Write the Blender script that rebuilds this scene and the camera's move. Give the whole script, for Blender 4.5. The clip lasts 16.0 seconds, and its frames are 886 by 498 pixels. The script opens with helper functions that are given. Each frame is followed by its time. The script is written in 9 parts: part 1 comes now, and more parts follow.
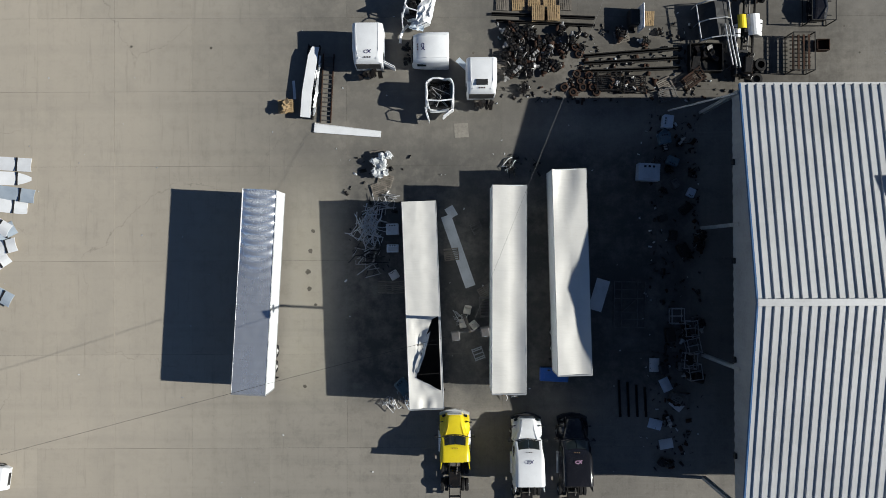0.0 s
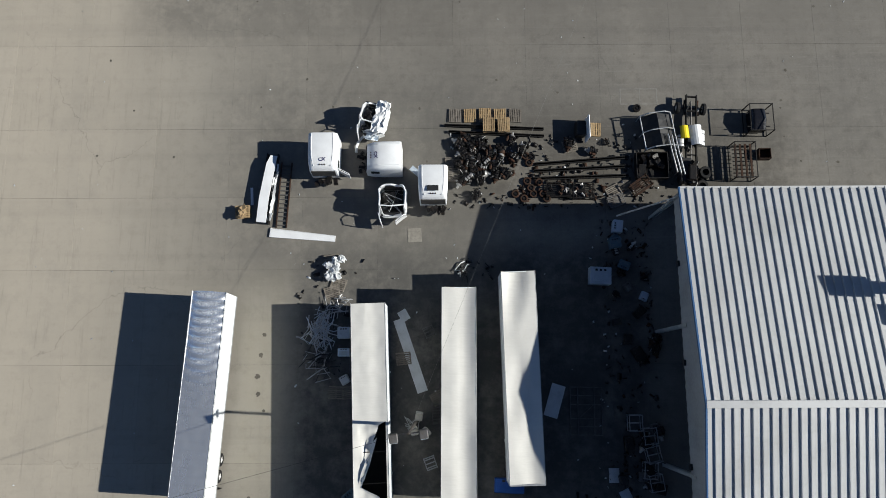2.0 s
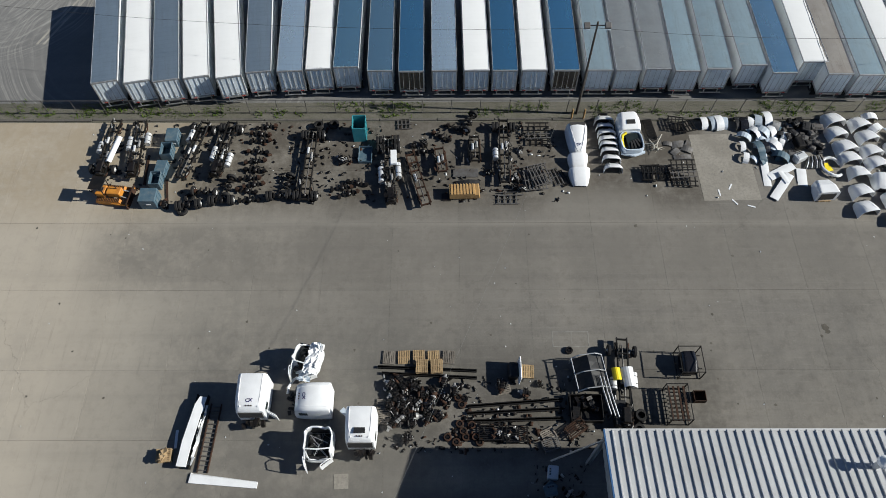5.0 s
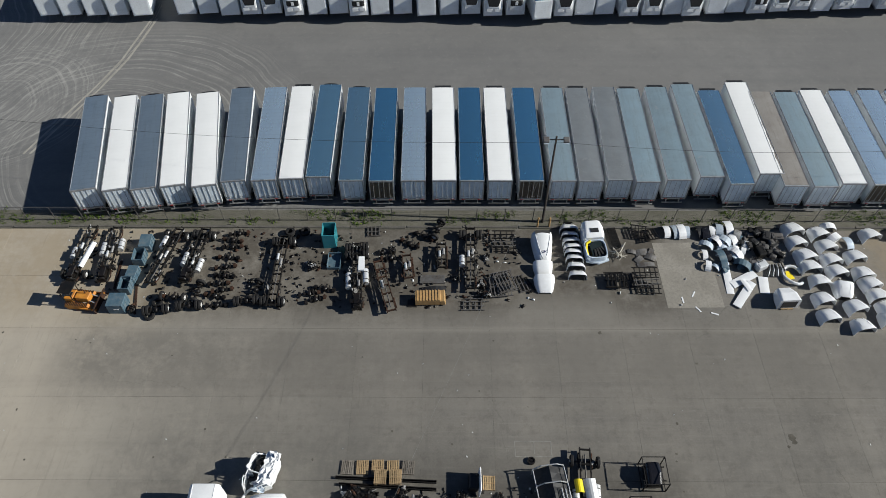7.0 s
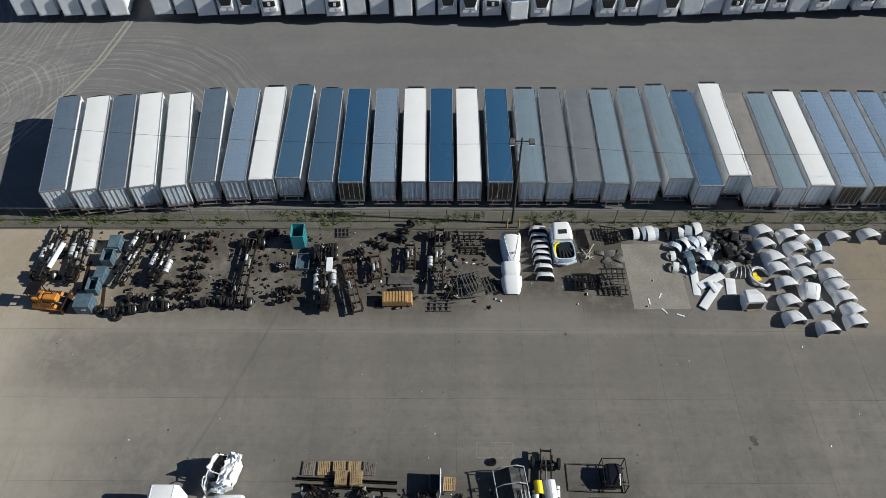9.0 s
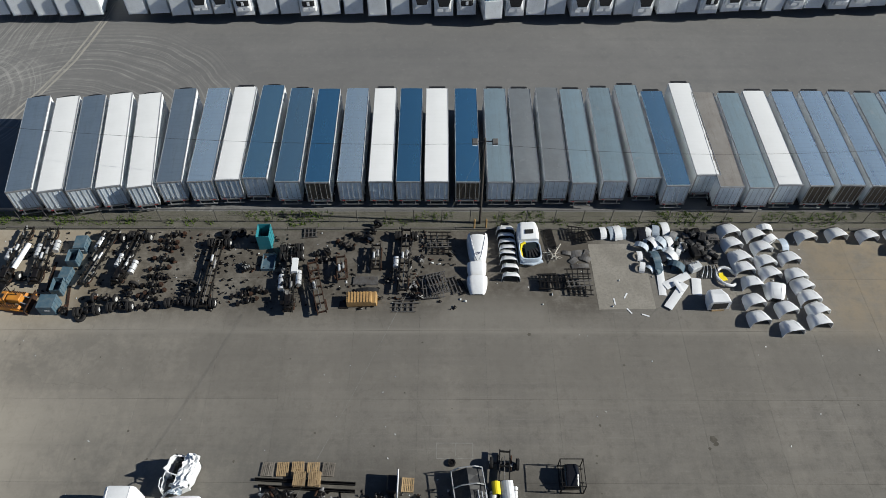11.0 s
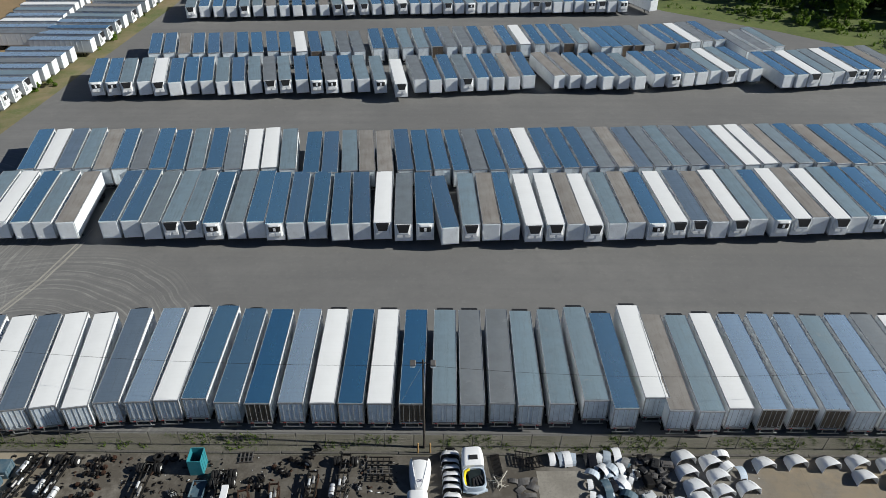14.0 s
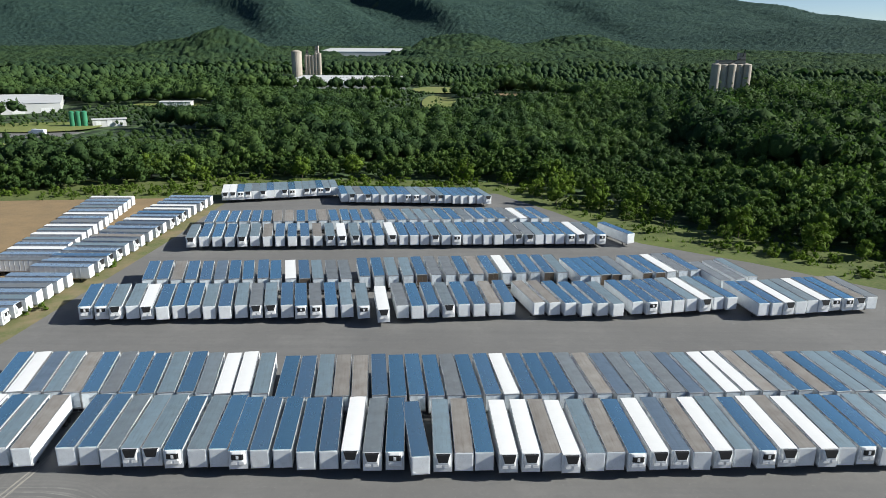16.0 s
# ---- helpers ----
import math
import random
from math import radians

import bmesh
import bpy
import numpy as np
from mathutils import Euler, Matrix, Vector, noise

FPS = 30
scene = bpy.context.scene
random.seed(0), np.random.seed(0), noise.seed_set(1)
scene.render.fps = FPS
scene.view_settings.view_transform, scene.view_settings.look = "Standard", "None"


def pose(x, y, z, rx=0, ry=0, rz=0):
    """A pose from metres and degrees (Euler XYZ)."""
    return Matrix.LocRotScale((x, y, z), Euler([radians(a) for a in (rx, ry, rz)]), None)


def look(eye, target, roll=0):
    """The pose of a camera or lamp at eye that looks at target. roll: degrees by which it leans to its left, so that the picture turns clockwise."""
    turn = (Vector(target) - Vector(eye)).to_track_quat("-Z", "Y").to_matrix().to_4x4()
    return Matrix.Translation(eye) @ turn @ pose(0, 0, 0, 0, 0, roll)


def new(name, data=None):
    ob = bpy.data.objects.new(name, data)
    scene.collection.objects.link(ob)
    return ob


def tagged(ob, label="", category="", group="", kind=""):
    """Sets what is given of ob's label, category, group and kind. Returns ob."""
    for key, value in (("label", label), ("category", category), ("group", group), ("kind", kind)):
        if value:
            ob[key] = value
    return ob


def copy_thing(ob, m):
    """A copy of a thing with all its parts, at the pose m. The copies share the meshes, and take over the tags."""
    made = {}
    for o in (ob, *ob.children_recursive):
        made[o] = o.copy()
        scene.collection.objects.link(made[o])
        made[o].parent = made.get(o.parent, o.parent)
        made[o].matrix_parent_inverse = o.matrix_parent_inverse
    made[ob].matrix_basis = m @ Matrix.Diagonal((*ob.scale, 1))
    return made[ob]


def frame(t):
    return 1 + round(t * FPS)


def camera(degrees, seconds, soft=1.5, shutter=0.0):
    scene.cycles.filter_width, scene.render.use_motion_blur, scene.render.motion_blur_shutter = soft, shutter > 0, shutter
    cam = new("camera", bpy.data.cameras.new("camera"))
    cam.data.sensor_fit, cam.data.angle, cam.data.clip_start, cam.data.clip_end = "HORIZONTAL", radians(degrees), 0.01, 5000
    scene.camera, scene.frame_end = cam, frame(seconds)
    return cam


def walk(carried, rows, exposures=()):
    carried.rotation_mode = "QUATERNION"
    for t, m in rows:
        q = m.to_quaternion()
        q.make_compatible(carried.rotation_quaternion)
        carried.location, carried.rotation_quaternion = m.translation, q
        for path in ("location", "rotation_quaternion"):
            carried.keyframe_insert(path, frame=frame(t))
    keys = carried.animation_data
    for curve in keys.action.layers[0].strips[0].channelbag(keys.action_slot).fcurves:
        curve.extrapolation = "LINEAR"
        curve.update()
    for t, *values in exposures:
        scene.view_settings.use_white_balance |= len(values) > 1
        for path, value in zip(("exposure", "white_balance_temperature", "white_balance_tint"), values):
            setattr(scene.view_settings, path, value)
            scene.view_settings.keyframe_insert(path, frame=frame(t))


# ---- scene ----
EXPOSURE = 0.48
cam = camera(63.67, 16.0, soft=0.8)
ROWS = [
    (0, 0, 0, 58.068, -0.244, -89.516, -0.065),
    (0.5, 1.01, -0.453, 58.001, -0.253, -89.4, -0.021),
    (0.6, 1.207, -0.539, 57.99, -0.253, -89.38, -0.012),
    (1, 1.999, -0.883, 57.944, -0.254, -86.673, 0.027),
    (1.5, 3.003, -1.272, 57.897, -0.239, -83.158, 0.071),
    (2, 4.013, -1.603, 57.859, -0.21, -79.639, 0.112),
    (2.5, 5.026, -1.865, 57.827, -0.177, -76.239, 0.147),
    (3, 6.014, -2.042, 57.784, -0.143, -72.846, 0.183),
    (3.5, 6.966, -2.144, 57.749, -0.109, -69.671, 0.217),
    (4, 7.955, -2.176, 57.721, -0.083, -66.385, 0.225),
    (4.5, 8.921, -2.175, 57.727, -0.053, -63.138, 0.21),
    (5, 9.813, -2.162, 57.792, -0.012, -59.933, 0.18),
    (5.5, 10.631, -2.176, 57.973, 0.036, -56.75, 0.13),
    (6, 11.45, -2.19, 58.154, 0.083, -53.7, 0.081),
    (6.4, 12.104, -2.201, 58.299, 0.121, -52.05, 0.041),
    (6.8, 12.759, -2.212, 58.444, 0.16, -51.72, 0.001),
    (7.5, 13.905, -2.232, 58.697, 0.226, -51.723, -0.068),
    (8, 14.687, -2.193, 58.781, 0.244, -51.778, -0.087),
    (8.5, 15.484, -2.126, 58.802, 0.239, -51.822, -0.089),
    (9, 16.315, -2.067, 58.809, 0.228, -51.852, -0.083),
    (11.5, 20.716, -1.769, 58.851, 0.161, -51.966, -0.04),
    (11.9, 21.479, -1.662, 58.872, 0.161, -51.96, -0.051),
    (12, 21.67, -1.636, 58.878, 0.161, -51.796, -0.053),
    (12.5, 22.645, -1.484, 58.925, 0.183, -47.905, -0.079),
    (13, 23.627, -1.367, 58.969, 0.225, -43.46, -0.121),
    (13.5, 24.621, -1.285, 58.987, 0.285, -39.055, -0.183),
    (14, 25.622, -1.228, 58.987, 0.345, -34.759, -0.248),
    (14.5, 26.653, -1.17, 58.983, 0.398, -30.437, -0.312),
    (15, 27.704, -1.101, 58.964, 0.459, -25.766, -0.376),
    (15.5, 28.758, -1.023, 58.93, 0.532, -21.216, -0.436),
    (16, 29.816, -0.94, 58.887, 0.601, -16.84, -0.49),
]
walk(cam, [(t, pose(x, y, z, 90 + pitch, roll, yaw)) for t, x, y, z, yaw, pitch, roll in ROWS], ((0, EXPOSURE - 0.08), (2.5, EXPOSURE), (4.5, EXPOSURE + 0.06), (8.0, EXPOSURE - 0.08), (13.0, EXPOSURE - 0.08), (14.8, EXPOSURE), (15.4, EXPOSURE + 0.15), (16, EXPOSURE + 0.33)))

# ---- world and sun ----
SUN_EL, SUN_AZ = radians(30.5), radians(93.2)      # azimuth clockwise from north
world = bpy.data.worlds.new("sky")
scene.world = world
world.use_nodes = True
wn = world.node_tree.nodes
sky = wn.new("ShaderNodeTexSky")
sky.sky_type, sky.sun_disc = "NISHITA", False
sky.sun_elevation, sky.sun_rotation = SUN_EL, SUN_AZ
sky.air_density, sky.dust_density, sky.ozone_density = 0.55, 0.0, 2.2
wn["Background"].inputs["Strength"].default_value = 0.055
world.node_tree.links.new(sky.outputs["Color"], wn["Background"].inputs["Color"])
SUN_DIR = Vector((math.cos(SUN_EL) * math.sin(SUN_AZ), math.cos(SUN_EL) * math.cos(SUN_AZ), math.sin(SUN_EL)))
sun = new("sun", bpy.data.lights.new("sun", "SUN"))
sun.data.energy, sun.data.angle, sun.data.color = 4.4, radians(0.53), (0.985, 0.975, 0.905)
sun.matrix_world = look(SUN_DIR * 200, (0, 0, 0))


# ---- materials ----
class Nodes:
    """Small helper to write node materials."""
    def __init__(self, name):
        self.m = bpy.data.materials.new(name)
        self.m.use_nodes = True
        self.t = self.m.node_tree
        self.b = self.t.nodes["Principled BSDF"]

    def add(self, kind, **values):
        n = self.t.nodes.new(kind)
        for k, v in values.items():
            n.inputs[k].default_value = v
        return n

    def link(self, a, b):
        self.t.links.new(a, b)

    def coords(self, world_space=False, stretch=(1, 1, 1)):
        mp = self.add("ShaderNodeMapping", Scale=stretch)
        if world_space:
            g = self.add("ShaderNodeNewGeometry")
            self.link(g.outputs["Position"], mp.inputs["Vector"])
        else:
            g = self.add("ShaderNodeTexCoord")
            info = self.add("ShaderNodeObjectInfo")
            mul = self.add("ShaderNodeMath")
            mul.operation = "MULTIPLY"
            mul.inputs[1].default_value = 37.0
            self.link(info.outputs["Random"], mul.inputs[0])
            comb = self.add("ShaderNodeCombineXYZ")
            self.link(mul.outputs[0], comb.inputs["X"])
            self.link(mul.outputs[0], comb.inputs["Y"])
            self.link(comb.outputs[0], mp.inputs["Location"])
            self.link(g.outputs["Object"], mp.inputs["Vector"])
        return mp.outputs[0]

    def noise(self, vec, scale, detail=4.0, rough=0.6):
        n = self.add("ShaderNodeTexNoise", Scale=scale, Detail=detail, Roughness=rough)
        self.link(vec, n.inputs["Vector"])
        return n.outputs[0]

    def ramp(self, fac, *stops):
        r = self.add("ShaderNodeValToRGB")
        e = r.color_ramp.elements
        while len(e) < len(stops):
            e.new(0.5)
        for s, (pos, col) in zip(e, stops):
            s.position = pos
            s.color = (*col, 1) if len(col) == 3 else col
        self.link(fac, r.inputs["Fac"])
        return r.outputs[0]

    def mix(self, fac, a, b, mode="MIX"):
        x = self.add("ShaderNodeMix")
        x.data_type, x.blend_type = "RGBA", mode
        for v, i in ((fac, 0), (a, 6), (b, 7)):
            if isinstance(v, (int, float)):
                x.inputs[i].default_value = v
            elif isinstance(v, tuple):
                x.inputs[i].default_value = (*v, 1)
            else:
                self.link(v, x.inputs[i])
        return x.outputs[2]

    def bump(self, height, strength=0.3, distance=0.02):
        b = self.add("ShaderNodeBump", Strength=strength, Distance=distance)
        self.link(height, b.inputs["Height"])
        self.link(b.outputs[0], self.b.inputs["Normal"])

    def done(self, color=None, rough=0.6, metal=0.0):
        if color is not None:
            if isinstance(color, tuple):
                self.b.inputs["Base Color"].default_value = (*color, 1)
            else:
                self.link(color, self.b.inputs["Base Color"])
        if isinstance(rough, (int, float)):
            self.b.inputs["Roughness"].default_value = rough
        else:
            self.link(rough, self.b.inputs["Roughness"])
        self.b.inputs["Metallic"].default_value = metal
        return self.m


def grey3(v):
    return (v, v, v)


def painted(name, a, b, rough=0.45, metal=0.0, scale=1.5, fine=14.0, dirt=(0.10, 0.08, 0.06), dirty=0.25, bump=0.0, vary=0.0, rough_to=None, gloss=0.5):
    """Paint, metal or plastic: two tones, fine grain and patches of dirt."""
    n = Nodes(name)
    v = n.coords()
    big = n.noise(v, scale, 5)
    small = n.noise(v, fine, 4)
    col = n.mix(n.ramp(big, (0.35, grey3(0)), (0.65, grey3(1))), a, b)
    patch = n.ramp(n.mix(0.5, big, small), (0.50, grey3(0)), (0.72, grey3(dirty)))
    col = n.mix(patch, col, dirt)
    if vary:
        info = n.add("ShaderNodeObjectInfo")
        r = n.ramp(info.outputs["Random"], (0.0, grey3(1 - vary)), (1.0, grey3(1.0)))
        col = n.mix(1.0, col, r, "MULTIPLY")
    if bump:
        n.bump(small, bump, 0.02)
    n.b.inputs["Specular IOR Level"].default_value = gloss
    ro = n.ramp(small, (0.3, grey3(rough)), (0.7, grey3(rough_to or min(1, rough + 0.15))))
    return n.done(col, ro, metal)


def roof_metal(name, a, b, rough, metal, wave=0.0, stain=0.3, stain_col=(0.12, 0.11, 0.10), other=None, faded=None, spread=0.2):
    """Sheet aluminium trailer roofs, seen from above: slightly wavy, with dull streaks along the length."""
    n = Nodes(name)
    v = n.coords()
    long = n.coords(stretch=(1.0, 0.08, 1.0))
    streak = n.noise(long, 2.2, 5)
    big = n.noise(v, 0.45, 5)
    fine = n.noise(v, 9.0, 4)
    info = n.add("ShaderNodeObjectInfo")
    col = n.mix(n.ramp(big, (0.3, grey3(0)), (0.7, grey3(1))), a, b)

    def chance(times_):
        times = n.add("ShaderNodeMath")
        times.operation = "MULTIPLY"
        times.inputs[1].default_value = times_
        pick = n.add("ShaderNodeMath")
        pick.operation = "FRACT"
        n.link(info.outputs["Random"], times.inputs[0])
        n.link(times.outputs[0], pick.inputs[0])
        return pick.outputs[0]

    if faded:
        # each roof has dulled by its own amount, most along the worn middle
        worn = n.mix(1.0, n.ramp(chance(5.73), (0.15, grey3(0)), (1.0, grey3(0.75))), n.ramp(n.mix(0.5, streak, big), (0.32, grey3(0.45)), (0.62, grey3(1))), "MULTIPLY")
        col = n.mix(worn, col, faded)
    col = n.mix(n.ramp(n.mix(0.45, streak, fine), (0.5, grey3(0)), (0.7, grey3(stain))), col, stain_col)
    if other:
        # some of these roofs have aged to another tone
        aged = n.mix(n.ramp(big, (0.35, grey3(0)), (0.65, grey3(1))), other, tuple(0.8 * v for v in other))
        col = n.mix(n.ramp(chance(7.31), (0.5, grey3(0)), (0.75, grey3(0.85))), col, aged)
        patch = n.ramp(n.noise(v, 0.8, 5, 0.7), (0.62, grey3(0)), (0.70, grey3(0.35)))
        col = n.mix(patch, col, (0.55, 0.56, 0.55))
    # the bows under the sheet show as faint cross bands
    bow = 0.94 if metal > 0.73 else 0.985
    sep = n.add("ShaderNodeSeparateXYZ")
    n.link(n.add("ShaderNodeTexCoord").outputs["Object"], sep.inputs[0])
    beat = n.add("ShaderNodeMath")
    beat.operation = "MULTIPLY"
    beat.inputs[1].default_value = 10.3
    n.link(sep.outputs[1], beat.inputs[0])
    sine = n.add("ShaderNodeMath")
    sine.operation = "SINE"
    n.link(beat.outputs[0], sine.inputs[0])
    col = n.mix(1.0, col, n.ramp(sine.outputs[0], (0.0, grey3(1.0)), (0.75, grey3(1.0)), (1.0, grey3(bow))), "MULTIPLY")
    col = n.mix(1.0, col, n.ramp(chance(3.17), (0.0, grey3(1.0 - spread)), (1.0, grey3(1.0))), "MULTIPLY")
    ro = n.ramp(n.mix(0.5, big, streak), (0.35, grey3(rough)), (0.7, grey3(min(1, rough + 0.18))))
    if wave:
        n.bump(n.noise(n.coords(stretch=(0.5, 1.6, 1)), 1.3, 2), wave, 0.05)
    return n.done(col, ro, metal)


M = {}
# the sky's mirrored blue is put into the base colour of these five metals
M["roof_sky_blue"] = roof_metal("sky_tinted_aluminium_roof", (0.48, 0.86, 1.0), (0.40, 0.77, 0.96), 0.15, 0.9, 0.10, 0.2, faded=(0.58, 0.75, 0.83), spread=0.18)
M["roof_sky_deep"] = roof_metal("deep_sky_tinted_roof", (0.30, 0.74, 1.0), (0.25, 0.66, 0.94), 0.14, 0.92, 0.10, 0.15, spread=0.15)
M["roof_sky_pale"] = roof_metal("pale_sky_tinted_roof", (0.72, 0.90, 1.0), (0.64, 0.82, 0.95), 0.22, 0.75, 0.10, 0.2, spread=0.12)
M["roof_steel"] = roof_metal("dark_aluminium_roof", (0.42, 0.52, 0.59), (0.34, 0.43, 0.50), 0.30, 0.74, 0.10, 0.3, spread=0.15)
M["roof_grey"] = roof_metal("weathered_aluminium_roof", (0.40, 0.53, 0.58), (0.33, 0.42, 0.46), 0.42, 0.6, 0.12, 0.4, other=(0.385, 0.39, 0.385), spread=0.15)
M["roof_white"] = roof_metal("white_roof", (0.83, 0.835, 0.825), (0.78, 0.785, 0.775), 0.42, 0.0, 0.05, 0.08, (0.58, 0.56, 0.51), spread=0.05)
M["roof_brown"] = roof_metal("grimy_roof", (0.26, 0.235, 0.21), (0.34, 0.325, 0.30), 0.62, 0.2, 0.08, 0.6, (0.15, 0.11, 0.09))
M["side_white"] = painted("white_trailer_side", (0.84, 0.865, 0.875), (0.78, 0.81, 0.825), 0.32, 0.0, 0.6, 7.0, (0.36, 0.32, 0.27), 0.3, vary=0.12)
# doors are tinted blue-white: sky light on their sunless side is in the colour
M["door_metal"] = painted("trailer_door", (0.84, 0.90, 0.93), (0.72, 0.80, 0.85), 0.28, 0.0, 1.2, 9.0, (0.22, 0.18, 0.15), 0.4, vary=0.18)
M["door_wood"] = painted("brown_door", (0.13, 0.10, 0.07), (0.09, 0.07, 0.055), 0.5, 0.2, 1.0, 8.0, (0.05, 0.045, 0.04), 0.5)
M["galv"] = painted("galvanised_rail", (0.5, 0.51, 0.52), (0.4, 0.41, 0.42), 0.42, 0.7, 2.0, 20.0, (0.2, 0.16, 0.13), 0.3)
M["black_steel"] = painted("black_chassis_steel", (0.006, 0.006, 0.006), (0.012, 0.011, 0.010), 0.4, 0.0, 1.5, 12.0, (0.05, 0.028, 0.016), 0.3, bump=0.25, gloss=0.35)
M["greasy"] = painted("greasy_iron", (0.006, 0.006, 0.006), (0.014, 0.012, 0.011), 0.28, 0.1, 3.0, 18.0, (0.07, 0.036, 0.018), 0.3, bump=0.6, gloss=0.45)
M["rust"] = painted("rusty_steel", (0.060, 0.028, 0.017), (0.028, 0.018, 0.013), 0.75, 0.1, 2.0, 16.0, (0.022, 0.016, 0.013), 0.5, bump=0.4, gloss=0.25)
M["alloy"] = painted("cast_alloy", (0.42, 0.42, 0.41), (0.30, 0.29, 0.28), 0.45, 0.6, 3.0, 18.0, (0.07, 0.06, 0.05), 0.6, bump=0.3)
M["tyre"] = painted("tyre_rubber", (0.009, 0.009, 0.010), (0.016, 0.015, 0.015), 0.7, 0.0, 3.0, 25.0, (0.06, 0.052, 0.045), 0.3, bump=0.3, gloss=0.3)
M["rim"] = painted("painted_wheel_rim", (0.82, 0.82, 0.81), (0.68, 0.68, 0.67), 0.4, 0.3, 4.0, 20.0, (0.12, 0.08, 0.05), 0.5)
M["chrome"] = painted("brushed_aluminium_tank", (0.84, 0.85, 0.85), (0.74, 0.75, 0.75), 0.3, 0.55, 2.0, 10.0, (0.3, 0.29, 0.28), 0.3)
M["unit_black"] = painted("black_grille", (0.009, 0.009, 0.010), (0.015, 0.015, 0.016), 0.5, 0.0, 4.0, 30.0, (0.04, 0.04, 0.04), 0.3)
M["unit_white"] = painted("white_refrigeration_housing", (0.78, 0.79, 0.79), (0.72, 0.73, 0.73), 0.35, 0.0, 2.0, 12.0, (0.4, 0.38, 0.34), 0.15)
M["lamp_red"] = painted("red_lamp", (0.4, 0.02, 0.015), (0.3, 0.015, 0.01), 0.3)


# ---- building meshes ----
def box(bm, c, s, turn=None, bevel=0.0):
    """A box of size s at centre c; turn is a Matrix or Euler degrees."""
    m = Matrix.Translation(c)
    if turn is not None:
        m = m @ (turn if isinstance(turn, Matrix) else pose(0, 0, 0, *turn))
    made = bmesh.ops.create_cube(bm, size=1.0, matrix=m @ Matrix.Diagonal((*s, 1)))
    if bevel:
        es = list({e for v in made["verts"] for e in v.link_edges})
        bmesh.ops.bevel(bm, geom=es, offset=bevel, segments=1, affect="EDGES", clamp_overlap=True)
    return bm


def rod(bm, a, b, r, seg=8, r2=None, caps=True):
    a, b = Vector(a), Vector(b)
    d = b - a
    m = Matrix.Translation((a + b) / 2) @ d.to_track_quat("Z", "Y").to_matrix().to_4x4()
    bmesh.ops.create_cone(bm, cap_ends=caps, segments=seg, radius1=r, radius2=r if r2 is None else r2, depth=d.length, matrix=m)
    return bm


def beam(bm, a, b, w, h):
    """A square bar from a to b."""
    a, b = Vector(a), Vector(b)
    d = b - a
    m = Matrix.Translation((a + b) / 2) @ d.to_track_quat("Y", "Z").to_matrix().to_4x4()
    bmesh.ops.create_cube(bm, size=1.0, matrix=m @ Matrix.Diagonal((w, d.length, h, 1)))
    return bm


def pipe(bm, pts, r, seg=6):
    """One bent tube through the points."""
    pts = [Vector(p) for p in pts]
    rings, side = [], None
    for k, p in enumerate(pts):
        d = (pts[min(k + 1, len(pts) - 1)] - pts[max(k - 1, 0)]).normalized()
        if side is None:
            side = d.orthogonal().normalized()
        side = (side - d * side.dot(d)).normalized()
        up = d.cross(side)
        rings.append([p + (side * math.cos(6.2832 * j / seg) + up * math.sin(6.2832 * j / seg)) * r for j in range(seg)])
    return loft(bm, rings)


def loft(bm, rings, closed=True, cap=True):
    """Skin over rings of equally many points."""
    vs = [[bm.verts.new(p) for p in ring] for ring in rings]
    n = len(vs[0])
    for r0, r1 in zip(vs, vs[1:]):
        for i in range(n if closed else n - 1):
            j = (i + 1) % n
            bm.faces.new((r0[i], r0[j], r1[j], r1[i]))
    if cap and closed:
        bm.faces.new(vs[0][::-1])
        bm.faces.new(vs[-1])
    return bm


def ring_tyre(bm, c, axis, r, w, hole=0.55, seg=20):
    """A tyre: a rounded ring round an axis."""
    axis = Vector(axis).normalized()
    q = axis.to_track_quat("Z", "Y").to_matrix()
    prof = [(hole * r, -w / 2), (0.9 * r, -w / 2), (r, -w * 0.32), (r, w * 0.32), (0.9 * r, w / 2), (hole * r, w / 2)]
    rings = []
    for k in range(seg):
        a = 2 * math.pi * k / seg
        rings.append([Vector(c) + q @ Vector((p * math.cos(a), p * math.sin(a), h)) for p, h in prof])
    rings.append(rings[0])
    vs = [[bm.verts.new(p) for p in ring] for ring in rings[:-1]]
    n = len(prof)
    for k in range(seg):
        r0, r1 = vs[k], vs[(k + 1) % seg]
        for i in range(n):
            j = (i + 1) % n
            bm.faces.new((r0[i], r0[j], r1[j], r1[i]))
    return bm


def part(name, bm, material, parent=None, label="", smooth=False):
    bmesh.ops.recalc_face_normals(bm, faces=bm.faces[:])
    me = bpy.data.meshes.new(name)
    if smooth:
        for f in bm.faces:
            f.smooth = True
    bm.to_mesh(me)
    bm.free()
    if smooth:
        me.set_sharp_from_angle(angle=radians(38))
    me.materials.append(M[material] if isinstance(material, str) else material)
    ob = new(name, me)
    if parent is not None:
        ob.parent = parent
    if label:
        ob["label"] = label
    return ob


def thing(name, label, category, group="", m=None):
    ob = tagged(new(name), label, category, group)
    ob.empty_display_size = 0.3
    if m is not None:
        ob.matrix_basis = m
    return ob


def nb():
    return bmesh.new()


def at(x, y, turn=0.0, z=0.0):
    return pose(x, y, z, 0, 0, turn)


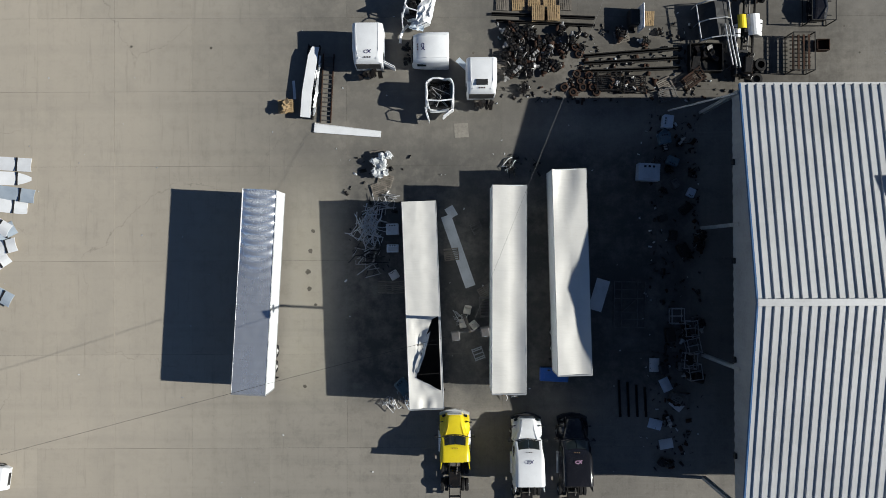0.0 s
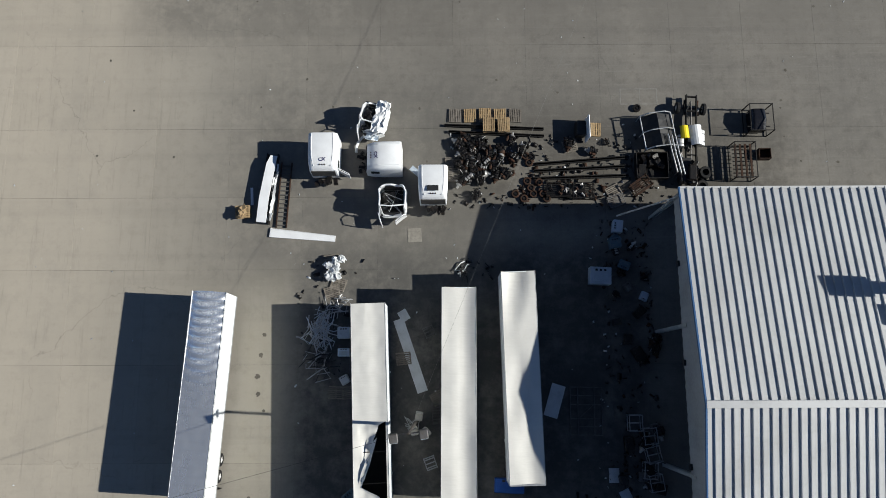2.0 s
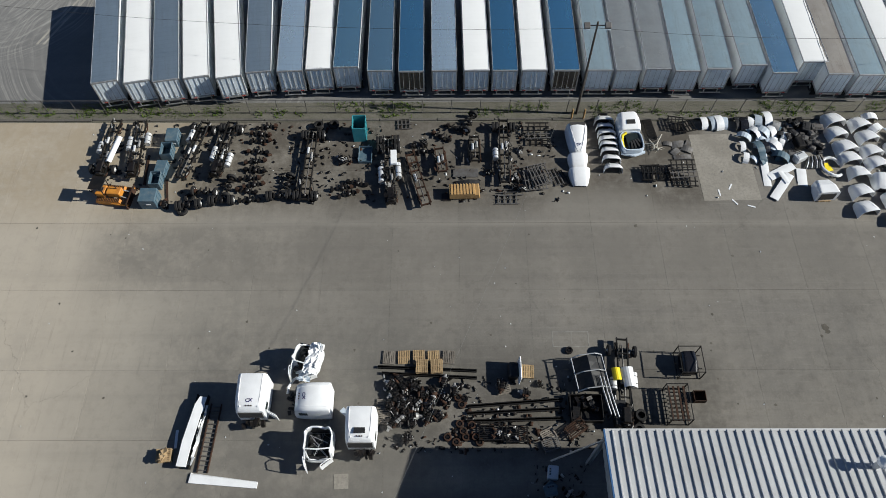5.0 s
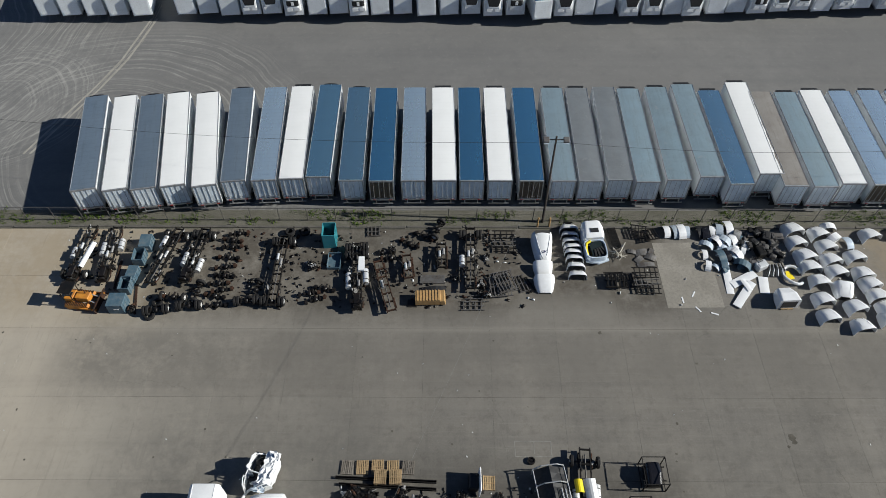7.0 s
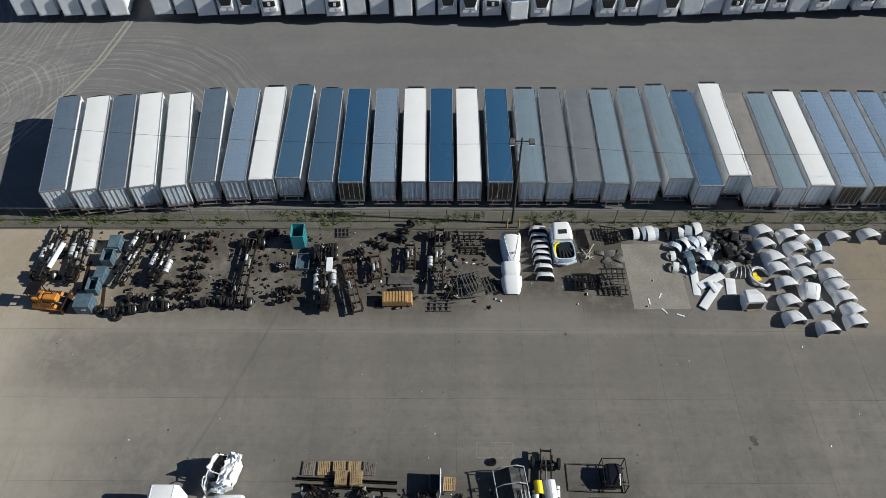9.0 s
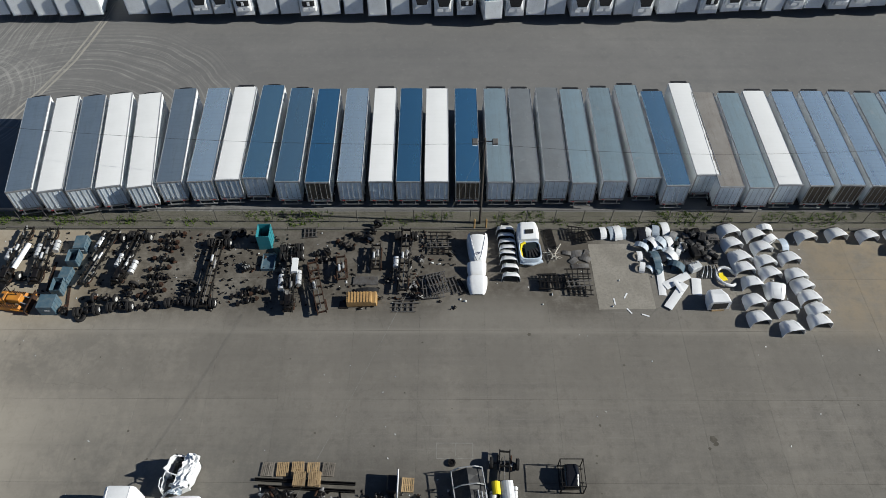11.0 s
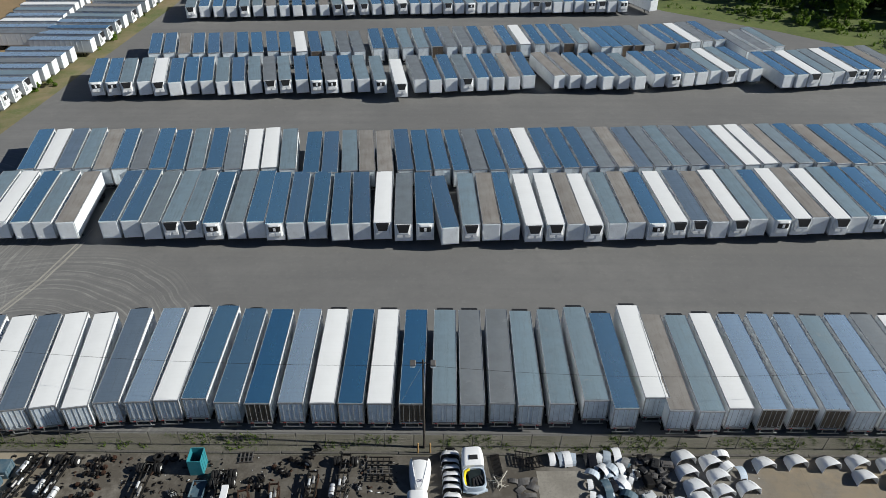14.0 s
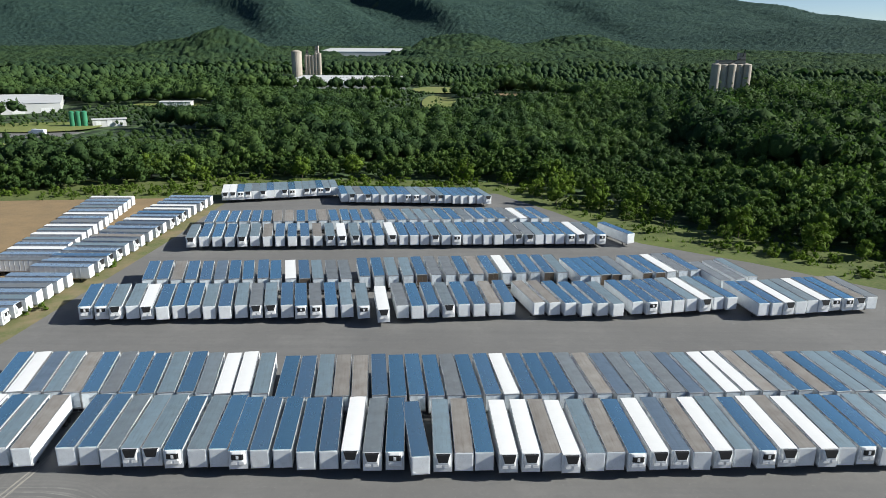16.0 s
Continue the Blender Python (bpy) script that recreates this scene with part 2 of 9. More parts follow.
def wheel_pair(parent, x, y, r=0.5, dual=True, side=1, seg=18):
    """One end of an axle: tyre (double or single) and rim, as tyre > rim."""
    bm = nb()
    w = 0.28
    ring_tyre(bm, (x, y, r), (1, 0, 0), r, w, 0.55, seg)
    if dual:
        ring_tyre(bm, (x - side * 0.33, y, r), (1, 0, 0), r, w, 0.55, seg)
    t = part("tyre", bm, "tyre", parent)
    bm = nb()
    rod(bm, (x - side * 0.10, y, r), (x + side * 0.10, y, r), r * 0.6, 14, r * 0.5)
    rod(bm, (x + side * 0.10, y, r), (x + side * 0.17, y, r), r * 0.2, 8)
    part("rim", bm, "rim", t)
    return t


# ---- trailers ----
ROOFS = {"b": ("roof_sky_blue", "sky-tinted aluminium roof"), "s": ("roof_steel", "dark grey metal roof"),
         "d": ("roof_sky_deep", "deep sky-tinted metal roof"), "p": ("roof_sky_pale", "pale sky-tinted metal roof"),
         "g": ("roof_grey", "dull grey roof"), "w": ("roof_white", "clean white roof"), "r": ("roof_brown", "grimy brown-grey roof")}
TRAILER_W, TRAILER_H, DECK = 2.6, 4.08, 1.18


def trailer_body(root, length, roof, near, posts=True):
    h = TRAILER_H
    bm = nb()
    # one skin, with shallow upright posts pressed into its sides
    ys = [(0.0, 0.0)]
    if posts:
        for k in range(1, int(length / 1.22)):
            ys += [(k * 1.22 - 0.05, 0.0), (k * 1.22 - 0.03, 0.022), (k * 1.22 + 0.03, 0.022), (k * 1.22 + 0.05, 0.0)]
    ys.append((length, 0.0))
    w = TRAILER_W / 2 - 0.025
    loft(bm, [[(-w - d, y, DECK), (-w - d, y, h - 0.08), (-w + 0.03, y, h - 0.05), (w - 0.03, y, h - 0.05), (w + d, y, h - 0.08), (w + d, y, DECK)] for y, d in ys])
    part("body", bm, "side_white", root)
    bm = nb()
    n = 14 if near else 7
    rings = []
    for k in range(n + 1):
        y = 0.03 + (length - 0.06) * k / n
        sag = 0.012 * math.sin(k * 2.3)
        rings.append([(-1.24, y, h - 0.05), (-1.24, y, h - 0.012), (-0.6, y, h + 0.012 + sag), (0, y, h + 0.02 + sag), (0.6, y, h + 0.012 + sag), (1.24, y, h - 0.012), (1.24, y, h - 0.05)])
    loft(bm, rings)
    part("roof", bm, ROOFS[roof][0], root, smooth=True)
    for sx in (-1, 1):
        bm = nb()
        box(bm, (sx * 1.275, length / 2, h - 0.06), (0.05, length + 0.02, 0.17), bevel=0.015)
        box(bm, (sx * 1.275, length / 2, DECK + 0.02), (0.05, length + 0.02, 0.22))
        part("side_rail", bm, "galv", root)


def trailer_rear(root, length, wood, near):
    h = TRAILER_H
    bm = nb()
    box(bm, (0, -0.05, h - 0.09), (TRAILER_W, 0.12, 0.2), bevel=0.02)
    box(bm, (0, -0.05, DECK), (TRAILER_W, 0.12, 0.24), bevel=0.02)
    for sx in (-1, 1):
        box(bm, (sx * 1.25, -0.05, (DECK + h) / 2), (0.1, 0.12, h - DECK))
        beam(bm, (sx * 0.7, -0.05, DECK), (sx * 0.7, -0.05, 0.55), 0.09, 0.09)
    box(bm, (0, -0.05, 0.56), (2.2, 0.1, 0.1))
    part("rear_frame", bm, "galv", root)
    for sx in (-1, 1):
        bm = nb()
        box(bm, (sx * 0.595, -0.05, (DECK + h) / 2 + 0.02), (1.17, 0.06, h - DECK - 0.36), bevel=0.01)
        d = part("door", bm, "door_wood" if wood else "door_metal", root)
        if near:
            for rx in (0.25, 0.85):
                bm = nb()
                rod(bm, (sx * rx, -0.1, DECK + 0.05), (sx * rx, -0.1, h - 0.12), 0.022, 6)
                box(bm, (sx * rx, -0.11, 1.75), (0.06, 0.05, 0.2))
                box(bm, (sx * (rx + 0.12), -0.115, 1.6), (0.3, 0.025, 0.04))
                part("lock_rod", bm, "galv", d)
    if near:
        for sx in (-1, 1):
            bm = nb()
            for k in (0, 1):
                box(bm, (sx * (0.95 - 0.17 * k), -0.12, DECK), (0.12, 0.03, 0.1))
            part("tail_lamp", bm, "lamp_red", root)


def trailer_under(root, length, near, legs=True):
    for y in (1.6, 2.85):
        if near:
            for sx in (-1, 1):
                wheel_pair(root, sx * 1.13, y, 0.5, True, sx, 14)
    bm = nb()
    for sx in (-1, 1):
        box(bm, (sx * 0.5, 2.3, 0.95), (0.1, 3.4, 0.3))
    for y in (1.6, 2.85):
        rod(bm, (-1.0, y, 0.5), (1.0, y, 0.5), 0.08)
        if not near:
            for sx in (-1, 1):
                rod(bm, (sx * 0.7, y, 0.5), (sx * 1.26, y, 0.5), 0.5, 12)
    part("bogie", bm, "black_steel", root)
    for sx in (-1, 1) if near or legs else ():
        bm = nb()
        box(bm, (sx * 0.75, length - 2.6, 0.62), (0.13, 0.13, 1.15))
        box(bm, (sx * 0.75, length - 2.6, 0.05), (0.3, 0.3, 0.06))
        beam(bm, (sx * 0.75, length - 2.6, 0.4), (sx * 0.75, length - 3.5, DECK), 0.06, 0.06)
        part("landing_leg", bm, "black_steel", root)
        if near:
            bm = nb()
            box(bm, (sx * 1.12, 0.72, 0.55), (0.6, 0.03, 0.75))
            part("mudflap", bm, "tyre", root)


def reefer(root, length, kind):
    """The refrigeration unit on a trailer's nose."""
    y = length
    if kind == "R":
        bm = nb()
        prof = [(y, 2.0), (y + 0.52, 2.12), (y + 0.60, 2.75), (y + 0.42, 3.95), (y, 4.0)]
        loft(bm, [[(x, y + (py - y) * k, pz) for py, pz in prof] for x, k in ((-1.0, 0.35), (-0.88, 0.9), (-0.7, 1.0), (0.7, 1.0), (0.88, 0.9), (1.0, 0.35))])
        u = part("cooling_unit", bm, "unit_white", root)
        bm = nb()
        loft(bm, [[(-0.62, y + 0.30, 2.95), (0.62, y + 0.30, 2.95), (0.62, y + 0.60, 2.95), (-0.62, y + 0.60, 2.95)],
                  [(-0.68, y + 0.25, 3.1), (0.68, y + 0.25, 3.1), (0.66, y + 0.60, 3.1), (-0.66, y + 0.60, 3.1)],
                  [(-0.97, y + 0.10, 4.03), (0.97, y + 0.10, 4.03), (0.93, y + 0.46, 4.0), (-0.93, y + 0.46, 4.0)]])
        part("grille", bm, "unit_black", u)
        bm = nb()
        for sx in (-1, 1):
            box(bm, (sx * 0.55, y + 0.585, 2.35), (0.75, 0.03, 0.42), (4, 0, 0), bevel=0.01)
        part("access_panel", bm, "unit_white", u)
    else:
        bm = nb()
        prof = [(-1.0, 0), (-0.95, 0.35), (-0.6, 0.52), (0.6, 0.52), (0.95, 0.35), (1.0, 0)]
        loft(bm, [[(x, y + d * k, z) for x, d in prof] for z, k in ((1.95, 0.75), (2.15, 1.0), (3.85, 1.0), (4.05, 0.7))])
        u = part("cooling_unit", bm, "unit_white", root)
        bm = nb()
        prof2 = [(x * 0.93, d) for x, d in prof]
        loft(bm, [[(x, y + d * k + 0.03, z) for x, d in prof2] for z, k in ((2.9, 1.0), (3.72, 1.0))])
        part("grille", bm, "unit_black", u)
        bm = nb()
        box(bm, (0, y + 0.56, 3.3), (0.36, 0.06, 0.55), bevel=0.02)
        part("badge_panel", bm, "unit_white", u)
        bm = nb()
        for sx in (-1, 1):
            box(bm, (sx * 0.5, y + 0.535, 2.4), (0.7, 0.03, 0.5), bevel=0.01)
        part("access_panel", bm, "unit_white", u)


def trailer_front(root, length, dark=False):
    bm = nb()
    box(bm, (0, length + 0.02, (DECK + TRAILER_H) / 2), (2.3, 0.06, TRAILER_H - DECK - 0.3), bevel=0.02)
    box(bm, (0.85, length + 0.06, 1.5), (0.35, 0.05, 0.25))
    part("front_panel", bm, "side_white", root)
    if dark:
        bm = nb()
        prof = [(-0.85, 0.0), (-0.7, 0.26), (-0.3, 0.36), (0.3, 0.36), (0.7, 0.26), (0.85, 0.0)]
        loft(bm, [[(x, length + 0.03 + d * k, z) for x, d in prof] for z, k in ((2.6, 0.9), (2.8, 1.0), (3.85, 1.0), (4.02, 0.75))])
        part("nose_cover", bm, "unit_black", root, "black rounded cover")


TRAILERS = {}


def trailer(roof, nose, wood, near, length, nose_first):
    """The first trailer of a kind; the others are copies of it."""
    key = (roof, nose, wood, near, length, nose_first)
    if key not in TRAILERS:
        what = "refrigerated" if nose in "RT" else "dry van"
        label = f"white {what} semi-trailer with {ROOFS[roof][1]}" + (" and brown doors" if wood else "")
        root = thing("semi_trailer", label, "trailer", "parked trailers in rows")
        trailer_body(root, length, roof, near, nose == "-")
        if near or not nose_first:
            trailer_rear(root, length, wood, near)
        trailer_under(root, length, near, nose_first)
        if nose in "RT":
            reefer(root, length, nose)
        elif near or nose_first:
            trailer_front(root, length, near and not nose_first and roof in "swb")
        TRAILERS[key] = [root, False]
    return TRAILERS[key]


def park(x, y, turn, code, nose_first, near=True, length=15.1, z=0.0):
    """Parks a trailer with its nearer end at x, y; turn: degrees by which its far end leans to the left."""
    roof, nose, wood = code[0], code[1] if len(code) > 1 else "-", len(code) > 2
    m = at(x, y, turn, z)
    if nose_first:
        m = m @ at(0, length, 180)
    kept = trailer(roof, nose, wood, near, length, nose_first)
    if not kept[1]:
        kept[0].matrix_basis = m
        kept[1] = True
        return kept[0]
    return copy_thing(kept[0], m)


def row(codes, x0, y0, x1, y1, turn0, turn1, nose_first, near=False, length=14.3, seed=1, jitter=0.35):
    rnd = random.Random(seed)
    codes = codes.split()
    n = max(1, len(codes) - 1)
    for i, c in enumerate(codes):
        if c == ".":
            continue
        f = i / n
        park(x0 + (x1 - x0) * f + rnd.uniform(-0.12, 0.12), y0 + (y1 - y0) * f + rnd.uniform(-jitter, jitter),
             turn0 + (turn1 - turn0) * f + rnd.uniform(-0.5, 0.5), c, nose_first, near, length)


ROW1 = [("s", -24.6, 48.6, 11.5), ("w", -21.3, 48.6, 11), ("s", -18.4, 48.8, 10.5), ("w", -15.4, 49.2, 10.5), ("w", -12.1, 49.2, 10), ("s", -9.2, 49.9, 6),
        ("p", -6.0, 50.0, 3.2), ("wR", -3.1, 50.2, 2.3), ("b", -0.3, 50.5, 0.5), ("b", 3.2, 50.0, 0.8), ("d-w", 6.4, 49.9, 0.6), ("p", 9.8, 50.0, 0.8),
        ("wR", 13.1, 50.0, 0.8), ("d", 16.0, 50.0, 0.2), ("wR", 19.0, 50.0, 0.2), ("d-w", 22.3, 50.0, 0), ("gR", 25.7, 50.0, 0), ("gR", 28.6, 50.0, 0)]
for c, x, y, a in ROW1:
    park(x, y, a, c, False)
ROW1 = [("g", 31.7, 50.2, -0.5), ("gR", 34.6, 49.9, -0.3), ("gR", 37.9, 50.2, -0.4), ("gR", 41.5, 50.7, 1), ("bR", 44.4, 49.6, 1), ("wR", 47.9, 51.1, 0.6),
        ("r", 50.0, 49.4, -0.5), ("gR", 53.1, 49.3, 0), ("wR", 56.2, 49.7, 0), ("pRw", 59.5, 49.6, 0), ("pRw", 62.8, 49.7, -0.5), ("pRw", 66.0, 49.6, -0.5),
        ("gR", 69.0, 49.4, -0.5), ("pR", 72.2, 49.6, 0), ("gR", 75.4, 49.7, 0), ("wR", 78.6, 49.6, 0), ("b", 81.8, 49.6, 0), ("g", 85.0, 49.6, 0)]
for c, x, y, a in ROW1:
    park(x, y, a, c, False)

ROW2 = "b- b- g- gR gR bT g- b- bT b- b- b- b- wR gR bT b- gR r- b- wR wR r- wR g- r- bT wR sR r- wR g- bT wR r- wR g- bT b- g- gR wR".split()
ROW2_X = [-22.5, -19.5, -16.4, -13.5, -10.7, -7.6, -4.4, -1.5, 1.3, 4.2, 7.3, 10.6, 13.7, 16.7, 19.7, 22.8, 26.4, 29.4, 32.3, 35.1, 38.4,
          41.5, 44.4, 47.0, 50.4, 53.2, 56.1, 59.3, 62.3, 65.2, 68.3, 71.1, 74.4, 77.5, 80.2, 83.2, 85.9, 88.9, 91.9, 94.9, 97.9, 100.9]
for i, (c, x) in enumerate(zip(ROW2, ROW2_X)):
    y = 84.3 + max(0.0, (x - 45) * 0.063) + (-1.0 if i == 16 else 0.25 * math.sin(i * 2.1))
    park(x, y, 5.6 if x < -15 else 8.5 if i == 16 else 5.0 - 2.0 * (x > 15) + 0.6 * math.sin(i * 1.7), c, True, False)
for c, x in (("g-", -41.4), ("w-", -38.3), ("b-", -34.9), ("g-", -31.8), ("r-", -28.5)):
    park(x, 84.0, 8.0, c, True, False)
ROW3A = "b w s g r b g b b g b g w w g"
row(ROW3A, -41.6, 99.6, 0.2, 100.4, 13, 8.3, False, False, 15.1, 3)
ROW3B = "b b g r r b b b b g b b w b b b g r s g g g s g w w r g b r b g g b g b w"
row(ROW3B, 4.2, 99.3, 112.0, 104.6, 6, 8.2, False, False, 15.1, 4)
row("bT bT gR g- wR b- b- b- g- b- g- gR gR b- bT gT b- g-", -45.5, 136.2, 8.7, 138.9, 15.5, 11, True, seed=5)
park(12.2, 138.6, 10, "gT", True, False, 14.3)
park(16.6, 136.6, 9, "wR", True, False, 14.3)
row("g- b- b- gR b- b- r- b-", 20.3, 138.8, 43.0, 141.4, 10, 7.5, True, seed=6)
row("r- r- b- b- b- g-", 49.4, 142.0, 66.3, 141.4, 15, 13, True, seed=7)
row("b- bT b- b- g- wR g- b-", 70.7, 142.6, 92.3, 146.4, 13, 15, True, seed=8)
row("b- b- wR g- g- wR bT bT rR g-", 97.7, 142.9, 123.4, 147.6, 10.3, 10.1, True, seed=9)
row("b b r b b s b b b b w b-w g g g", -39.3, 153.5, 6.2, 156.2, 15, 12, False, seed=10)
row("b b g g b-w g g b r b-w w b b b-w g", 10.3, 157.6, 57.5, 162.4, 10, 8, False, seed=11)
row("b b b-w b-w g", 62.4, 159.6, 72.8, 161.4, 12, 12, False, seed=12)
row("b-w b-w w g b", 78.0, 162.3, 90.3, 165.2, 14, 13, False, seed=13)
row("g g g", 95.0, 157.5, 102.4, 160.5, 12, 14, False, seed=14)
row("gR b- b- b- gR g- r- b- b- b- r- gR wR gR b- b- wR", -41.9, 189.0, 14.0, 193.2, 12, 11, True, seed=15)
row("b- b- b- gR b- gT b- b- b- b- b- gR gR g- b- b- bT wR g- bT", 17.2, 193.4, 73.8, 196.6, 11, 11, True, seed=16)
park(82.4, 197.6, 25, "b-", True, False, 14.3)
row("b b b b b b r r b b r b b b b r b b g g g b b g b b b g w b b", -42.3, 205.5, 60.0, 215.0, 10, 17, False, seed=17)
row("wR wR bT gR g- gR b- g- gR bT g- gR gR bT gR g-", -49.6, 246.5, -12.4, 257.5, 14, 14, True, seed=18)
row("b- gR g- bR b- g- b- b- bT gT g- gR gR b- b- b- b- b- gR", -7.3, 246.3, 43.7, 245.6, 14, 18, True, seed=19)


def column(codes, x0, y0, x1, y1, turn, seed):
    """Trailers parked with their noses to the east."""
    row(codes, x0, y0, x1, y1, turn, turn, True, False, 14.3, seed, 0.2)


column("p- p- pR w- w- bR pR wR s- pR g- r- gR g- pR bR pR p-", -52.6, 240.0, -57.2, 163.0, 90, 20)
column("w- p- p- g- p- w- p- g- w- g- w- g- p- w- p- g-", -78.8, 238.0, -69.8, 168.0, 92, 21)
column("p- p- g- p- g- pR pT pT", -59.0, 156.5, -61.0, 130.0, 92, 22)

# ---- ground, yard and lot ----
def lay(name, pts, z, material, label, category, thick=0.0):
    """A flat sheet with a given outline."""
    bm = nb()
    f = bm.faces.new([bm.verts.new((x, y, z)) for x, y in pts])
    if thick:
        r = bmesh.ops.extrude_face_region(bm, geom=[f])
        bmesh.ops.translate(bm, verts=[v for v in r["geom"] if isinstance(v, bmesh.types.BMVert)], vec=(0, 0, -thick))
    return tagged(part(name, bm, material), label, category, kind="structure")


def concrete(name):
    n = Nodes(name)
    w = n.coords(True)
    sep = n.add("ShaderNodeSeparateXYZ")
    g = n.add("ShaderNodeNewGeometry")
    n.link(g.outputs["Position"], sep.inputs[0])
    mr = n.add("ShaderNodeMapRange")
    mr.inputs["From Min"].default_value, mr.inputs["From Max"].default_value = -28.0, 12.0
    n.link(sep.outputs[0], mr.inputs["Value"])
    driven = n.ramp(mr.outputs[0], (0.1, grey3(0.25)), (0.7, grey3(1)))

    def times(a, b):
        return n.mix(1.0, a, b, "MULTIPLY")

    fine = n.noise(w, 6.0, 5, 0.7)
    mid = n.noise(w, 0.9, 8, 0.75)
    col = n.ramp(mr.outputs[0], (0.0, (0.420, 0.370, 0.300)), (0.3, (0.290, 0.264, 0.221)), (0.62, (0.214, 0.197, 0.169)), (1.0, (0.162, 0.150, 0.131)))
    # soft bands left by traffic and sweeping, running north to south and east to west
    col = n.mix(n.ramp(n.noise(n.coords(True, (0.17, 0.010, 1)), 1.0, 6, 0.55), (0.46, grey3(0)), (0.68, grey3(0.34))), col, (0.300, 0.272, 0.230))
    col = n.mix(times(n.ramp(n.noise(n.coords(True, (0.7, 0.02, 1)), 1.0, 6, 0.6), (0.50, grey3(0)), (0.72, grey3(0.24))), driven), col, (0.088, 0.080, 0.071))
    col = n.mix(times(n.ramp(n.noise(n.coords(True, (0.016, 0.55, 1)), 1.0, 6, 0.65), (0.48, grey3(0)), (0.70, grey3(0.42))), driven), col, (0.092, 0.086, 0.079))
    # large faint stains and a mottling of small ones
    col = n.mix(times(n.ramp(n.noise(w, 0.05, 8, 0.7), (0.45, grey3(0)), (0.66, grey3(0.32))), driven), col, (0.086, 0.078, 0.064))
    col = n.mix(n.ramp(n.noise(w, 0.16, 7, 0.72), (0.53, grey3(0)), (0.68, grey3(0.3))), col, (0.26, 0.238, 0.202))
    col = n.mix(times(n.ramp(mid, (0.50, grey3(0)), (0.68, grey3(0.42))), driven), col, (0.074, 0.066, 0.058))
    col = n.mix(n.ramp(n.noise(w, 2.3, 6, 0.75), (0.58, grey3(0)), (0.72, grey3(0.35))), col, (0.29, 0.275, 0.24))
    col = n.mix(n.ramp(fine, (0.35, grey3(0.0)), (0.75, grey3(0.16))), col, (0.32, 0.3, 0.27))
    # scuffs and fine streaks left by wheels
    scuff = n.noise(n.coords(True, (0.12, 3.2, 1)), 1.0, 6, 0.75)
    col = n.mix(times(n.ramp(scuff, (0.56, grey3(0)), (0.74, grey3(0.34))), driven), col, (0.29, 0.275, 0.24))
    scuff = n.noise(n.coords(True, (2.6, 0.16, 1)), 1.0, 6, 0.75)
    col = n.mix(n.ramp(scuff, (0.56, grey3(0)), (0.74, grey3(0.28))), col, (0.07, 0.066, 0.058))
    # wandering cracks
    bend = n.add("ShaderNodeTexNoise", Scale=0.35, Detail=5.0, Roughness=0.65)
    n.link(w, bend.inputs["Vector"])
    off = n.add("ShaderNodeVectorMath")
    off.operation = "MULTIPLY_ADD"
    off.inputs[1].default_value = (3.0, 3.0, 0.0)
    n.link(bend.outputs["Color"], off.inputs[0])
    n.link(g.outputs["Position"], off.inputs[2])
    cell = n.add("ShaderNodeTexVoronoi", Scale=0.085)
    cell.feature = "DISTANCE_TO_EDGE"
    n.link(off.outputs[0], cell.inputs["Vector"])
    crack = times(n.ramp(cell.outputs["Distance"], (0.0, grey3(0.35)), (0.003, grey3(0))), n.ramp(n.noise(w, 0.09, 3), (0.50, grey3(0)), (0.58, grey3(1))))
    col = n.mix(crack, col, (0.05, 0.048, 0.04))
    # oil soaked into the working areas, dust blown in at the west end of the strip, painted shade round the yard
    # trailers
    def zone(x0, x1, y0, y1, soft):
        edge = n.mix(0.45, n.noise(w, 0.22, 5, 0.65), n.noise(w, 1.2, 7, 0.75))
        out = None
        for axis, lo, hi in ((0, x0, x1), (1, y0, y1)):
            for a, b in ((lo - soft, lo + soft), (hi + soft, hi - soft)):
                r = n.add("ShaderNodeMapRange")
                r.inputs["From Min"].default_value, r.inputs["From Max"].default_value = a, b
                n.link(sep.outputs[axis], r.inputs["Value"])
                if out is None:
                    out = r.outputs[0]
                else:
                    mul = n.add("ShaderNodeMath")
                    mul.operation = "MULTIPLY"
                    n.link(out, mul.inputs[0])
                    n.link(r.outputs[0], mul.inputs[1])
                    out = mul.outputs[0]
        mul = n.add("ShaderNodeMath")
        mul.operation = "MULTIPLY"
        n.link(out, mul.inputs[0])
        n.link(n.ramp(edge, (0.36, grey3(0.2)), (0.55, grey3(1))), mul.inputs[1])
        return mul.outputs[0]

    def stain_or_shade(col, mask, amount, tone):
        k = n.add("ShaderNodeMath")
        k.operation = "MULTIPLY"
        k.inputs[1].default_value = amount
        n.link(mask, k.inputs[0])
        return n.mix(k.outputs[0], col, tone)

    col = stain_or_shade(col, zone(-12.6, -8.4, -11.5, 7.5, 1.0), 0.45, (0.27, 0.245, 0.19))
    col = stain_or_shade(col, zone(-17, 36, 35.8, 48, 1.2), 0.85, (0.060, 0.050, 0.038))
    col = stain_or_shade(col, zone(3, 33, 12.0, 20.5, 1.8), 0.8, (0.050, 0.043, 0.034))
    # working dirt that also deepens the shed's and trailers' shadow in the colour
    col = stain_or_shade(col, zone(-8.0, 20.5, -11.5, 9, 1.2), 0.85, (0.038, 0.039, 0.039))
    col = stain_or_shade(col, zone(-14, 8, 6, 25, 3.5), 0.75, (0.122, 0.115, 0.102))
    col = stain_or_shade(col, zone(2, 60, 15.5, 24, 3.0), 0.3, (0.078, 0.075, 0.069))
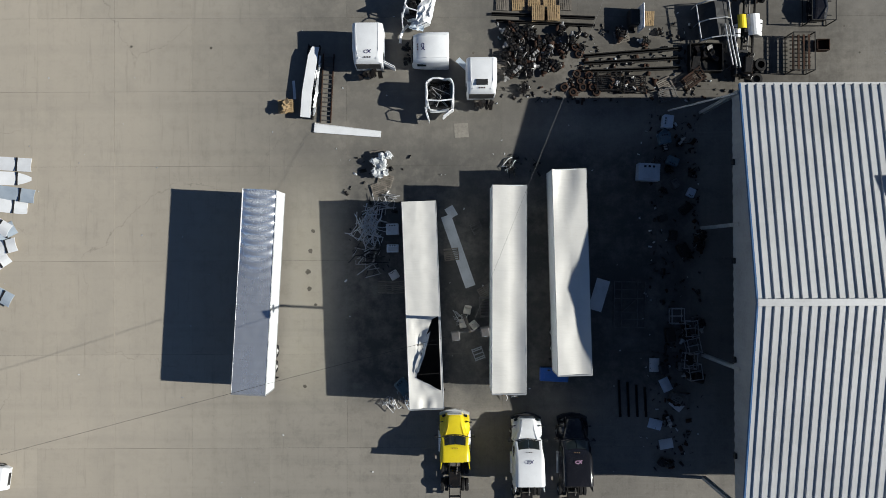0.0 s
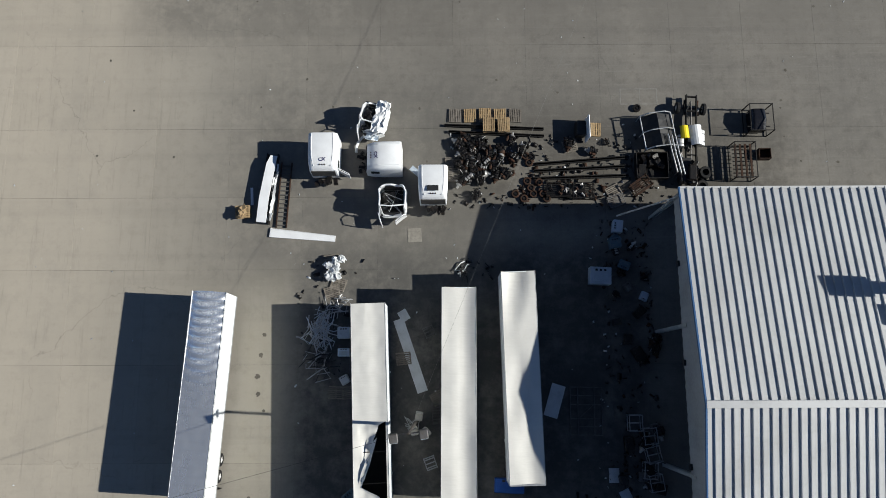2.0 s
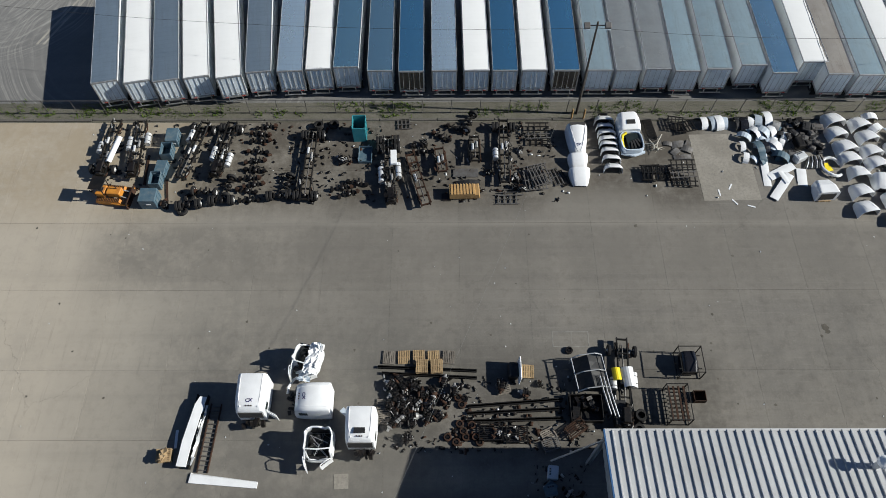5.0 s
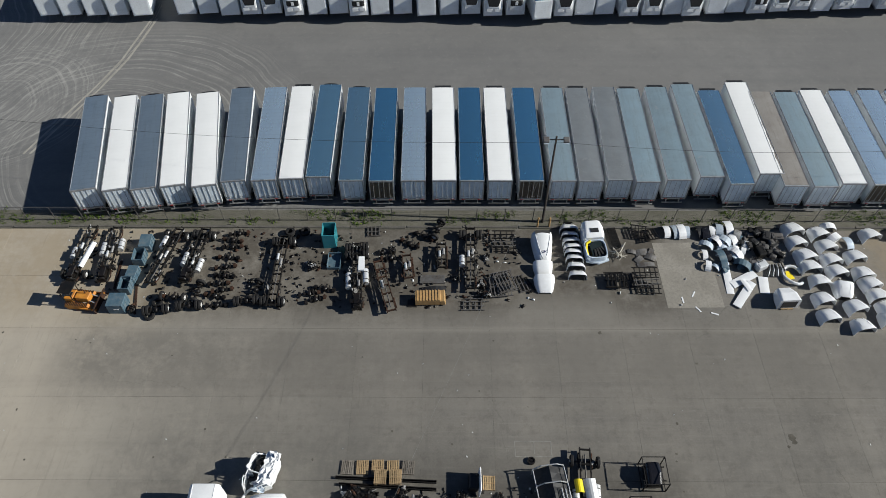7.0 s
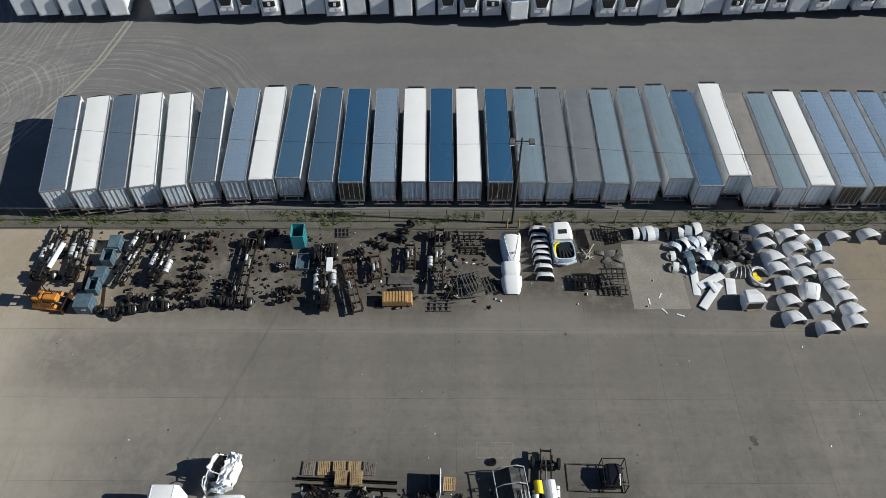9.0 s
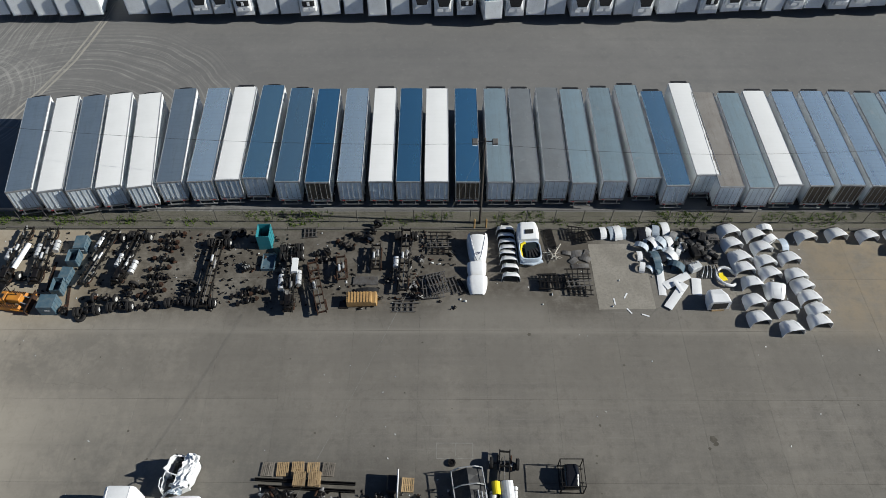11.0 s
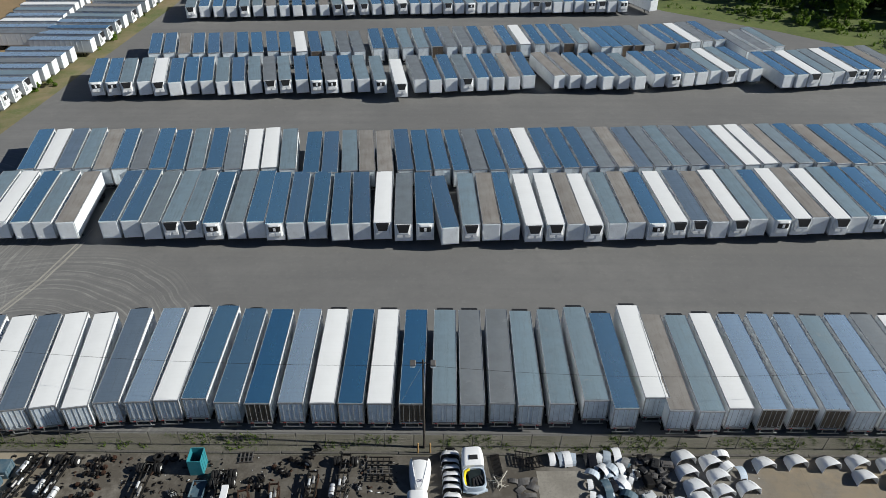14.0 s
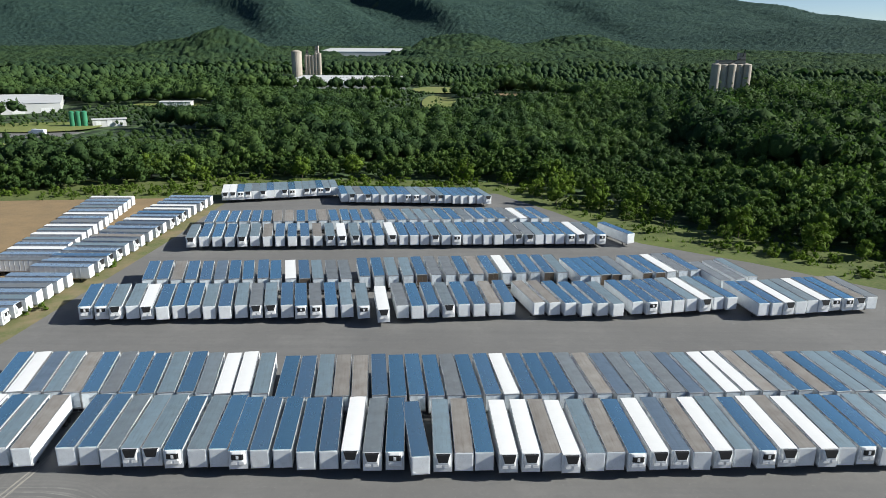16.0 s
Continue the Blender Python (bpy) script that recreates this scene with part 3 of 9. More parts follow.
    col = stain_or_shade(col, zone(-22.5, 62, 27.5, 35.2, 2.5), 0.75, (0.142, 0.131, 0.114))
    col = stain_or_shade(col, zone(-20, 62, 33.95, 34.3, 0.3), 0.55, (0.27, 0.25, 0.215))
    col = stain_or_shade(col, zone(20, 30, 35.2, 38.0, 0.9), 0.5, (0.23, 0.216, 0.188))
    col = stain_or_shade(col, zone(-60, -15.5, 35.5, 60, 2.5), 0.55, (0.27, 0.21, 0.13))
    col = stain_or_shade(col, zone(57, 92, 34.5, 50, 2.5), 0.85, (0.25, 0.20, 0.135))
    info = n.add("ShaderNodeObjectInfo")
    col = n.mix(1.0, col, n.ramp(info.outputs["Random"], (0.0, grey3(0.96)), (1.0, grey3(1.04))), "MULTIPLY")
    n.bump(fine, 0.25, 0.01)
    return n.done(col, n.ramp(mid, (0.3, grey3(0.75)), (0.7, grey3(0.92))))


def asphalt(name):
    n = Nodes(name)
    w = n.coords(True)
    big = n.noise(w, 0.03, 6, 0.6)
    along = n.noise(n.coords(True, (0.02, 0.5, 1)), 1.0, 6, 0.6)
    fine = n.noise(w, 4.0, 5, 0.7)
    rings = n.noise(n.coords(True, (0.25, 0.6, 1)), 0.35, 6, 0.75)
    col = n.mix(n.ramp(big, (0.35, grey3(0)), (0.7, grey3(1))), (0.138, 0.136, 0.133), (0.174, 0.171, 0.166))
    col = n.mix(n.ramp(n.noise(w, 0.06, 8, 0.75), (0.52, grey3(0)), (0.70, grey3(0.3))), col, (0.235, 0.228, 0.216))
    col = n.mix(n.ramp(along, (0.45, grey3(0)), (0.7, grey3(0.32))), col, (0.105, 0.107, 0.109))
    col = n.mix(n.ramp(n.noise(w, 0.5, 8, 0.78), (0.50, grey3(0)), (0.68, grey3(0.4))), col, (0.108, 0.108, 0.107))
    col = n.mix(n.ramp(n.noise(w, 1.4, 7, 0.8), (0.56, grey3(0)), (0.70, grey3(0.4))), col, (0.25, 0.247, 0.24))
    col = n.mix(n.ramp(rings, (0.55, grey3(0)), (0.75, grey3(0.35))), col, (0.215, 0.21, 0.2))
    col = n.mix(n.ramp(fine, (0.4, grey3(0)), (0.8, grey3(0.2))), col, (0.2, 0.195, 0.185))
    # pale swirls where trucks turn
    g = n.add("ShaderNodeNewGeometry")
    worn = n.ramp(n.noise(w, 0.2, 8, 0.8), (0.36, grey3(0)), (0.60, grey3(1)))
    wander = n.add("ShaderNodeTexNoise", Scale=0.09, Detail=2.0)
    n.link(w, wander.inputs["Vector"])
    shift = n.add("ShaderNodeVectorMath")
    shift.operation = "MULTIPLY_ADD"
    shift.inputs[1].default_value = (3.5, 3.5, 0.0)
    n.link(wander.outputs["Color"], shift.inputs[0])
    n.link(g.outputs["Position"], shift.inputs[2])
    bent = shift.outputs[0]
    for cx, cy, r0, r1 in ((-41, 68, 2, 14), (-25, 60, 8, 26), (-60, 84, 8, 34)):
        off = n.add("ShaderNodeVectorMath")
        off.operation = "DISTANCE"
        off.inputs[1].default_value = (cx, cy, 0)
        n.link(bent, off.inputs[0])
        line = n.add("ShaderNodeTexNoise", Scale=1.6, Detail=6.0, Roughness=0.75)
        line.noise_dimensions = "1D"
        n.link(off.outputs["Value"], line.inputs["W"])
        span = n.ramp(n.mix(1.0, n.ramp(line.outputs[0], (0.47, grey3(0)), (0.68, grey3(0.8))), worn, "MULTIPLY"), (0.0, grey3(0)), (1.0, grey3(1)))
        band = n.add("ShaderNodeMapRange")
        band.inputs["From Min"].default_value, band.inputs["From Max"].default_value = r0, r1
        n.link(off.outputs["Value"], band.inputs["Value"])
        here = n.ramp(band.outputs[0], (0.0, grey3(0)), (0.15, grey3(1)), (0.75, grey3(1)), (1.0, grey3(0)))
        col = n.mix(n.mix(1.0, span, here, "MULTIPLY"), col, (0.34, 0.332, 0.31))
    n.bump(fine, 0.3, 0.01)
    return n.done(col, 0.9)


def earth(name, a, b, c, scale=0.3):
    n = Nodes(name)
    w = n.coords(True)
    big = n.noise(w, scale, 6, 0.65)
    fine = n.noise(w, scale * 14, 5, 0.7)
    col = n.mix(n.ramp(big, (0.38, grey3(0)), (0.62, grey3(1))), a, b)
    col = n.mix(n.ramp(fine, (0.45, grey3(0)), (0.7, grey3(0.7))), col, c)
    n.bump(fine, 0.5, 0.05)
    return n.done(col, 0.95)


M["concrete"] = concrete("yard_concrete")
M["slab_new"] = earth("pale_slab", (0.285, 0.265, 0.230), (0.215, 0.198, 0.170), (0.165, 0.152, 0.130), 0.25)
M["asphalt"] = asphalt("lot_asphalt")
M["joint"] = earth("joint_filler", (0.055, 0.052, 0.045), (0.10, 0.095, 0.08), (0.15, 0.14, 0.115), 0.25)
M["gravel"] = earth("gravel", (0.085, 0.08, 0.072), (0.13, 0.12, 0.105), (0.05, 0.048, 0.042), 0.6)
M["dirt"] = earth("bare_tan_dirt", (0.27, 0.185, 0.095), (0.21, 0.15, 0.08), (0.30, 0.22, 0.125), 0.12)
M["pale_dust"] = earth("pale_dust", (0.36, 0.34, 0.30), (0.28, 0.265, 0.235), (0.22, 0.21, 0.19), 0.5)
M["worn_strip"] = earth("dirt_and_thin_grass", (0.23, 0.18, 0.10), (0.10, 0.125, 0.035), (0.19, 0.17, 0.11), 0.14)
M["verge"] = earth("grassy_verge", (0.105, 0.098, 0.078), (0.145, 0.135, 0.115), (0.045, 0.055, 0.024), 0.35)
M["meadow"] = earth("meadow", (0.105, 0.140, 0.028), (0.065, 0.095, 0.020), (0.145, 0.145, 0.05), 0.07)


def rise(x, y):
    """Height of the land."""
    d = math.hypot(x - 15, y)
    if d < 300 or y < 0:
        return -0.6
    a = math.atan2(x - 15, y)
    h = -0.6 + 6 * noise.noise((x / 260, y / 260, 3.1)) * min(1, (d - 300) / 300)
    k = min(1, max(0, (d - 300) / 250))
    h += 17 * k * math.exp(-((x - 345) / 115) ** 2 - ((y - 470) / 120) ** 2)
    if d > 2600:
        # a long wooded ridge, falling off to the east
        f = min(1, (d - 2600) / 3500)
        f = f * f * (3 - 2 * f)
        crest = 520 - 200 / (1 + math.exp(-(a - 0.06) * 9)) - 190 / (1 + math.exp(-(a - 0.43) * 22))
        crest *= 1 + 0.06 * noise.noise((a * 6, 1.7, 0)) + 0.03 * noise.noise((a * 22, 4.7, 0))
        # spurs run down it, steep towards the west and gentle towards the east
        u = (a + 0.2 * (f - 0.05) - 0.011 + 0.03 * noise.noise((x / 700, y / 700, 1.2))) / 0.254
        spur = 0.5 + 0.5 * math.sin(6.2832 * u + 0.9 * math.sin(6.2832 * u))
        h += f * crest + 190 * (0.18 + 0.78 * math.exp(-((a + 0.14) / 0.15) ** 2)) * min(1, 3 * f) * (1 - 0.5 * f) * (spur * spur * (3 - 2 * spur) - 0.4) + f * 22 * noise.noise((x / 300, y / 300, 7.7))
    for cx, cy, top, wide in ((-425, 1480, 52, 75), (-560, 1500, 26, 80), (52, 1950, 42, 150), (400, 2150, 44, 150), (1480, 2950, 62, 330), (1900, 2900, 50, 300)):
        e = ((x - cx) ** 2 + (y - cy) ** 2) / wide ** 2
        if e < 9:
            h += top * math.exp(-e)
    if d > 6900:
        # a further ridge showing past the near one's end
        h = max(min(h, 60), 315 * math.exp(-((d - 9300) / 900) ** 2) * (0.42 + 0.58 * math.exp(-((a - 0.497) / 0.045) ** 2)))
    return h


def land():
    bm = nb()
    radii = [0, 60, 120, 200, 260, 300] + [300 * 1.045 ** k for k in range(1, 84)]
    N = 220
    centre = bm.verts.new((15, 0, -0.6))
    prev = None
    for r in radii[1:]:
        ring = [bm.verts.new((15 + r * math.sin(2 * math.pi * k / N), r * math.cos(2 * math.pi * k / N),
                              rise(15 + r * math.sin(2 * math.pi * k / N), r * math.cos(2 * math.pi * k / N)) - 24 * min(1, max(0, (r - 1300) / 500)))) for k in range(N)]
        for k in range(N):
            j = (k + 1) % N
            if prev:
                bm.faces.new((prev[k], prev[j], ring[j], ring[k]))
            else:
                bm.faces.new((centre, ring[j], ring[k]))
        prev = ring
    return bm


def woodland(name):
    n = Nodes(name)
    w = n.coords(True)
    crowns = n.add("ShaderNodeTexVoronoi", Scale=0.09)
    n.link(w, crowns.inputs["Vector"])
    big = n.noise(w, 0.004, 6, 0.6)
    fine = n.noise(w, 0.25, 5, 0.7)
    col = n.mix(n.ramp(big, (0.35, grey3(0)), (0.65, grey3(1))), (0.035, 0.07, 0.022), (0.055, 0.095, 0.03))
    col = n.mix(n.ramp(fine, (0.4, grey3(0)), (0.75, grey3(0.6))), col, (0.02, 0.045, 0.016))
    inv = n.add("ShaderNodeMath")
    inv.operation = "SUBTRACT"
    inv.inputs[0].default_value = 1.0
    n.link(crowns.outputs["Distance"], inv.inputs[1])
    n.bump(inv.outputs[0], 1.0, 6.0)
    return n.done(col, 0.9)


M["woodland"] = woodland("woodland_floor")
tagged(part("ground", land(), "woodland", smooth=True), "wide wooded land rising to a long ridge", "ground", kind="structure")
lay("lot", [(-100, 46), (-100, 120), (-64, 135), (-60, 160), (-58, 200), (-54, 248), (-50, 268), (48, 268), (66, 240), (86, 202), (112, 184), (140, 160), (170, 130), (190, 46)],
    -0.03, "asphalt", "worn grey asphalt trailer lot", "parking lot")
lay("dirt_patch", [(-64, 135), (-140, 100), (-170, 190), (-140, 246), (-60, 256), (-54, 248), (-58, 200), (-60, 160)], -0.06, "dirt", "bare tan dirt beside the lot", "ground")
lay("dirt_strip", [(-64, 120), (-62.5, 160), (-60, 200), (-58, 252), (-50, 254), (-51.4, 226), (-51.6, 203), (-53.6, 177), (-55.4, 155), (-57, 132), (-58, 120)], -0.024, "worn_strip", "tan dirt and thin grass beside the parked trailers", "ground")
lay("meadow", [(-220, 40), (-260, 262), (-62, 296), (52, 290), (86, 250), (106, 216), (150, 190), (205, 150), (240, 40)], -0.12, "meadow", "rough green grass round the lot", "grass")
lay("verge", [(-60, 46.6), (-60, 49.2), (190, 49.6), (190, 46.6)], 0.01, "verge", "gravel and grass strip along the fence", "grass")
for off in (-0.38, 0.38):
    way = [(-27.6, 85.0), (-29.2, 75.6), (-31.1, 69.7), (-35.7, 58.0)]
    lay("dirt_track", [(x + off - 0.15, y) for x, y in way] + [(x + off + 0.15, y) for x, y in way[::-1]], -0.02, "pale_dust", "pale dusty wheel track across the lot", "track")
lay("yard_base", [(-200, -160), (-200, 46.8), (200, 46.8), (200, -160)], -0.02, "joint", "dark joints between the yard slabs", "ground")


# ---- the metal building ----
BX, BX2, BY0, BY1, BRIDGE, EAVE, RIDGE = 21.1, 78.0, -18.3, 11.65, -3.25, 8.05, 10.55
M["roof_sheet"] = painted("galvalume_roof_sheet", (0.50, 0.505, 0.51), (0.42, 0.425, 0.43), 0.5, 0.2, 0.25, 3.0, (0.36, 0.35, 0.33), 0.4)
M["wall_sheet"] = painted("grey_wall_sheet", (0.36, 0.37, 0.38), (0.31, 0.32, 0.33), 0.5, 0.1, 0.4, 5.0, (0.2, 0.18, 0.16), 0.3)
M["blue_trim"] = painted("blue_trim", (0.02, 0.085, 0.21), (0.03, 0.11, 0.25), 0.5, 0.0, 2.0, 12.0, (0.2, 0.2, 0.2), 0.15)
M["cream_steel"] = painted("primed_column_steel", (0.42, 0.43, 0.42), (0.34, 0.35, 0.34), 0.5, 0.2, 2.0)


def building():
    b = thing("warehouse", "open-sided steel shed with ribbed silver roof and blue trim", "building")
    # two roof slopes as profiled sheets with raised seams
    for y0, z0, y1, z1 in ((BRIDGE, RIDGE, BY1 + 0.3, EAVE - 0.05), (BRIDGE, RIDGE, BY0 - 0.3, EAVE - 0.05)):
        bm = nb()
        prof = []
        x = BX - 0.1
        while x < BX2:
            prof += [(x, 0.0), (x + 0.46, 0.0), (x + 0.50, 0.105), (x + 0.58, 0.105)]
            x += 0.62
        prof.append((x, 0.0))
        rows_ = []
        for k in range(5):
            f = k / 4
            rows_.append([(px, y0 + (y1 - y0) * f, z0 + (z1 - z0) * f + pz) for px, pz in prof])
        loft(bm, rows_, closed=False)
        part("roof_slope", bm, "roof_sheet", b)
    bm = nb()
    box(bm, ((BX + BX2) / 2, BRIDGE, RIDGE + 0.13), (BX2 - BX + 0.3, 0.5, 0.07), bevel=0.02)
    part("ridge_cap", bm, "roof_sheet", b)
    for y1 in (BY1 + 0.3, BY0 - 0.3):
        bm = nb()
        beam(bm, (BX - 0.16, BRIDGE, RIDGE + 0.06), (BX - 0.16, y1, EAVE), 0.11, 0.2)
        part("gable_trim", bm, "blue_trim", b)
        bm = nb()
        box(bm, ((BX + BX2) / 2, y1, EAVE - 0.08), (BX2 - BX + 0.3, 0.16, 0.2))
        part("eave_gutter", bm, "roof_sheet", b)
    # gable cladding over the open bays
    low = 6.4
    bm = nb()
    n = 80
    pts = []
    for k in range(n + 1):
        y = BY0 + (BY1 - BY0) * k / n
        top = RIDGE - (RIDGE - EAVE) * abs(y - BRIDGE) / (BY1 - BRIDGE) - 0.02
        pts.append((BX - (0.04 if k % 2 else 0.0), y, top))
    loft(bm, [[(px, y, low) for px, y, t in pts], pts], closed=False)
    loft(bm, [[(px + 0.1, y, low) for px, y, t in pts], [(px + 0.1, y, t) for px, y, t in pts]], closed=False)
    part("gable_cladding", bm, "wall_sheet", b)
    for y in (BY1 - 0.15, 2.1, -8.2, BY0 + 0.15):
        bm = nb()
        for dx in (-0.15, 0.15):
            box(bm, (BX + 0.05 + dx, y, low / 2 + 0.6), (0.03, 0.26, low + 1.2))
        box(bm, (BX + 0.05, y, low / 2 + 0.6), (0.28, 0.03, low + 1.2))
        part("column", bm, "cream_steel", b)
    for y in (-14.5, -7.6, -0.5, 6.6):
        bm = nb()
        box(bm, (BX - 0.12, y, 6.75), (0.2, 0.42, 0.3), bevel=0.03)
        part("wall_lamp", bm, "unit_black", b)
    # long walls, back wall
    for y, t in ((BY1, 0.12), (BY0, 0.12)):
        bm = nb()
        box(bm, ((BX + BX2) / 2 + 5, y, (EAVE - 0.2) / 2), (BX2 - BX - 10, t, EAVE - 0.2))
        part("side_wall", bm, "wall_sheet", b)
    bm = nb()
    box(bm, (BX2 - 0.1, (BY0 + BY1) / 2, EAVE / 2), (0.12, BY1 - BY0, EAVE - 0.2))
    part("end_wall", bm, "wall_sheet", b)
    bm = nb()
    beam(bm, (BX + 0.1, BY1 - 0.2, EAVE - 0.6), (BX - 3.0, BY1 - 0.2, 1.2), 0.12, 0.12)
    part("brace", bm, "galv", b)
    return b


building()


# concrete slabs of the yard: the nearest ones singly
def slabs():
    xs = [-64.45 + 6.3 * k for k in range(25)]
    ys = [-45.8, -38.2, -30.6, -23.1, -15.6, -8.0, -0.4, 7.3, 13.4, 19.4, 27.0, 34.2, 40.4, 46.6]
    made = {}
    for x0, x1 in zip(xs, xs[1:]):
        for y0, y1 in zip(ys, ys[1:]):
            size = round(y1 - y0, 2)
            if size not in made:
                bm = nb()
                box(bm, (0, 0, -0.1), (6.3 - 0.006, size - 0.012, 0.2), bevel=0.004)
                me = bpy.data.meshes.new("slab")
                bm.to_mesh(me)
                bm.free()
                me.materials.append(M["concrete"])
                made[size] = me
            ob = new("slab", made[size])
            ob.location = ((x0 + x1) / 2, (y0 + y1) / 2, 0.0)
            ob.parent = YARD


YARD = tagged(new("yard"), "worn tan and grey concrete slab yard", "pavement", kind="structure")

# ---- woods ----
def foliage(name, a, b, c, tone=False):
    """Leaves: each spray or crown has its own green, drier and darker stands over wider ground."""
    n = Nodes(name)
    if tone:
        own = n.add("ShaderNodeAttribute")
        own.attribute_name = "tone"
        pick = own.outputs["Fac"]
    else:
        pick = n.add("ShaderNodeNewGeometry").outputs["Random Per Island"]
    w = n.coords(True)
    tree = n.ramp(n.noise(w, 0.11, 3, 0.6), (0.36, grey3(0)), (0.64, grey3(1)))
    col = n.mix(n.mix(0.45, n.ramp(pick, (0.0, grey3(0)), (1.0, grey3(1))), tree), a, b)
    col = n.mix(n.ramp(n.noise(w, 0.014, 4), (0.40, grey3(0)), (0.62, grey3(0.8))), col, c)
    col = n.mix(n.ramp(n.noise(n.coords(True, (1.0, 1.6, 1.0)), 0.021, 3), (0.50, grey3(0)), (0.68, grey3(0.55))), col, tuple(x * 1.12 for x in b))
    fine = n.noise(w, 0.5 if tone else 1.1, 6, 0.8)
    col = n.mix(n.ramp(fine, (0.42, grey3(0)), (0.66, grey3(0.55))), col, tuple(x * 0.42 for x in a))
    n.bump(fine, 1.0, 3.0 if tone else 0.3)
    n.b.inputs["Specular IOR Level"].default_value = 0.15
    # leaves let part of the sun through
    thin = n.add("ShaderNodeBsdfTranslucent")
    n.link(n.mix(1.0, col, (1.0, 1.15, 0.7), "MULTIPLY"), thin.inputs["Color"])
    both = n.add("ShaderNodeMixShader", Fac=0.3)
    n.link(n.b.outputs[0], both.inputs[1])
    n.link(thin.outputs[0], both.inputs[2])
    n.link(both.outputs[0], n.t.nodes["Material Output"].inputs["Surface"])
    return n.done(col, 0.8)


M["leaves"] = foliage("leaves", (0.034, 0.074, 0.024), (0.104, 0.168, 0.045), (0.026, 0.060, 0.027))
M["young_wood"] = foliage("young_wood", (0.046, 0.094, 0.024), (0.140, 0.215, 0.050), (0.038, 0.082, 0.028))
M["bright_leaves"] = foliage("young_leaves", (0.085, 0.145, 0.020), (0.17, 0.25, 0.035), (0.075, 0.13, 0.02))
# far and ridge greens lean to blue: distance haze is put into their colour
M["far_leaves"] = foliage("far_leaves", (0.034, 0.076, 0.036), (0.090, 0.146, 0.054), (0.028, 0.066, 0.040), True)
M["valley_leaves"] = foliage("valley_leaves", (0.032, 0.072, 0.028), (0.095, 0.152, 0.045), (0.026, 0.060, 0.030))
M["hazed_ridge_leaves"] = foliage("hazed_ridge_woods", (0.036, 0.076, 0.062), (0.066, 0.118, 0.090), (0.030, 0.068, 0.062), True)
M["bark"] = earth("bark", (0.10, 0.08, 0.06), (0.14, 0.115, 0.09), (0.06, 0.05, 0.04), 2.0)


def ball(sub, seed, rough):
    """A lumpy ball as arrays of points and triangles."""
    bm = nb()
    bmesh.ops.create_icosphere(bm, subdivisions=sub, radius=1.0)
    off = Vector((seed * 3.7, seed * 1.3, seed * 7.1))
    for v in bm.verts:
        v.co *= 1 + rough * noise.noise(v.co * 1.9 + off) + rough * 0.5 * noise.noise(v.co * 4.3 + off)
    vs = np.array([v.co[:] for v in bm.verts])
    fs = np.array([[v.index for v in f.verts] for f in bm.faces])
    bm.free()
    return vs, fs


def joined(parts):
    vs, fs, n = [], [], 0
    for v, f in parts:
        vs.append(v)
        fs.append(f + n)
        n += len(v)
    return np.concatenate(vs), np.concatenate(fs)


def mesh_of(name, vs, fs, material):
    me = bpy.data.meshes.new(name)
    me.vertices.add(len(vs))
    me.vertices.foreach_set("co", np.asarray(vs, np.float32).ravel())
    me.loops.add(fs.size)
    me.loops.foreach_set("vertex_index", fs.astype(np.int32).ravel())
    me.polygons.add(len(fs))
    me.polygons.foreach_set("loop_start", np.arange(0, fs.size, 3, dtype=np.int32))
    me.update(calc_edges=True)
    me.materials.append(M[material])
    return me


SMALL = [ball(1, k, 0.55) for k in range(5)]


def crown(seed, h, r, clumps, sprays, leaf=0.13):
    """A tree's crown: uneven clumps round the stem, clothed in loose sprays of leaves."""
    rnd = random.Random(seed)
    out, lumps = [], []
    for k in range(clumps):
        f = k / clumps
        a = k * 2.4 + rnd.random()
        z = h * (0.28 + 0.62 * f)
        spread = r * (0.62 * math.sin(math.pi * (0.18 + 0.72 * f)) + 0.05)
        v, t = SMALL[rnd.randrange(5)]
        s = r * rnd.uniform(0.34, 0.56) * (1.1 - 0.45 * f)
        c = np.array([spread * math.cos(a), spread * math.sin(a), z])
        out.append((v * np.array([s, s, s * 0.85]) * 0.86 + c, t))
        lumps.append((c, s))
    for k in range(sprays):
        c, s = lumps[rnd.randrange(clumps)]
        d = Vector((rnd.gauss(0, 1), rnd.gauss(0, 1), rnd.gauss(0.25, 0.8))).normalized()
        p = Vector(c) + d * s * rnd.uniform(0.8, 1.22)
        q = (d + Vector((rnd.gauss(0, 0.4), rnd.gauss(0, 0.4), rnd.gauss(0, 0.4)))).to_track_quat("Z", "Y")
        turn, size = rnd.uniform(0, 6.283), r * leaf * rnd.uniform(0.7, 1.5)
        tri = [p + q @ Vector((math.cos(turn + g) * size, math.sin(turn + g) * size, 0)) for g in (0, 1.9, 4.0)]
        out.append((np.array([v[:] for v in tri]), np.array([[0, 1, 2]])))
    return joined(out)


def in_poly(x, y, poly):
    inside = False
    for (x0, y0), (x1, y1) in zip(poly, poly[1:] + poly[:1]):
        if (y0 > y) != (y1 > y) and x < (x1 - x0) * (y - y0) / (y1 - y0) + x0:
            inside = not inside
    return inside


OPEN_LAND = [(-330, 30), (-330, 200), (-262, 222), (-200, 236), (-130, 262), (-62, 294), (54, 296), (88, 256), (108, 224), (152, 196), (205, 156), (240, 30)]
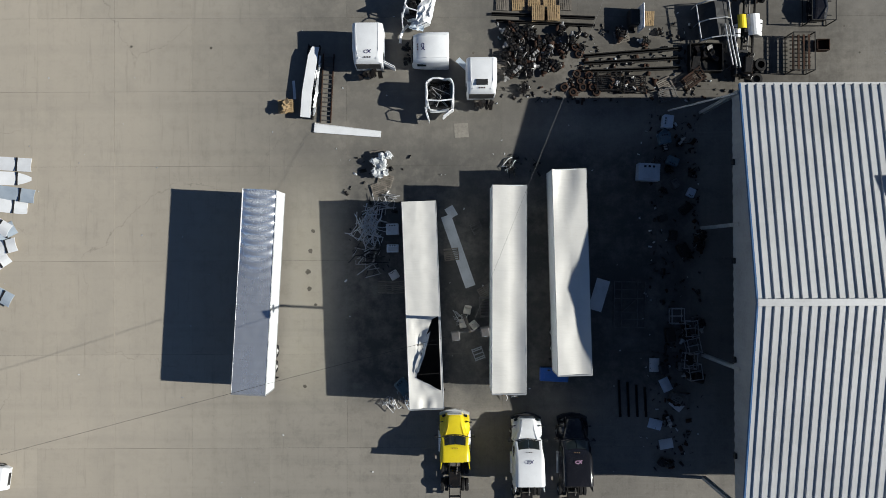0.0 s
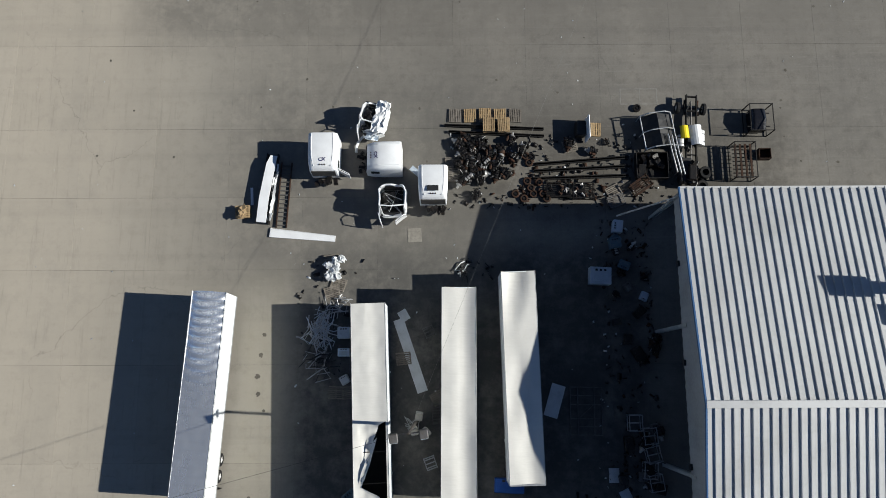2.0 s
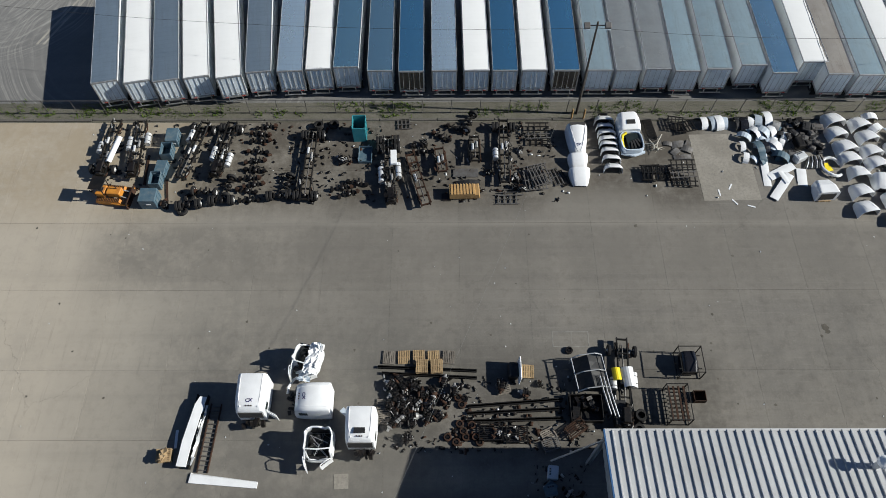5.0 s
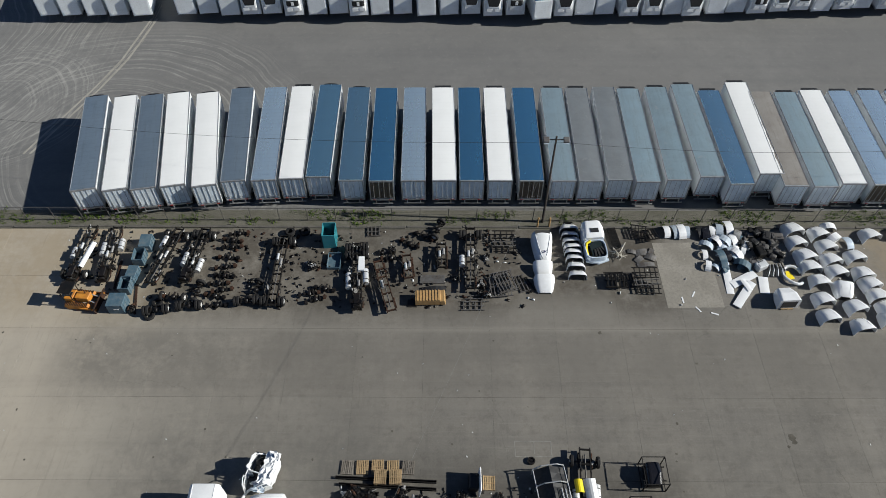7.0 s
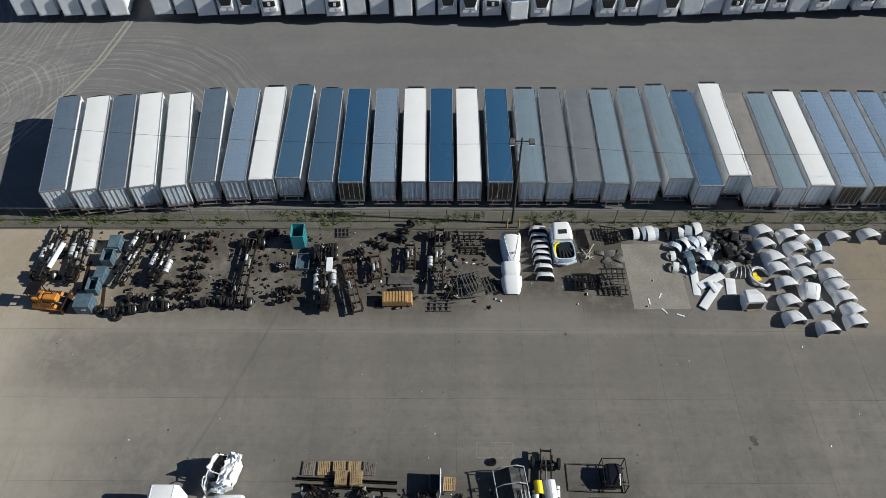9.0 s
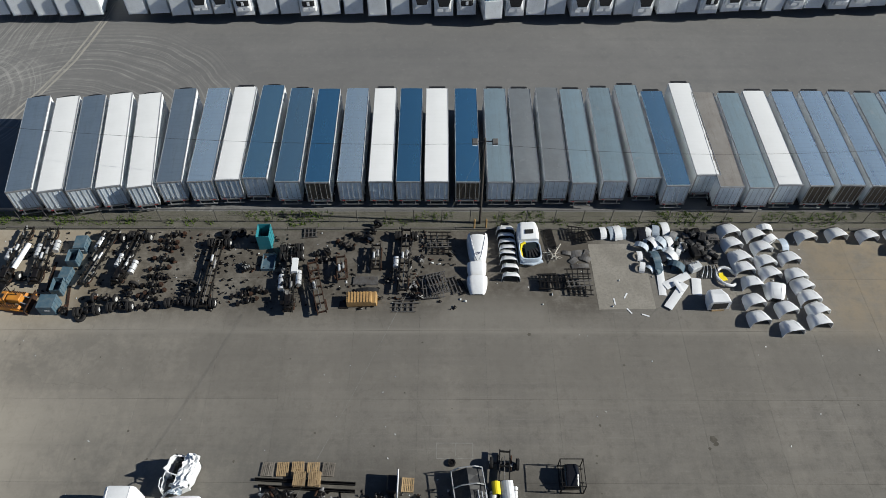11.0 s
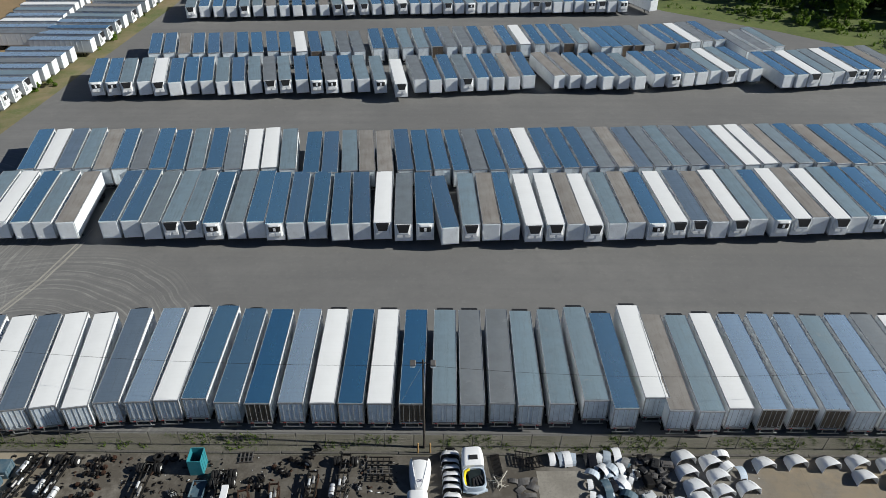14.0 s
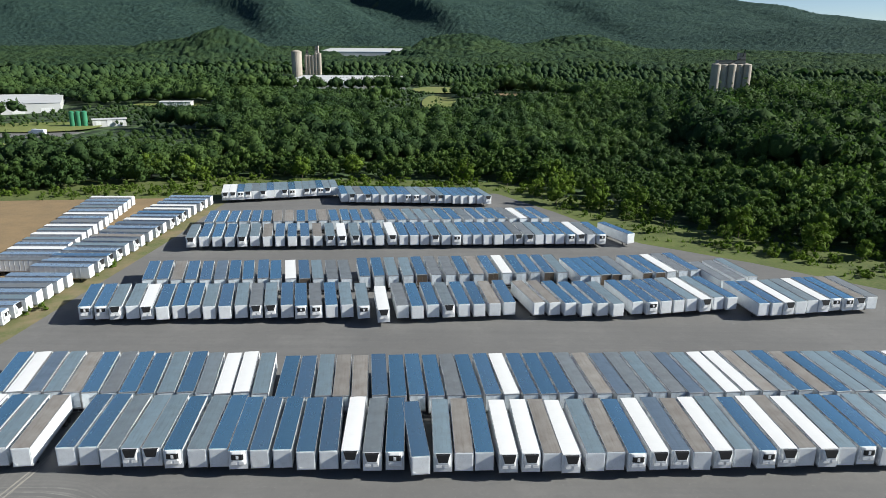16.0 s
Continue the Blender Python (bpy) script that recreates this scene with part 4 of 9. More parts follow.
CLEARINGS = [(-170, 1010, 60, 40), (-90, 875, 78, 92), (-180, 2000, 135, 240), (-345, 550, 96, 62), (-206, 425, 52, 38), (20, 640, 18, 78), (18, 800, 36, 80), (97, 720, 30, 40),
             (93, 490, 34, 6), (-192, 572, 36, 16), (298, 715, 32, 34), (-235, 370, 30, 22), (-150, 690, 60, 8), (-160, 555, 30, 14)]


LOWER = [(-90, 690, 110, 75), (-165, 950, 60, 70), (-180, 1690, 160, 90), (-300, 440, 110, 50), (-200, 500, 70, 60), (20, 560, 60, 90), (97, 640, 50, 90), (-190, 530, 60, 50), (285, 610, 75, 110), (-215, 370, 130, 85)]


def stature(x, y):
    """Young growth in front of the far sites."""
    if ((x - 290) / 140) ** 2 + ((y - 345) / 130) ** 2 < 1:
        return 1.4
    return 0.36 if any(((x - cx) / a) ** 2 + ((y - cy) / b) ** 2 < 1 for cx, cy, a, b in LOWER) else 1.0


def wooded(x, y):
    if in_poly(x, y, OPEN_LAND):
        return False
    return all(((x - cx) / a) ** 2 + ((y - cy) / b) ** 2 > 1 for cx, cy, a, b in CLEARINGS)


def in_sight(x, y, spare=1.1):
    return abs(math.atan2(x - 22, y)) < radians(33.5) * spare + 10 / max(y, 30)


def forest(name, near, far, area, shapes, scale, material, label, seed):
    rnd = random.Random(seed)
    parts, step = [], math.sqrt(area)
    y = 0.0
    while y < far:
        half = (y + 40) * 0.75 + 40
        x = 22 - half
        while x < 22 + half:
            px, py = x + rnd.uniform(-0.45, 0.45) * step, y + rnd.uniform(-0.45, 0.45) * step
            d = math.hypot(px - 22, py)
            x += step
            if not (near <= d < far) or not in_sight(px, py) or not wooded(px, py):
                continue
            v, t = shapes[rnd.randrange(len(shapes))]
            s, a = rnd.uniform(*scale), rnd.uniform(0, 6.283)
            s *= stature(px, py)
            s *= 1 + 0.6 * noise.noise((px / 70, py / 70, 5))
            c, q = math.cos(a) * s, math.sin(a) * s
            m = np.array([[c, q, 0], [-q, c, 0], [0, 0, s * rnd.uniform(0.85, 1.2)]])
            parts.append((v @ m + np.array([px, py, rise(px, py)]), t))
        y += step
    vs, fs = joined(parts)
    return tagged(new(name, mesh_of(name, vs, fs, material)), label, "forest", kind="stuff")


def canopy(near, far):
    """The closed roof of the further woods: one sheet of domed crowns, finer towards the lot."""
    cols = 600
    ang = np.linspace(-0.635, 0.635, cols)
    rad = [near]
    while rad[-1] < far:
        rad.append(rad[-1] * (1.0042 if rad[-1] < 2300 else 1.0058 if rad[-1] < 5000 else 1.02))
    rad = np.array(rad)
    rows = len(rad)
    A, R = np.meshgrid(ang, rad)
    rng = np.random.default_rng(12)
    A = A + rng.uniform(-0.4, 0.4, A.shape) * (ang[1] - ang[0])
    X, Y = 24 + R * np.sin(A), R * np.cos(A)
    Z = np.array([rise(x, y) for x, y in zip(X.ravel(), Y.ravel())]).reshape(X.shape)

    def chance(i, j, k):
        v = np.sin(i * 127.1 + j * 311.7 + k * 74.7) * 43758.5453
        return v - np.floor(v)

    def domes(size, low, high, k):
        """Height of the tallest dome over each point, and that dome's own number."""
        best, own = np.zeros_like(X), np.zeros_like(X)
        I, J = np.floor(X / size), np.floor(Y / size)
        for di in (-1, 0, 1):
            for dj in (-1, 0, 1):
                i, j = I + di, J + dj
                cx, cy = (i + 0.15 + 0.7 * chance(i, j, k)) * size, (j + 0.15 + 0.7 * chance(i, j, k + 1)) * size
                r = size * (0.55 + 0.35 * chance(i, j, k + 2))
                d2 = ((X - cx) ** 2 + (Y - cy) ** 2) / r ** 2
                top = low + (high - low) * chance(i, j, k + 3)
                h = np.where(d2 < 1, top * (0.35 + 0.65 * np.sqrt(np.maximum(0, 1 - d2))), 0)
                own = np.where(h > best, chance(i, j, k + 4), own)
                best = np.maximum(best, h)
        return best, own

    H, tone = domes(9.5, 7.0, 17.0, 1)
    wide, tone2 = domes(15.0, 9.0, 19.0, 30)
    f = np.clip((R - 1300) / 700, 0, 1)
    H, tone = H * (1 - f) + wide * f, np.where(f > 0.5, tone2, tone)
    bits, _ = domes(2.9, 0.3, 2.0, 60)
    H = H + bits * np.clip((1500 - R) / 500, 0, 1) + rng.uniform(-0.5, 0.5, X.shape)
    H, tone = np.where(R > 2400, 9 + 6 * rng.random(X.shape), H), np.where(R > 2400, rng.random(X.shape), tone)
    low = np.ones_like(X)
    for cx, cy, a, b in LOWER:
        low = np.where(((X - cx) / a) ** 2 + ((Y - cy) / b) ** 2 < 1, 0.32, low)
    H = H * low * np.clip(R / 850, 0.62, 1)
    bare = np.zeros(X.shape, bool)
    for cx, cy, a, b in CLEARINGS:
        bare |= ((X - cx) / a) ** 2 + ((Y - cy) / b) ** 2 < 1
    Z = np.where(bare, Z - 2.5, Z + H)
    vs = np.stack([X, Y, Z], -1).reshape(-1, 3)
    i = (np.arange(rows - 1)[:, None] * cols + np.arange(cols - 1)[None, :]).ravel()
    fs = np.concatenate([np.stack([i, i + 1, i + cols + 1], -1), np.stack([i, i + cols + 1, i + cols], -1)])
    me = mesh_of("far_woods", vs, fs, "far_leaves")
    me.attributes.new("tone", "FLOAT", "POINT").data.foreach_set("value", tone.astype(np.float32).ravel())
    me.polygons.foreach_set("use_smooth", np.ones(len(fs), bool))
    # beyond 2500 m the canopy takes the green with haze tinted in
    me.materials.append(M["hazed_ridge_leaves"])
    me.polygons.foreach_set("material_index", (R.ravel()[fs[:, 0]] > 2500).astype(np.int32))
    return tagged(new("far_woods", me), "closed green woods reaching up the long ridge", "forest", kind="stuff")


ROUND = [ball(1, 20 + k, 0.6) for k in range(6)]


def round_crown(seed, h, r, sprays, leaf):
    """A full-grown tree from afar: a bumpy dome clothed in small sprays of leaves."""
    rnd = random.Random(seed)
    v, t = ROUND[seed % 6]
    v = v * np.array([r * 0.95, r * 0.95, r * 0.9]) + np.array([0, 0, h - r * 0.85])
    out = [(v, t)]
    mid = Vector((0, 0, h - r * 0.85))
    for k in range(sprays):
        p = Vector(v[rnd.randrange(len(v))])
        d = (p - mid).normalized()
        if d.z < -0.35:
            continue
        p += d * r * rnd.uniform(-0.03, 0.1) + Vector((rnd.gauss(0, 1), rnd.gauss(0, 1), rnd.gauss(0, 1))) * r * 0.2
        q = (d + Vector((rnd.gauss(0, 0.45), rnd.gauss(0, 0.45), rnd.gauss(0, 0.45)))).to_track_quat("Z", "Y")
        turn, size = rnd.uniform(0, 6.283), r * leaf * rnd.uniform(0.7, 1.5)
        tri = [p + q @ Vector((math.cos(turn + g) * size, math.sin(turn + g) * size, 0)) for g in (0, 1.9, 4.0)]
        out.append((np.array([c[:] for c in tri]), np.array([[0, 1, 2]])))
    return joined(out)


TREES = [crown(k, 10.0, 3.4, 6, 190) for k in range(7)]
LUMPS = [round_crown(90 + k, 11.5, 3.7, 210, 0.125) for k in range(12)]
forest("woodland_edge", 150, 320, 25.0, TREES, (0.6, 1.35), "young_wood", "dense young green woodland behind the trailer lot", 1)
MIDDLE = [round_crown(130 + k, 12.0, 4.4, 95, 0.16) for k in range(12)]
forest("middle_woods", 560, 800, 60.0, MIDDLE, (0.75, 1.25), "leaves", "dense green woods across the valley", 3)
forest("woods", 320, 560, 32.0, LUMPS, (0.7, 1.3), "leaves", "dense green woods", 2)
def far_crown(k):
    """A distant tree: two ragged lumps under a coat of leaf sprays."""
    rnd = random.Random(k)
    lumps = []
    for c, r in (((0, 0, 8.2), 4.3), ((rnd.uniform(-2.4, 2.4), rnd.uniform(-2.4, 2.4), 6.4), 3.6)):
        v, t = SMALL[rnd.randrange(5)]
        v = v * np.array([r, r, r * 0.95]) * np.array([[rnd.uniform(0.72, 1.2)] for _ in range(len(v))]) + np.array(c)
        lumps.append((v, t))
    return joined(lumps + [crown(k, 11.0, 5.6, 1, 26, 0.2)])


FAR_CROWNS = [far_crown(170 + k) for k in range(8)]
forest("valley_woods", 790, 1230, 128.0, FAR_CROWNS, (0.6, 1.15), "valley_leaves", "closed green woods along the valley floor", 4)
canopy(1150, 10500)


def single_tree(seed):
    rnd = random.Random(seed)
    h, r = rnd.uniform(5, 11), 0
    r = h * rnd.uniform(0.3, 0.42)
    t = thing("tree", "leafy young deciduous tree at the woodland edge", "tree", "trees at the wood's edge")
    bm = nb()
    rod(bm, (0, 0, -0.7), (0.1, 0, h * 0.45), h * 0.022, 6, h * 0.012)
    for k in range(4):
        a = k * 1.7 + seed
        rod(bm, (0.08, 0, h * (0.28 + 0.05 * k)), (r * 0.6 * math.cos(a), r * 0.6 * math.sin(a), h * (0.5 + 0.08 * k)), h * 0.010, 5, h * 0.004)
    part("trunk", bm, "bark", t)
    v, f = crown(seed + 50, h, r, 9, 420, 0.10)
    c = new("crown", mesh_of("crown", v, f, "bright_leaves"))
    c.parent = t
    return t


FIRST = [single_tree(k) for k in range(5)]
EDGE = [(-140, 286), (-110, 282), (-82, 292), (-70, 287), (-58, 297), (-30, 296), (10, 294), (38, 291), (56, 282), (62, 268), (74, 262), (80, 246), (92, 240), (98, 226),
        (106, 214), (116, 212), (124, 202), (136, 200), (146, 190), (158, 186), (166, 176), (178, 170), (70, 252), (88, 232), (112, 205), (130, 194), (66, 276), (84, 252), (101, 233), (120, 216), (142, 204), (152, 197), (171, 184), (186, 176), (196, 168), (205, 160), (96, 250), (75, 285), (50, 299), (22, 300), (-12, 300), (-45, 300), (-95, 296), (-125, 292)]
rnd = random.Random(8)
for k, (x, y) in enumerate(EDGE):
    m = at(x + rnd.uniform(-3, 3), y + rnd.uniform(-3, 3), rnd.uniform(0, 360), -0.12)
    if k < 5:
        FIRST[k].matrix_basis = m
    else:
        copy_thing(FIRST[k % 5], m)


def tufts(name, spots, label, seed, size=0.5):
    """Grass and weeds: many small blades in clumps."""
    rnd = random.Random(seed)
    parts = []
    for x, y, s in spots:
        for _ in range(7):
            a, l = rnd.uniform(0, 6.283), s * size * rnd.uniform(0.5, 1.2)
            c = np.array([x + rnd.gauss(0, s * 0.22), y + rnd.gauss(0, s * 0.22), -0.02])
            w = np.array([math.cos(a), math.sin(a), 0]) * l * 0.22
            tip = np.array([rnd.gauss(0, 0.4) * l, rnd.gauss(0, 0.4) * l, l])
            parts.append((np.array([c - w, c + w, c + tip]), np.array([[0, 1, 2]])))
    v, f = joined(parts)
    return tagged(new(name, mesh_of(name, v, f, "bright_leaves")), label, "grass", kind="stuff")


spots = []
for k in range(1500):
    x, y = rnd.uniform(-40, 85), rnd.uniform(47.3, 49.3)
    if noise.noise((x * 0.16, y * 0.5, 2.0)) > -0.05:
        spots.append((x, y, rnd.uniform(0.4, 1.0)))
tufts("verge_grass", spots, "patchy green grass along the fence", 5, 0.36)
spots = []
for k in range(2600):
    x, y = rnd.uniform(-120, 190), rnd.uniform(150, 300)
    if in_poly(x, y, OPEN_LAND) and not in_poly(x, y, [(-58, 130), (-56, 262), (52, 270), (90, 204), (114, 187), (142, 162), (190, 130)]) and not in_poly(x, y, [(-64, 135), (-140, 100), (-170, 190), (-140, 246), (-60, 256)]):
        spots.append((x, y, rnd.uniform(1.0, 2.6)))
tufts("meadow_grass", spots, "tall rough grass and brush beyond the lot", 6)


SHRUBS = [crown(210 + k, 2.6, 1.3, 3, 60, 0.2) for k in range(5)]
parts = []
LOT_EDGE = [(-58, 130), (-56, 264), (54, 272), (93, 208), (117, 190), (146, 164), (193, 132)]
rnd = random.Random(31)
while len(parts) < 620:
    x, y = rnd.uniform(-200, 215), rnd.uniform(140, 298)
    if not in_poly(x, y, OPEN_LAND) or in_poly(x, y, LOT_EDGE) or in_poly(x, y, [(-64, 135), (-150, 95), (-175, 192), (-142, 250), (-60, 260)]) or noise.noise((x * 0.05, y * 0.05, 9.0)) < -0.12:
        continue
    v, t = SHRUBS[rnd.randrange(5)]
    s, a = rnd.uniform(0.45, 1.5), rnd.uniform(0, 6.283)
    c, q = math.cos(a) * s, math.sin(a) * s
    parts.append((v @ np.array([[c, q, 0], [-q, c, 0], [0, 0, s]]) + np.array([x, y, -0.5 * s]), t))
v, f = joined(parts)
tagged(new("brush", mesh_of("brush", v, f, "bright_leaves")), "low bright green brush between the lot and the woods", "bushes", kind="stuff")


# ---- far buildings ----
M["far_white"] = painted("white_warehouse_roof", (0.62, 0.63, 0.62), (0.55, 0.56, 0.56), 0.5, 0, 0.02, 0.2, (0.4, 0.4, 0.4), 0.2)
M["far_concrete"] = painted("stained_silo_concrete", (0.46, 0.41, 0.35), (0.34, 0.30, 0.26), 0.85, 0, 0.05, 0.5, (0.2, 0.17, 0.14), 0.5)
M["green_paint"] = painted("green_tank_paint", (0.03, 0.20, 0.10), (0.04, 0.24, 0.13), 0.45, 0, 0.1, 1.0)
M["field"] = earth("mown_field", (0.15, 0.19, 0.04), (0.20, 0.21, 0.06), (0.11, 0.15, 0.03), 0.02)


def warehouse(x, y, sx, sy, h, turn, label, bays=6):
    z = rise(x, y)
    w = thing("warehouse", label, "building", m=at(x, y, turn, z))
    bm = nb()
    box(bm, (0, 0, h / 2 - 1), (sx, sy, h + 2))
    part("wall", bm, "far_white", w)
    bm = nb()
    loft(bm, [[(px, -sy / 2 - 0.5, h + 0.02), (px, 0, h + sy * 0.008), (px, sy / 2 + 0.5, h + 0.02), (px, 0, h - 0.3)] for px in (-sx / 2 - 0.5, sx / 2 + 0.5)])
    part("roof", bm, "far_white", w)
    for k in range(bays):
        bm = nb()
        box(bm, (-sx / 2 + sx * (k + 0.5) / bays, -sy / 2 - 0.05, 2.2), (sx / bays * 0.45, 0.2, 4.0))
        part("dock_door", bm, "unit_white", w)
    return w


def silos(x, y, spots_, label, top=None):
    z = rise(x, y) - 1
    s = thing("silo", label, "silo", m=at(x, y, 0, z))
    for dx, dy, r, h in spots_:
        bm = nb()
        rod(bm, (dx, dy, 0), (dx, dy, h), r, 20)
        rod(bm, (dx, dy, h), (dx, dy, h + r * 0.25), r, 20, r * 0.3)
        part("bin", bm, "far_concrete", s)
    if top:
        for px, py, pz, sx, sy, sz in top:
            bm = nb()
            box(bm, (px, py, pz), (sx, sy, sz))
            part("headhouse", bm, "far_concrete", s)
            bm = nb()
            for k in range(3):
                beam(bm, (px - sx / 2, py - sy / 2, pz + sz * (0.5 - k * 0.4)), (px + sx / 2, py - sy / 2, pz + sz * (0.5 - k * 0.4)), 0.5, 0.3)
            beam(bm, (px, py - sy / 2, pz), (px + sx * 0.3, py - sy / 2, pz + sz * 0.9), 0.6, 0.6)
            part("gantry", bm, "black_steel", s)
    return s


silos(-182, 1013, [(0, 0, 7, 35)], "tall pale round concrete silo")
silos(-172, 1030, [(k * 4.6, 0, 2.7, 29 + 3 * (k > 2)) for k in range(5)] + [(k * 4.6 + 2, 6, 2.7, 28) for k in range(4)], "cluster of slim concrete silos with a headhouse", [(15, 2, 36, 5, 5, 12), (1, 2, 32, 3, 3, 9)])
silos(287, 712, [(k * 7.4, (k % 2) * 2, 3.9, 31) for k in range(5)] + [(k * 7.4 + 2, 9, 3.9, 31) for k in range(5)], "block of stained concrete silos rising over the trees", [(14, 4, 33, 26, 8, 4), (24, 4, 38, 6, 6, 8)])
warehouse(-90, 880, 130, 150, 8, 4, "wide white warehouse among distant trees", 9)
warehouse(-180, 2000, 230, 420, 11, 2, "long pale distant warehouse below the ridge", 9)
warehouse(-352, 552, 150, 92, 8, 26, "white flat-roofed warehouse in the valley", 8)
warehouse(-300, 665, 40, 14, 6, 20, "small grey outbuilding by the warehouse", 3)
warehouse(-188, 574, 24, 12, 4.5, 8, "low white roadside building among trees", 3)
warehouse(-192, 466, 20, 9, 4.5, 25, "low white depot building beside green tanks", 3)
warehouse(-232, 372, 34, 22, 5, 15, "low building with a pale tan roof", 3)
for k in range(3):
    t_ = thing("storage_tank", "upright green storage tank at a small depot", "tank", "green tanks", at(-211 + k * 3.5, 456 + k * 1.0, 0, rise(-206, 460)))
    bm = nb()
    rod(bm, (0, 0, 0), (0, 0, 10.0), 1.7, 18)
    part("shell", bm, "green_paint", t_, smooth=False)
    bm = nb()
    rod(bm, (0, 0, 10.0), (0, 0, 10.6), 1.7, 18, 0.3)
    part("cap", bm, "green_paint", t_)
for name, cx, cy, a, b, mt, lb in (("field", 20, 640, 15, 70, "field", "bright mown green field between woods"), ("field", 18, 800, 30, 68, "field", "bright mown green field between woods"), ("field", 97, 733, 24, 20, "dirt", "small tan bare field"),
                                   ("field", 93, 490, 32, 5, "dirt", "narrow tan dirt track in the woods"), ("field", -235, 370, 30, 22, "field", "green grass round a low building"), ("field", -232, 452, 40, 24, "field", "green grass behind the depot"), ("field", -196, 582, 30, 13, "field", "green grass round a roadside building")):
    bm = nb()
    ring = [bm.verts.new((cx + a * math.cos(k * 0.2618), cy + b * math.sin(k * 0.2618), 0)) for k in range(24)]
    mid = bm.verts.new((cx, cy, 0))
    for v in (*ring, mid):
        v.co.z = rise(v.co.x, v.co.y) + 1.2
    for k in range(24):
        bm.faces.new((ring[k], ring[(k + 1) % 24], mid))
    tagged(part(name, bm, mt), lb, "field", kind="structure")

z_ = rise(-222, 424)
lay("depot_yard", [(-246, 412), (-204, 408), (-194, 436), (-236, 440)], z_ + 0.5, "asphalt", "grey paved depot yard with a parked truck", "pavement", 3.0)
t_ = thing("box_truck", "white box truck parked at the depot", "truck", m=at(-214, 420, 78, z_ + 0.5))
for name, c, s_, mt in (("box", (0, -1.5, 2.3), (2.5, 8.5, 2.8), "side_white"), ("cab", (0, 4.0, 1.5), (2.3, 2.0, 2.0), "unit_white"), ("chassis", (0, 0.5, 0.7), (1.6, 9.0, 0.4), "black_steel")):
    bm = nb()
    box(bm, c, s_, bevel=0.08)
    part(name, bm, mt, t_)
for y in (-4.2, 3.8):
    for sx in (-1, 1):
        bm = nb()
        ring_tyre(bm, (sx * 1.05, y, 0.5), (1, 0, 0), 0.5, 0.3)
        part("tyre", bm, "tyre", t_)

# ---- vehicles and cabs ----
M["white_paint"] = painted("white_body_paint", (0.80, 0.81, 0.82), (0.74, 0.75, 0.76), 0.25, 0.0, 1.0, 9.0, (0.5, 0.48, 0.45), 0.15)
M["yellow_paint"] = painted("yellow_body_paint", (0.78, 0.62, 0.02), (0.72, 0.56, 0.02), 0.25, 0.0, 1.0, 9.0, (0.5, 0.4, 0.05), 0.1)
M["black_paint"] = painted("gloss_black_paint", (0.010, 0.010, 0.013), (0.014, 0.014, 0.017), 0.12, 0.0, 1.0, 9.0, (0.03, 0.03, 0.03), 0.1)
M["glass"] = painted("dark_glass", (0.012, 0.018, 0.018), (0.02, 0.026, 0.026), 0.06, 0.0, 1.0, 9.0, (0.03, 0.03, 0.03), 0.1)
M["navy"] = painted("navy_lettering", (0.02, 0.015, 0.09), (0.03, 0.02, 0.11), 0.4)
M["pink"] = painted("pale_lettering", (0.6, 0.35, 0.5), (0.5, 0.3, 0.45), 0.4)
M["orange_paint"] = painted("worn_orange_paint", (0.56, 0.23, 0.03), (0.48, 0.18, 0.025), 0.5, 0.0, 1.5, 10.0, (0.12, 0.07, 0.04), 0.6, bump=0.2)
M["tan_paint"] = painted("faded_orange_tan_paint", (0.42, 0.26, 0.10), (0.33, 0.20, 0.085), 0.6, 0.0, 1.5, 10.0, (0.2, 0.12, 0.06), 0.5)
M["teal_paint"] = painted("teal_paint", (0.02, 0.20, 0.24), (0.03, 0.25, 0.29), 0.5, 0.0, 1.5, 10.0, (0.10, 0.08, 0.06), 0.4)
M["bin_blue"] = painted("faded_blue_paint", (0.045, 0.092, 0.13), (0.085, 0.14, 0.175), 0.55, 0.0, 1.5, 10.0, (0.2, 0.17, 0.14), 0.5)
M["royal_blue"] = painted("blue_plastic", (0.015, 0.08, 0.34), (0.02, 0.1, 0.38), 0.4)
M["pallet_wood"] = painted("pallet_wood", (0.46, 0.33, 0.18), (0.38, 0.26, 0.14), 0.85, 0.0, 2.0, 14.0, (0.2, 0.15, 0.1), 0.5, bump=0.3, vary=0.4)
M["grey_wood"] = painted("weathered_pallet_wood", (0.27, 0.24, 0.20), (0.20, 0.175, 0.15), 0.9, 0.0, 2.0, 14.0, (0.1, 0.08, 0.06), 0.5, bump=0.3, vary=0.4)
M["panel_grey"] = painted("pale_sheet_metal", (0.60, 0.62, 0.63), (0.52, 0.54, 0.55), 0.4, 0.15, 0.8, 9.0, (0.3, 0.27, 0.24), 0.35)
M["fairing"] = painted("blue_white_fairing", (0.60, 0.68, 0.76), (0.48, 0.57, 0.67), 0.3, 0.0, 1.0, 9.0, (0.3, 0.29, 0.28), 0.3, vary=0.35)
M["steel_frame"] = painted("bare_grey_steel", (0.17, 0.165, 0.16), (0.11, 0.105, 0.10), 0.5, 0.5, 2.0, 12.0, (0.14, 0.08, 0.05), 0.5)
M["beige"] = painted("pale_upholstery", (0.55, 0.52, 0.45), (0.46, 0.43, 0.37), 0.8)
# dark trim colour that also carries the shade inside openings and the torn trailer
M["inside_shade_and_trim"] = painted("interior_shade_and_trim", (0.03, 0.03, 0.03), (0.045, 0.042, 0.04), 0.8)
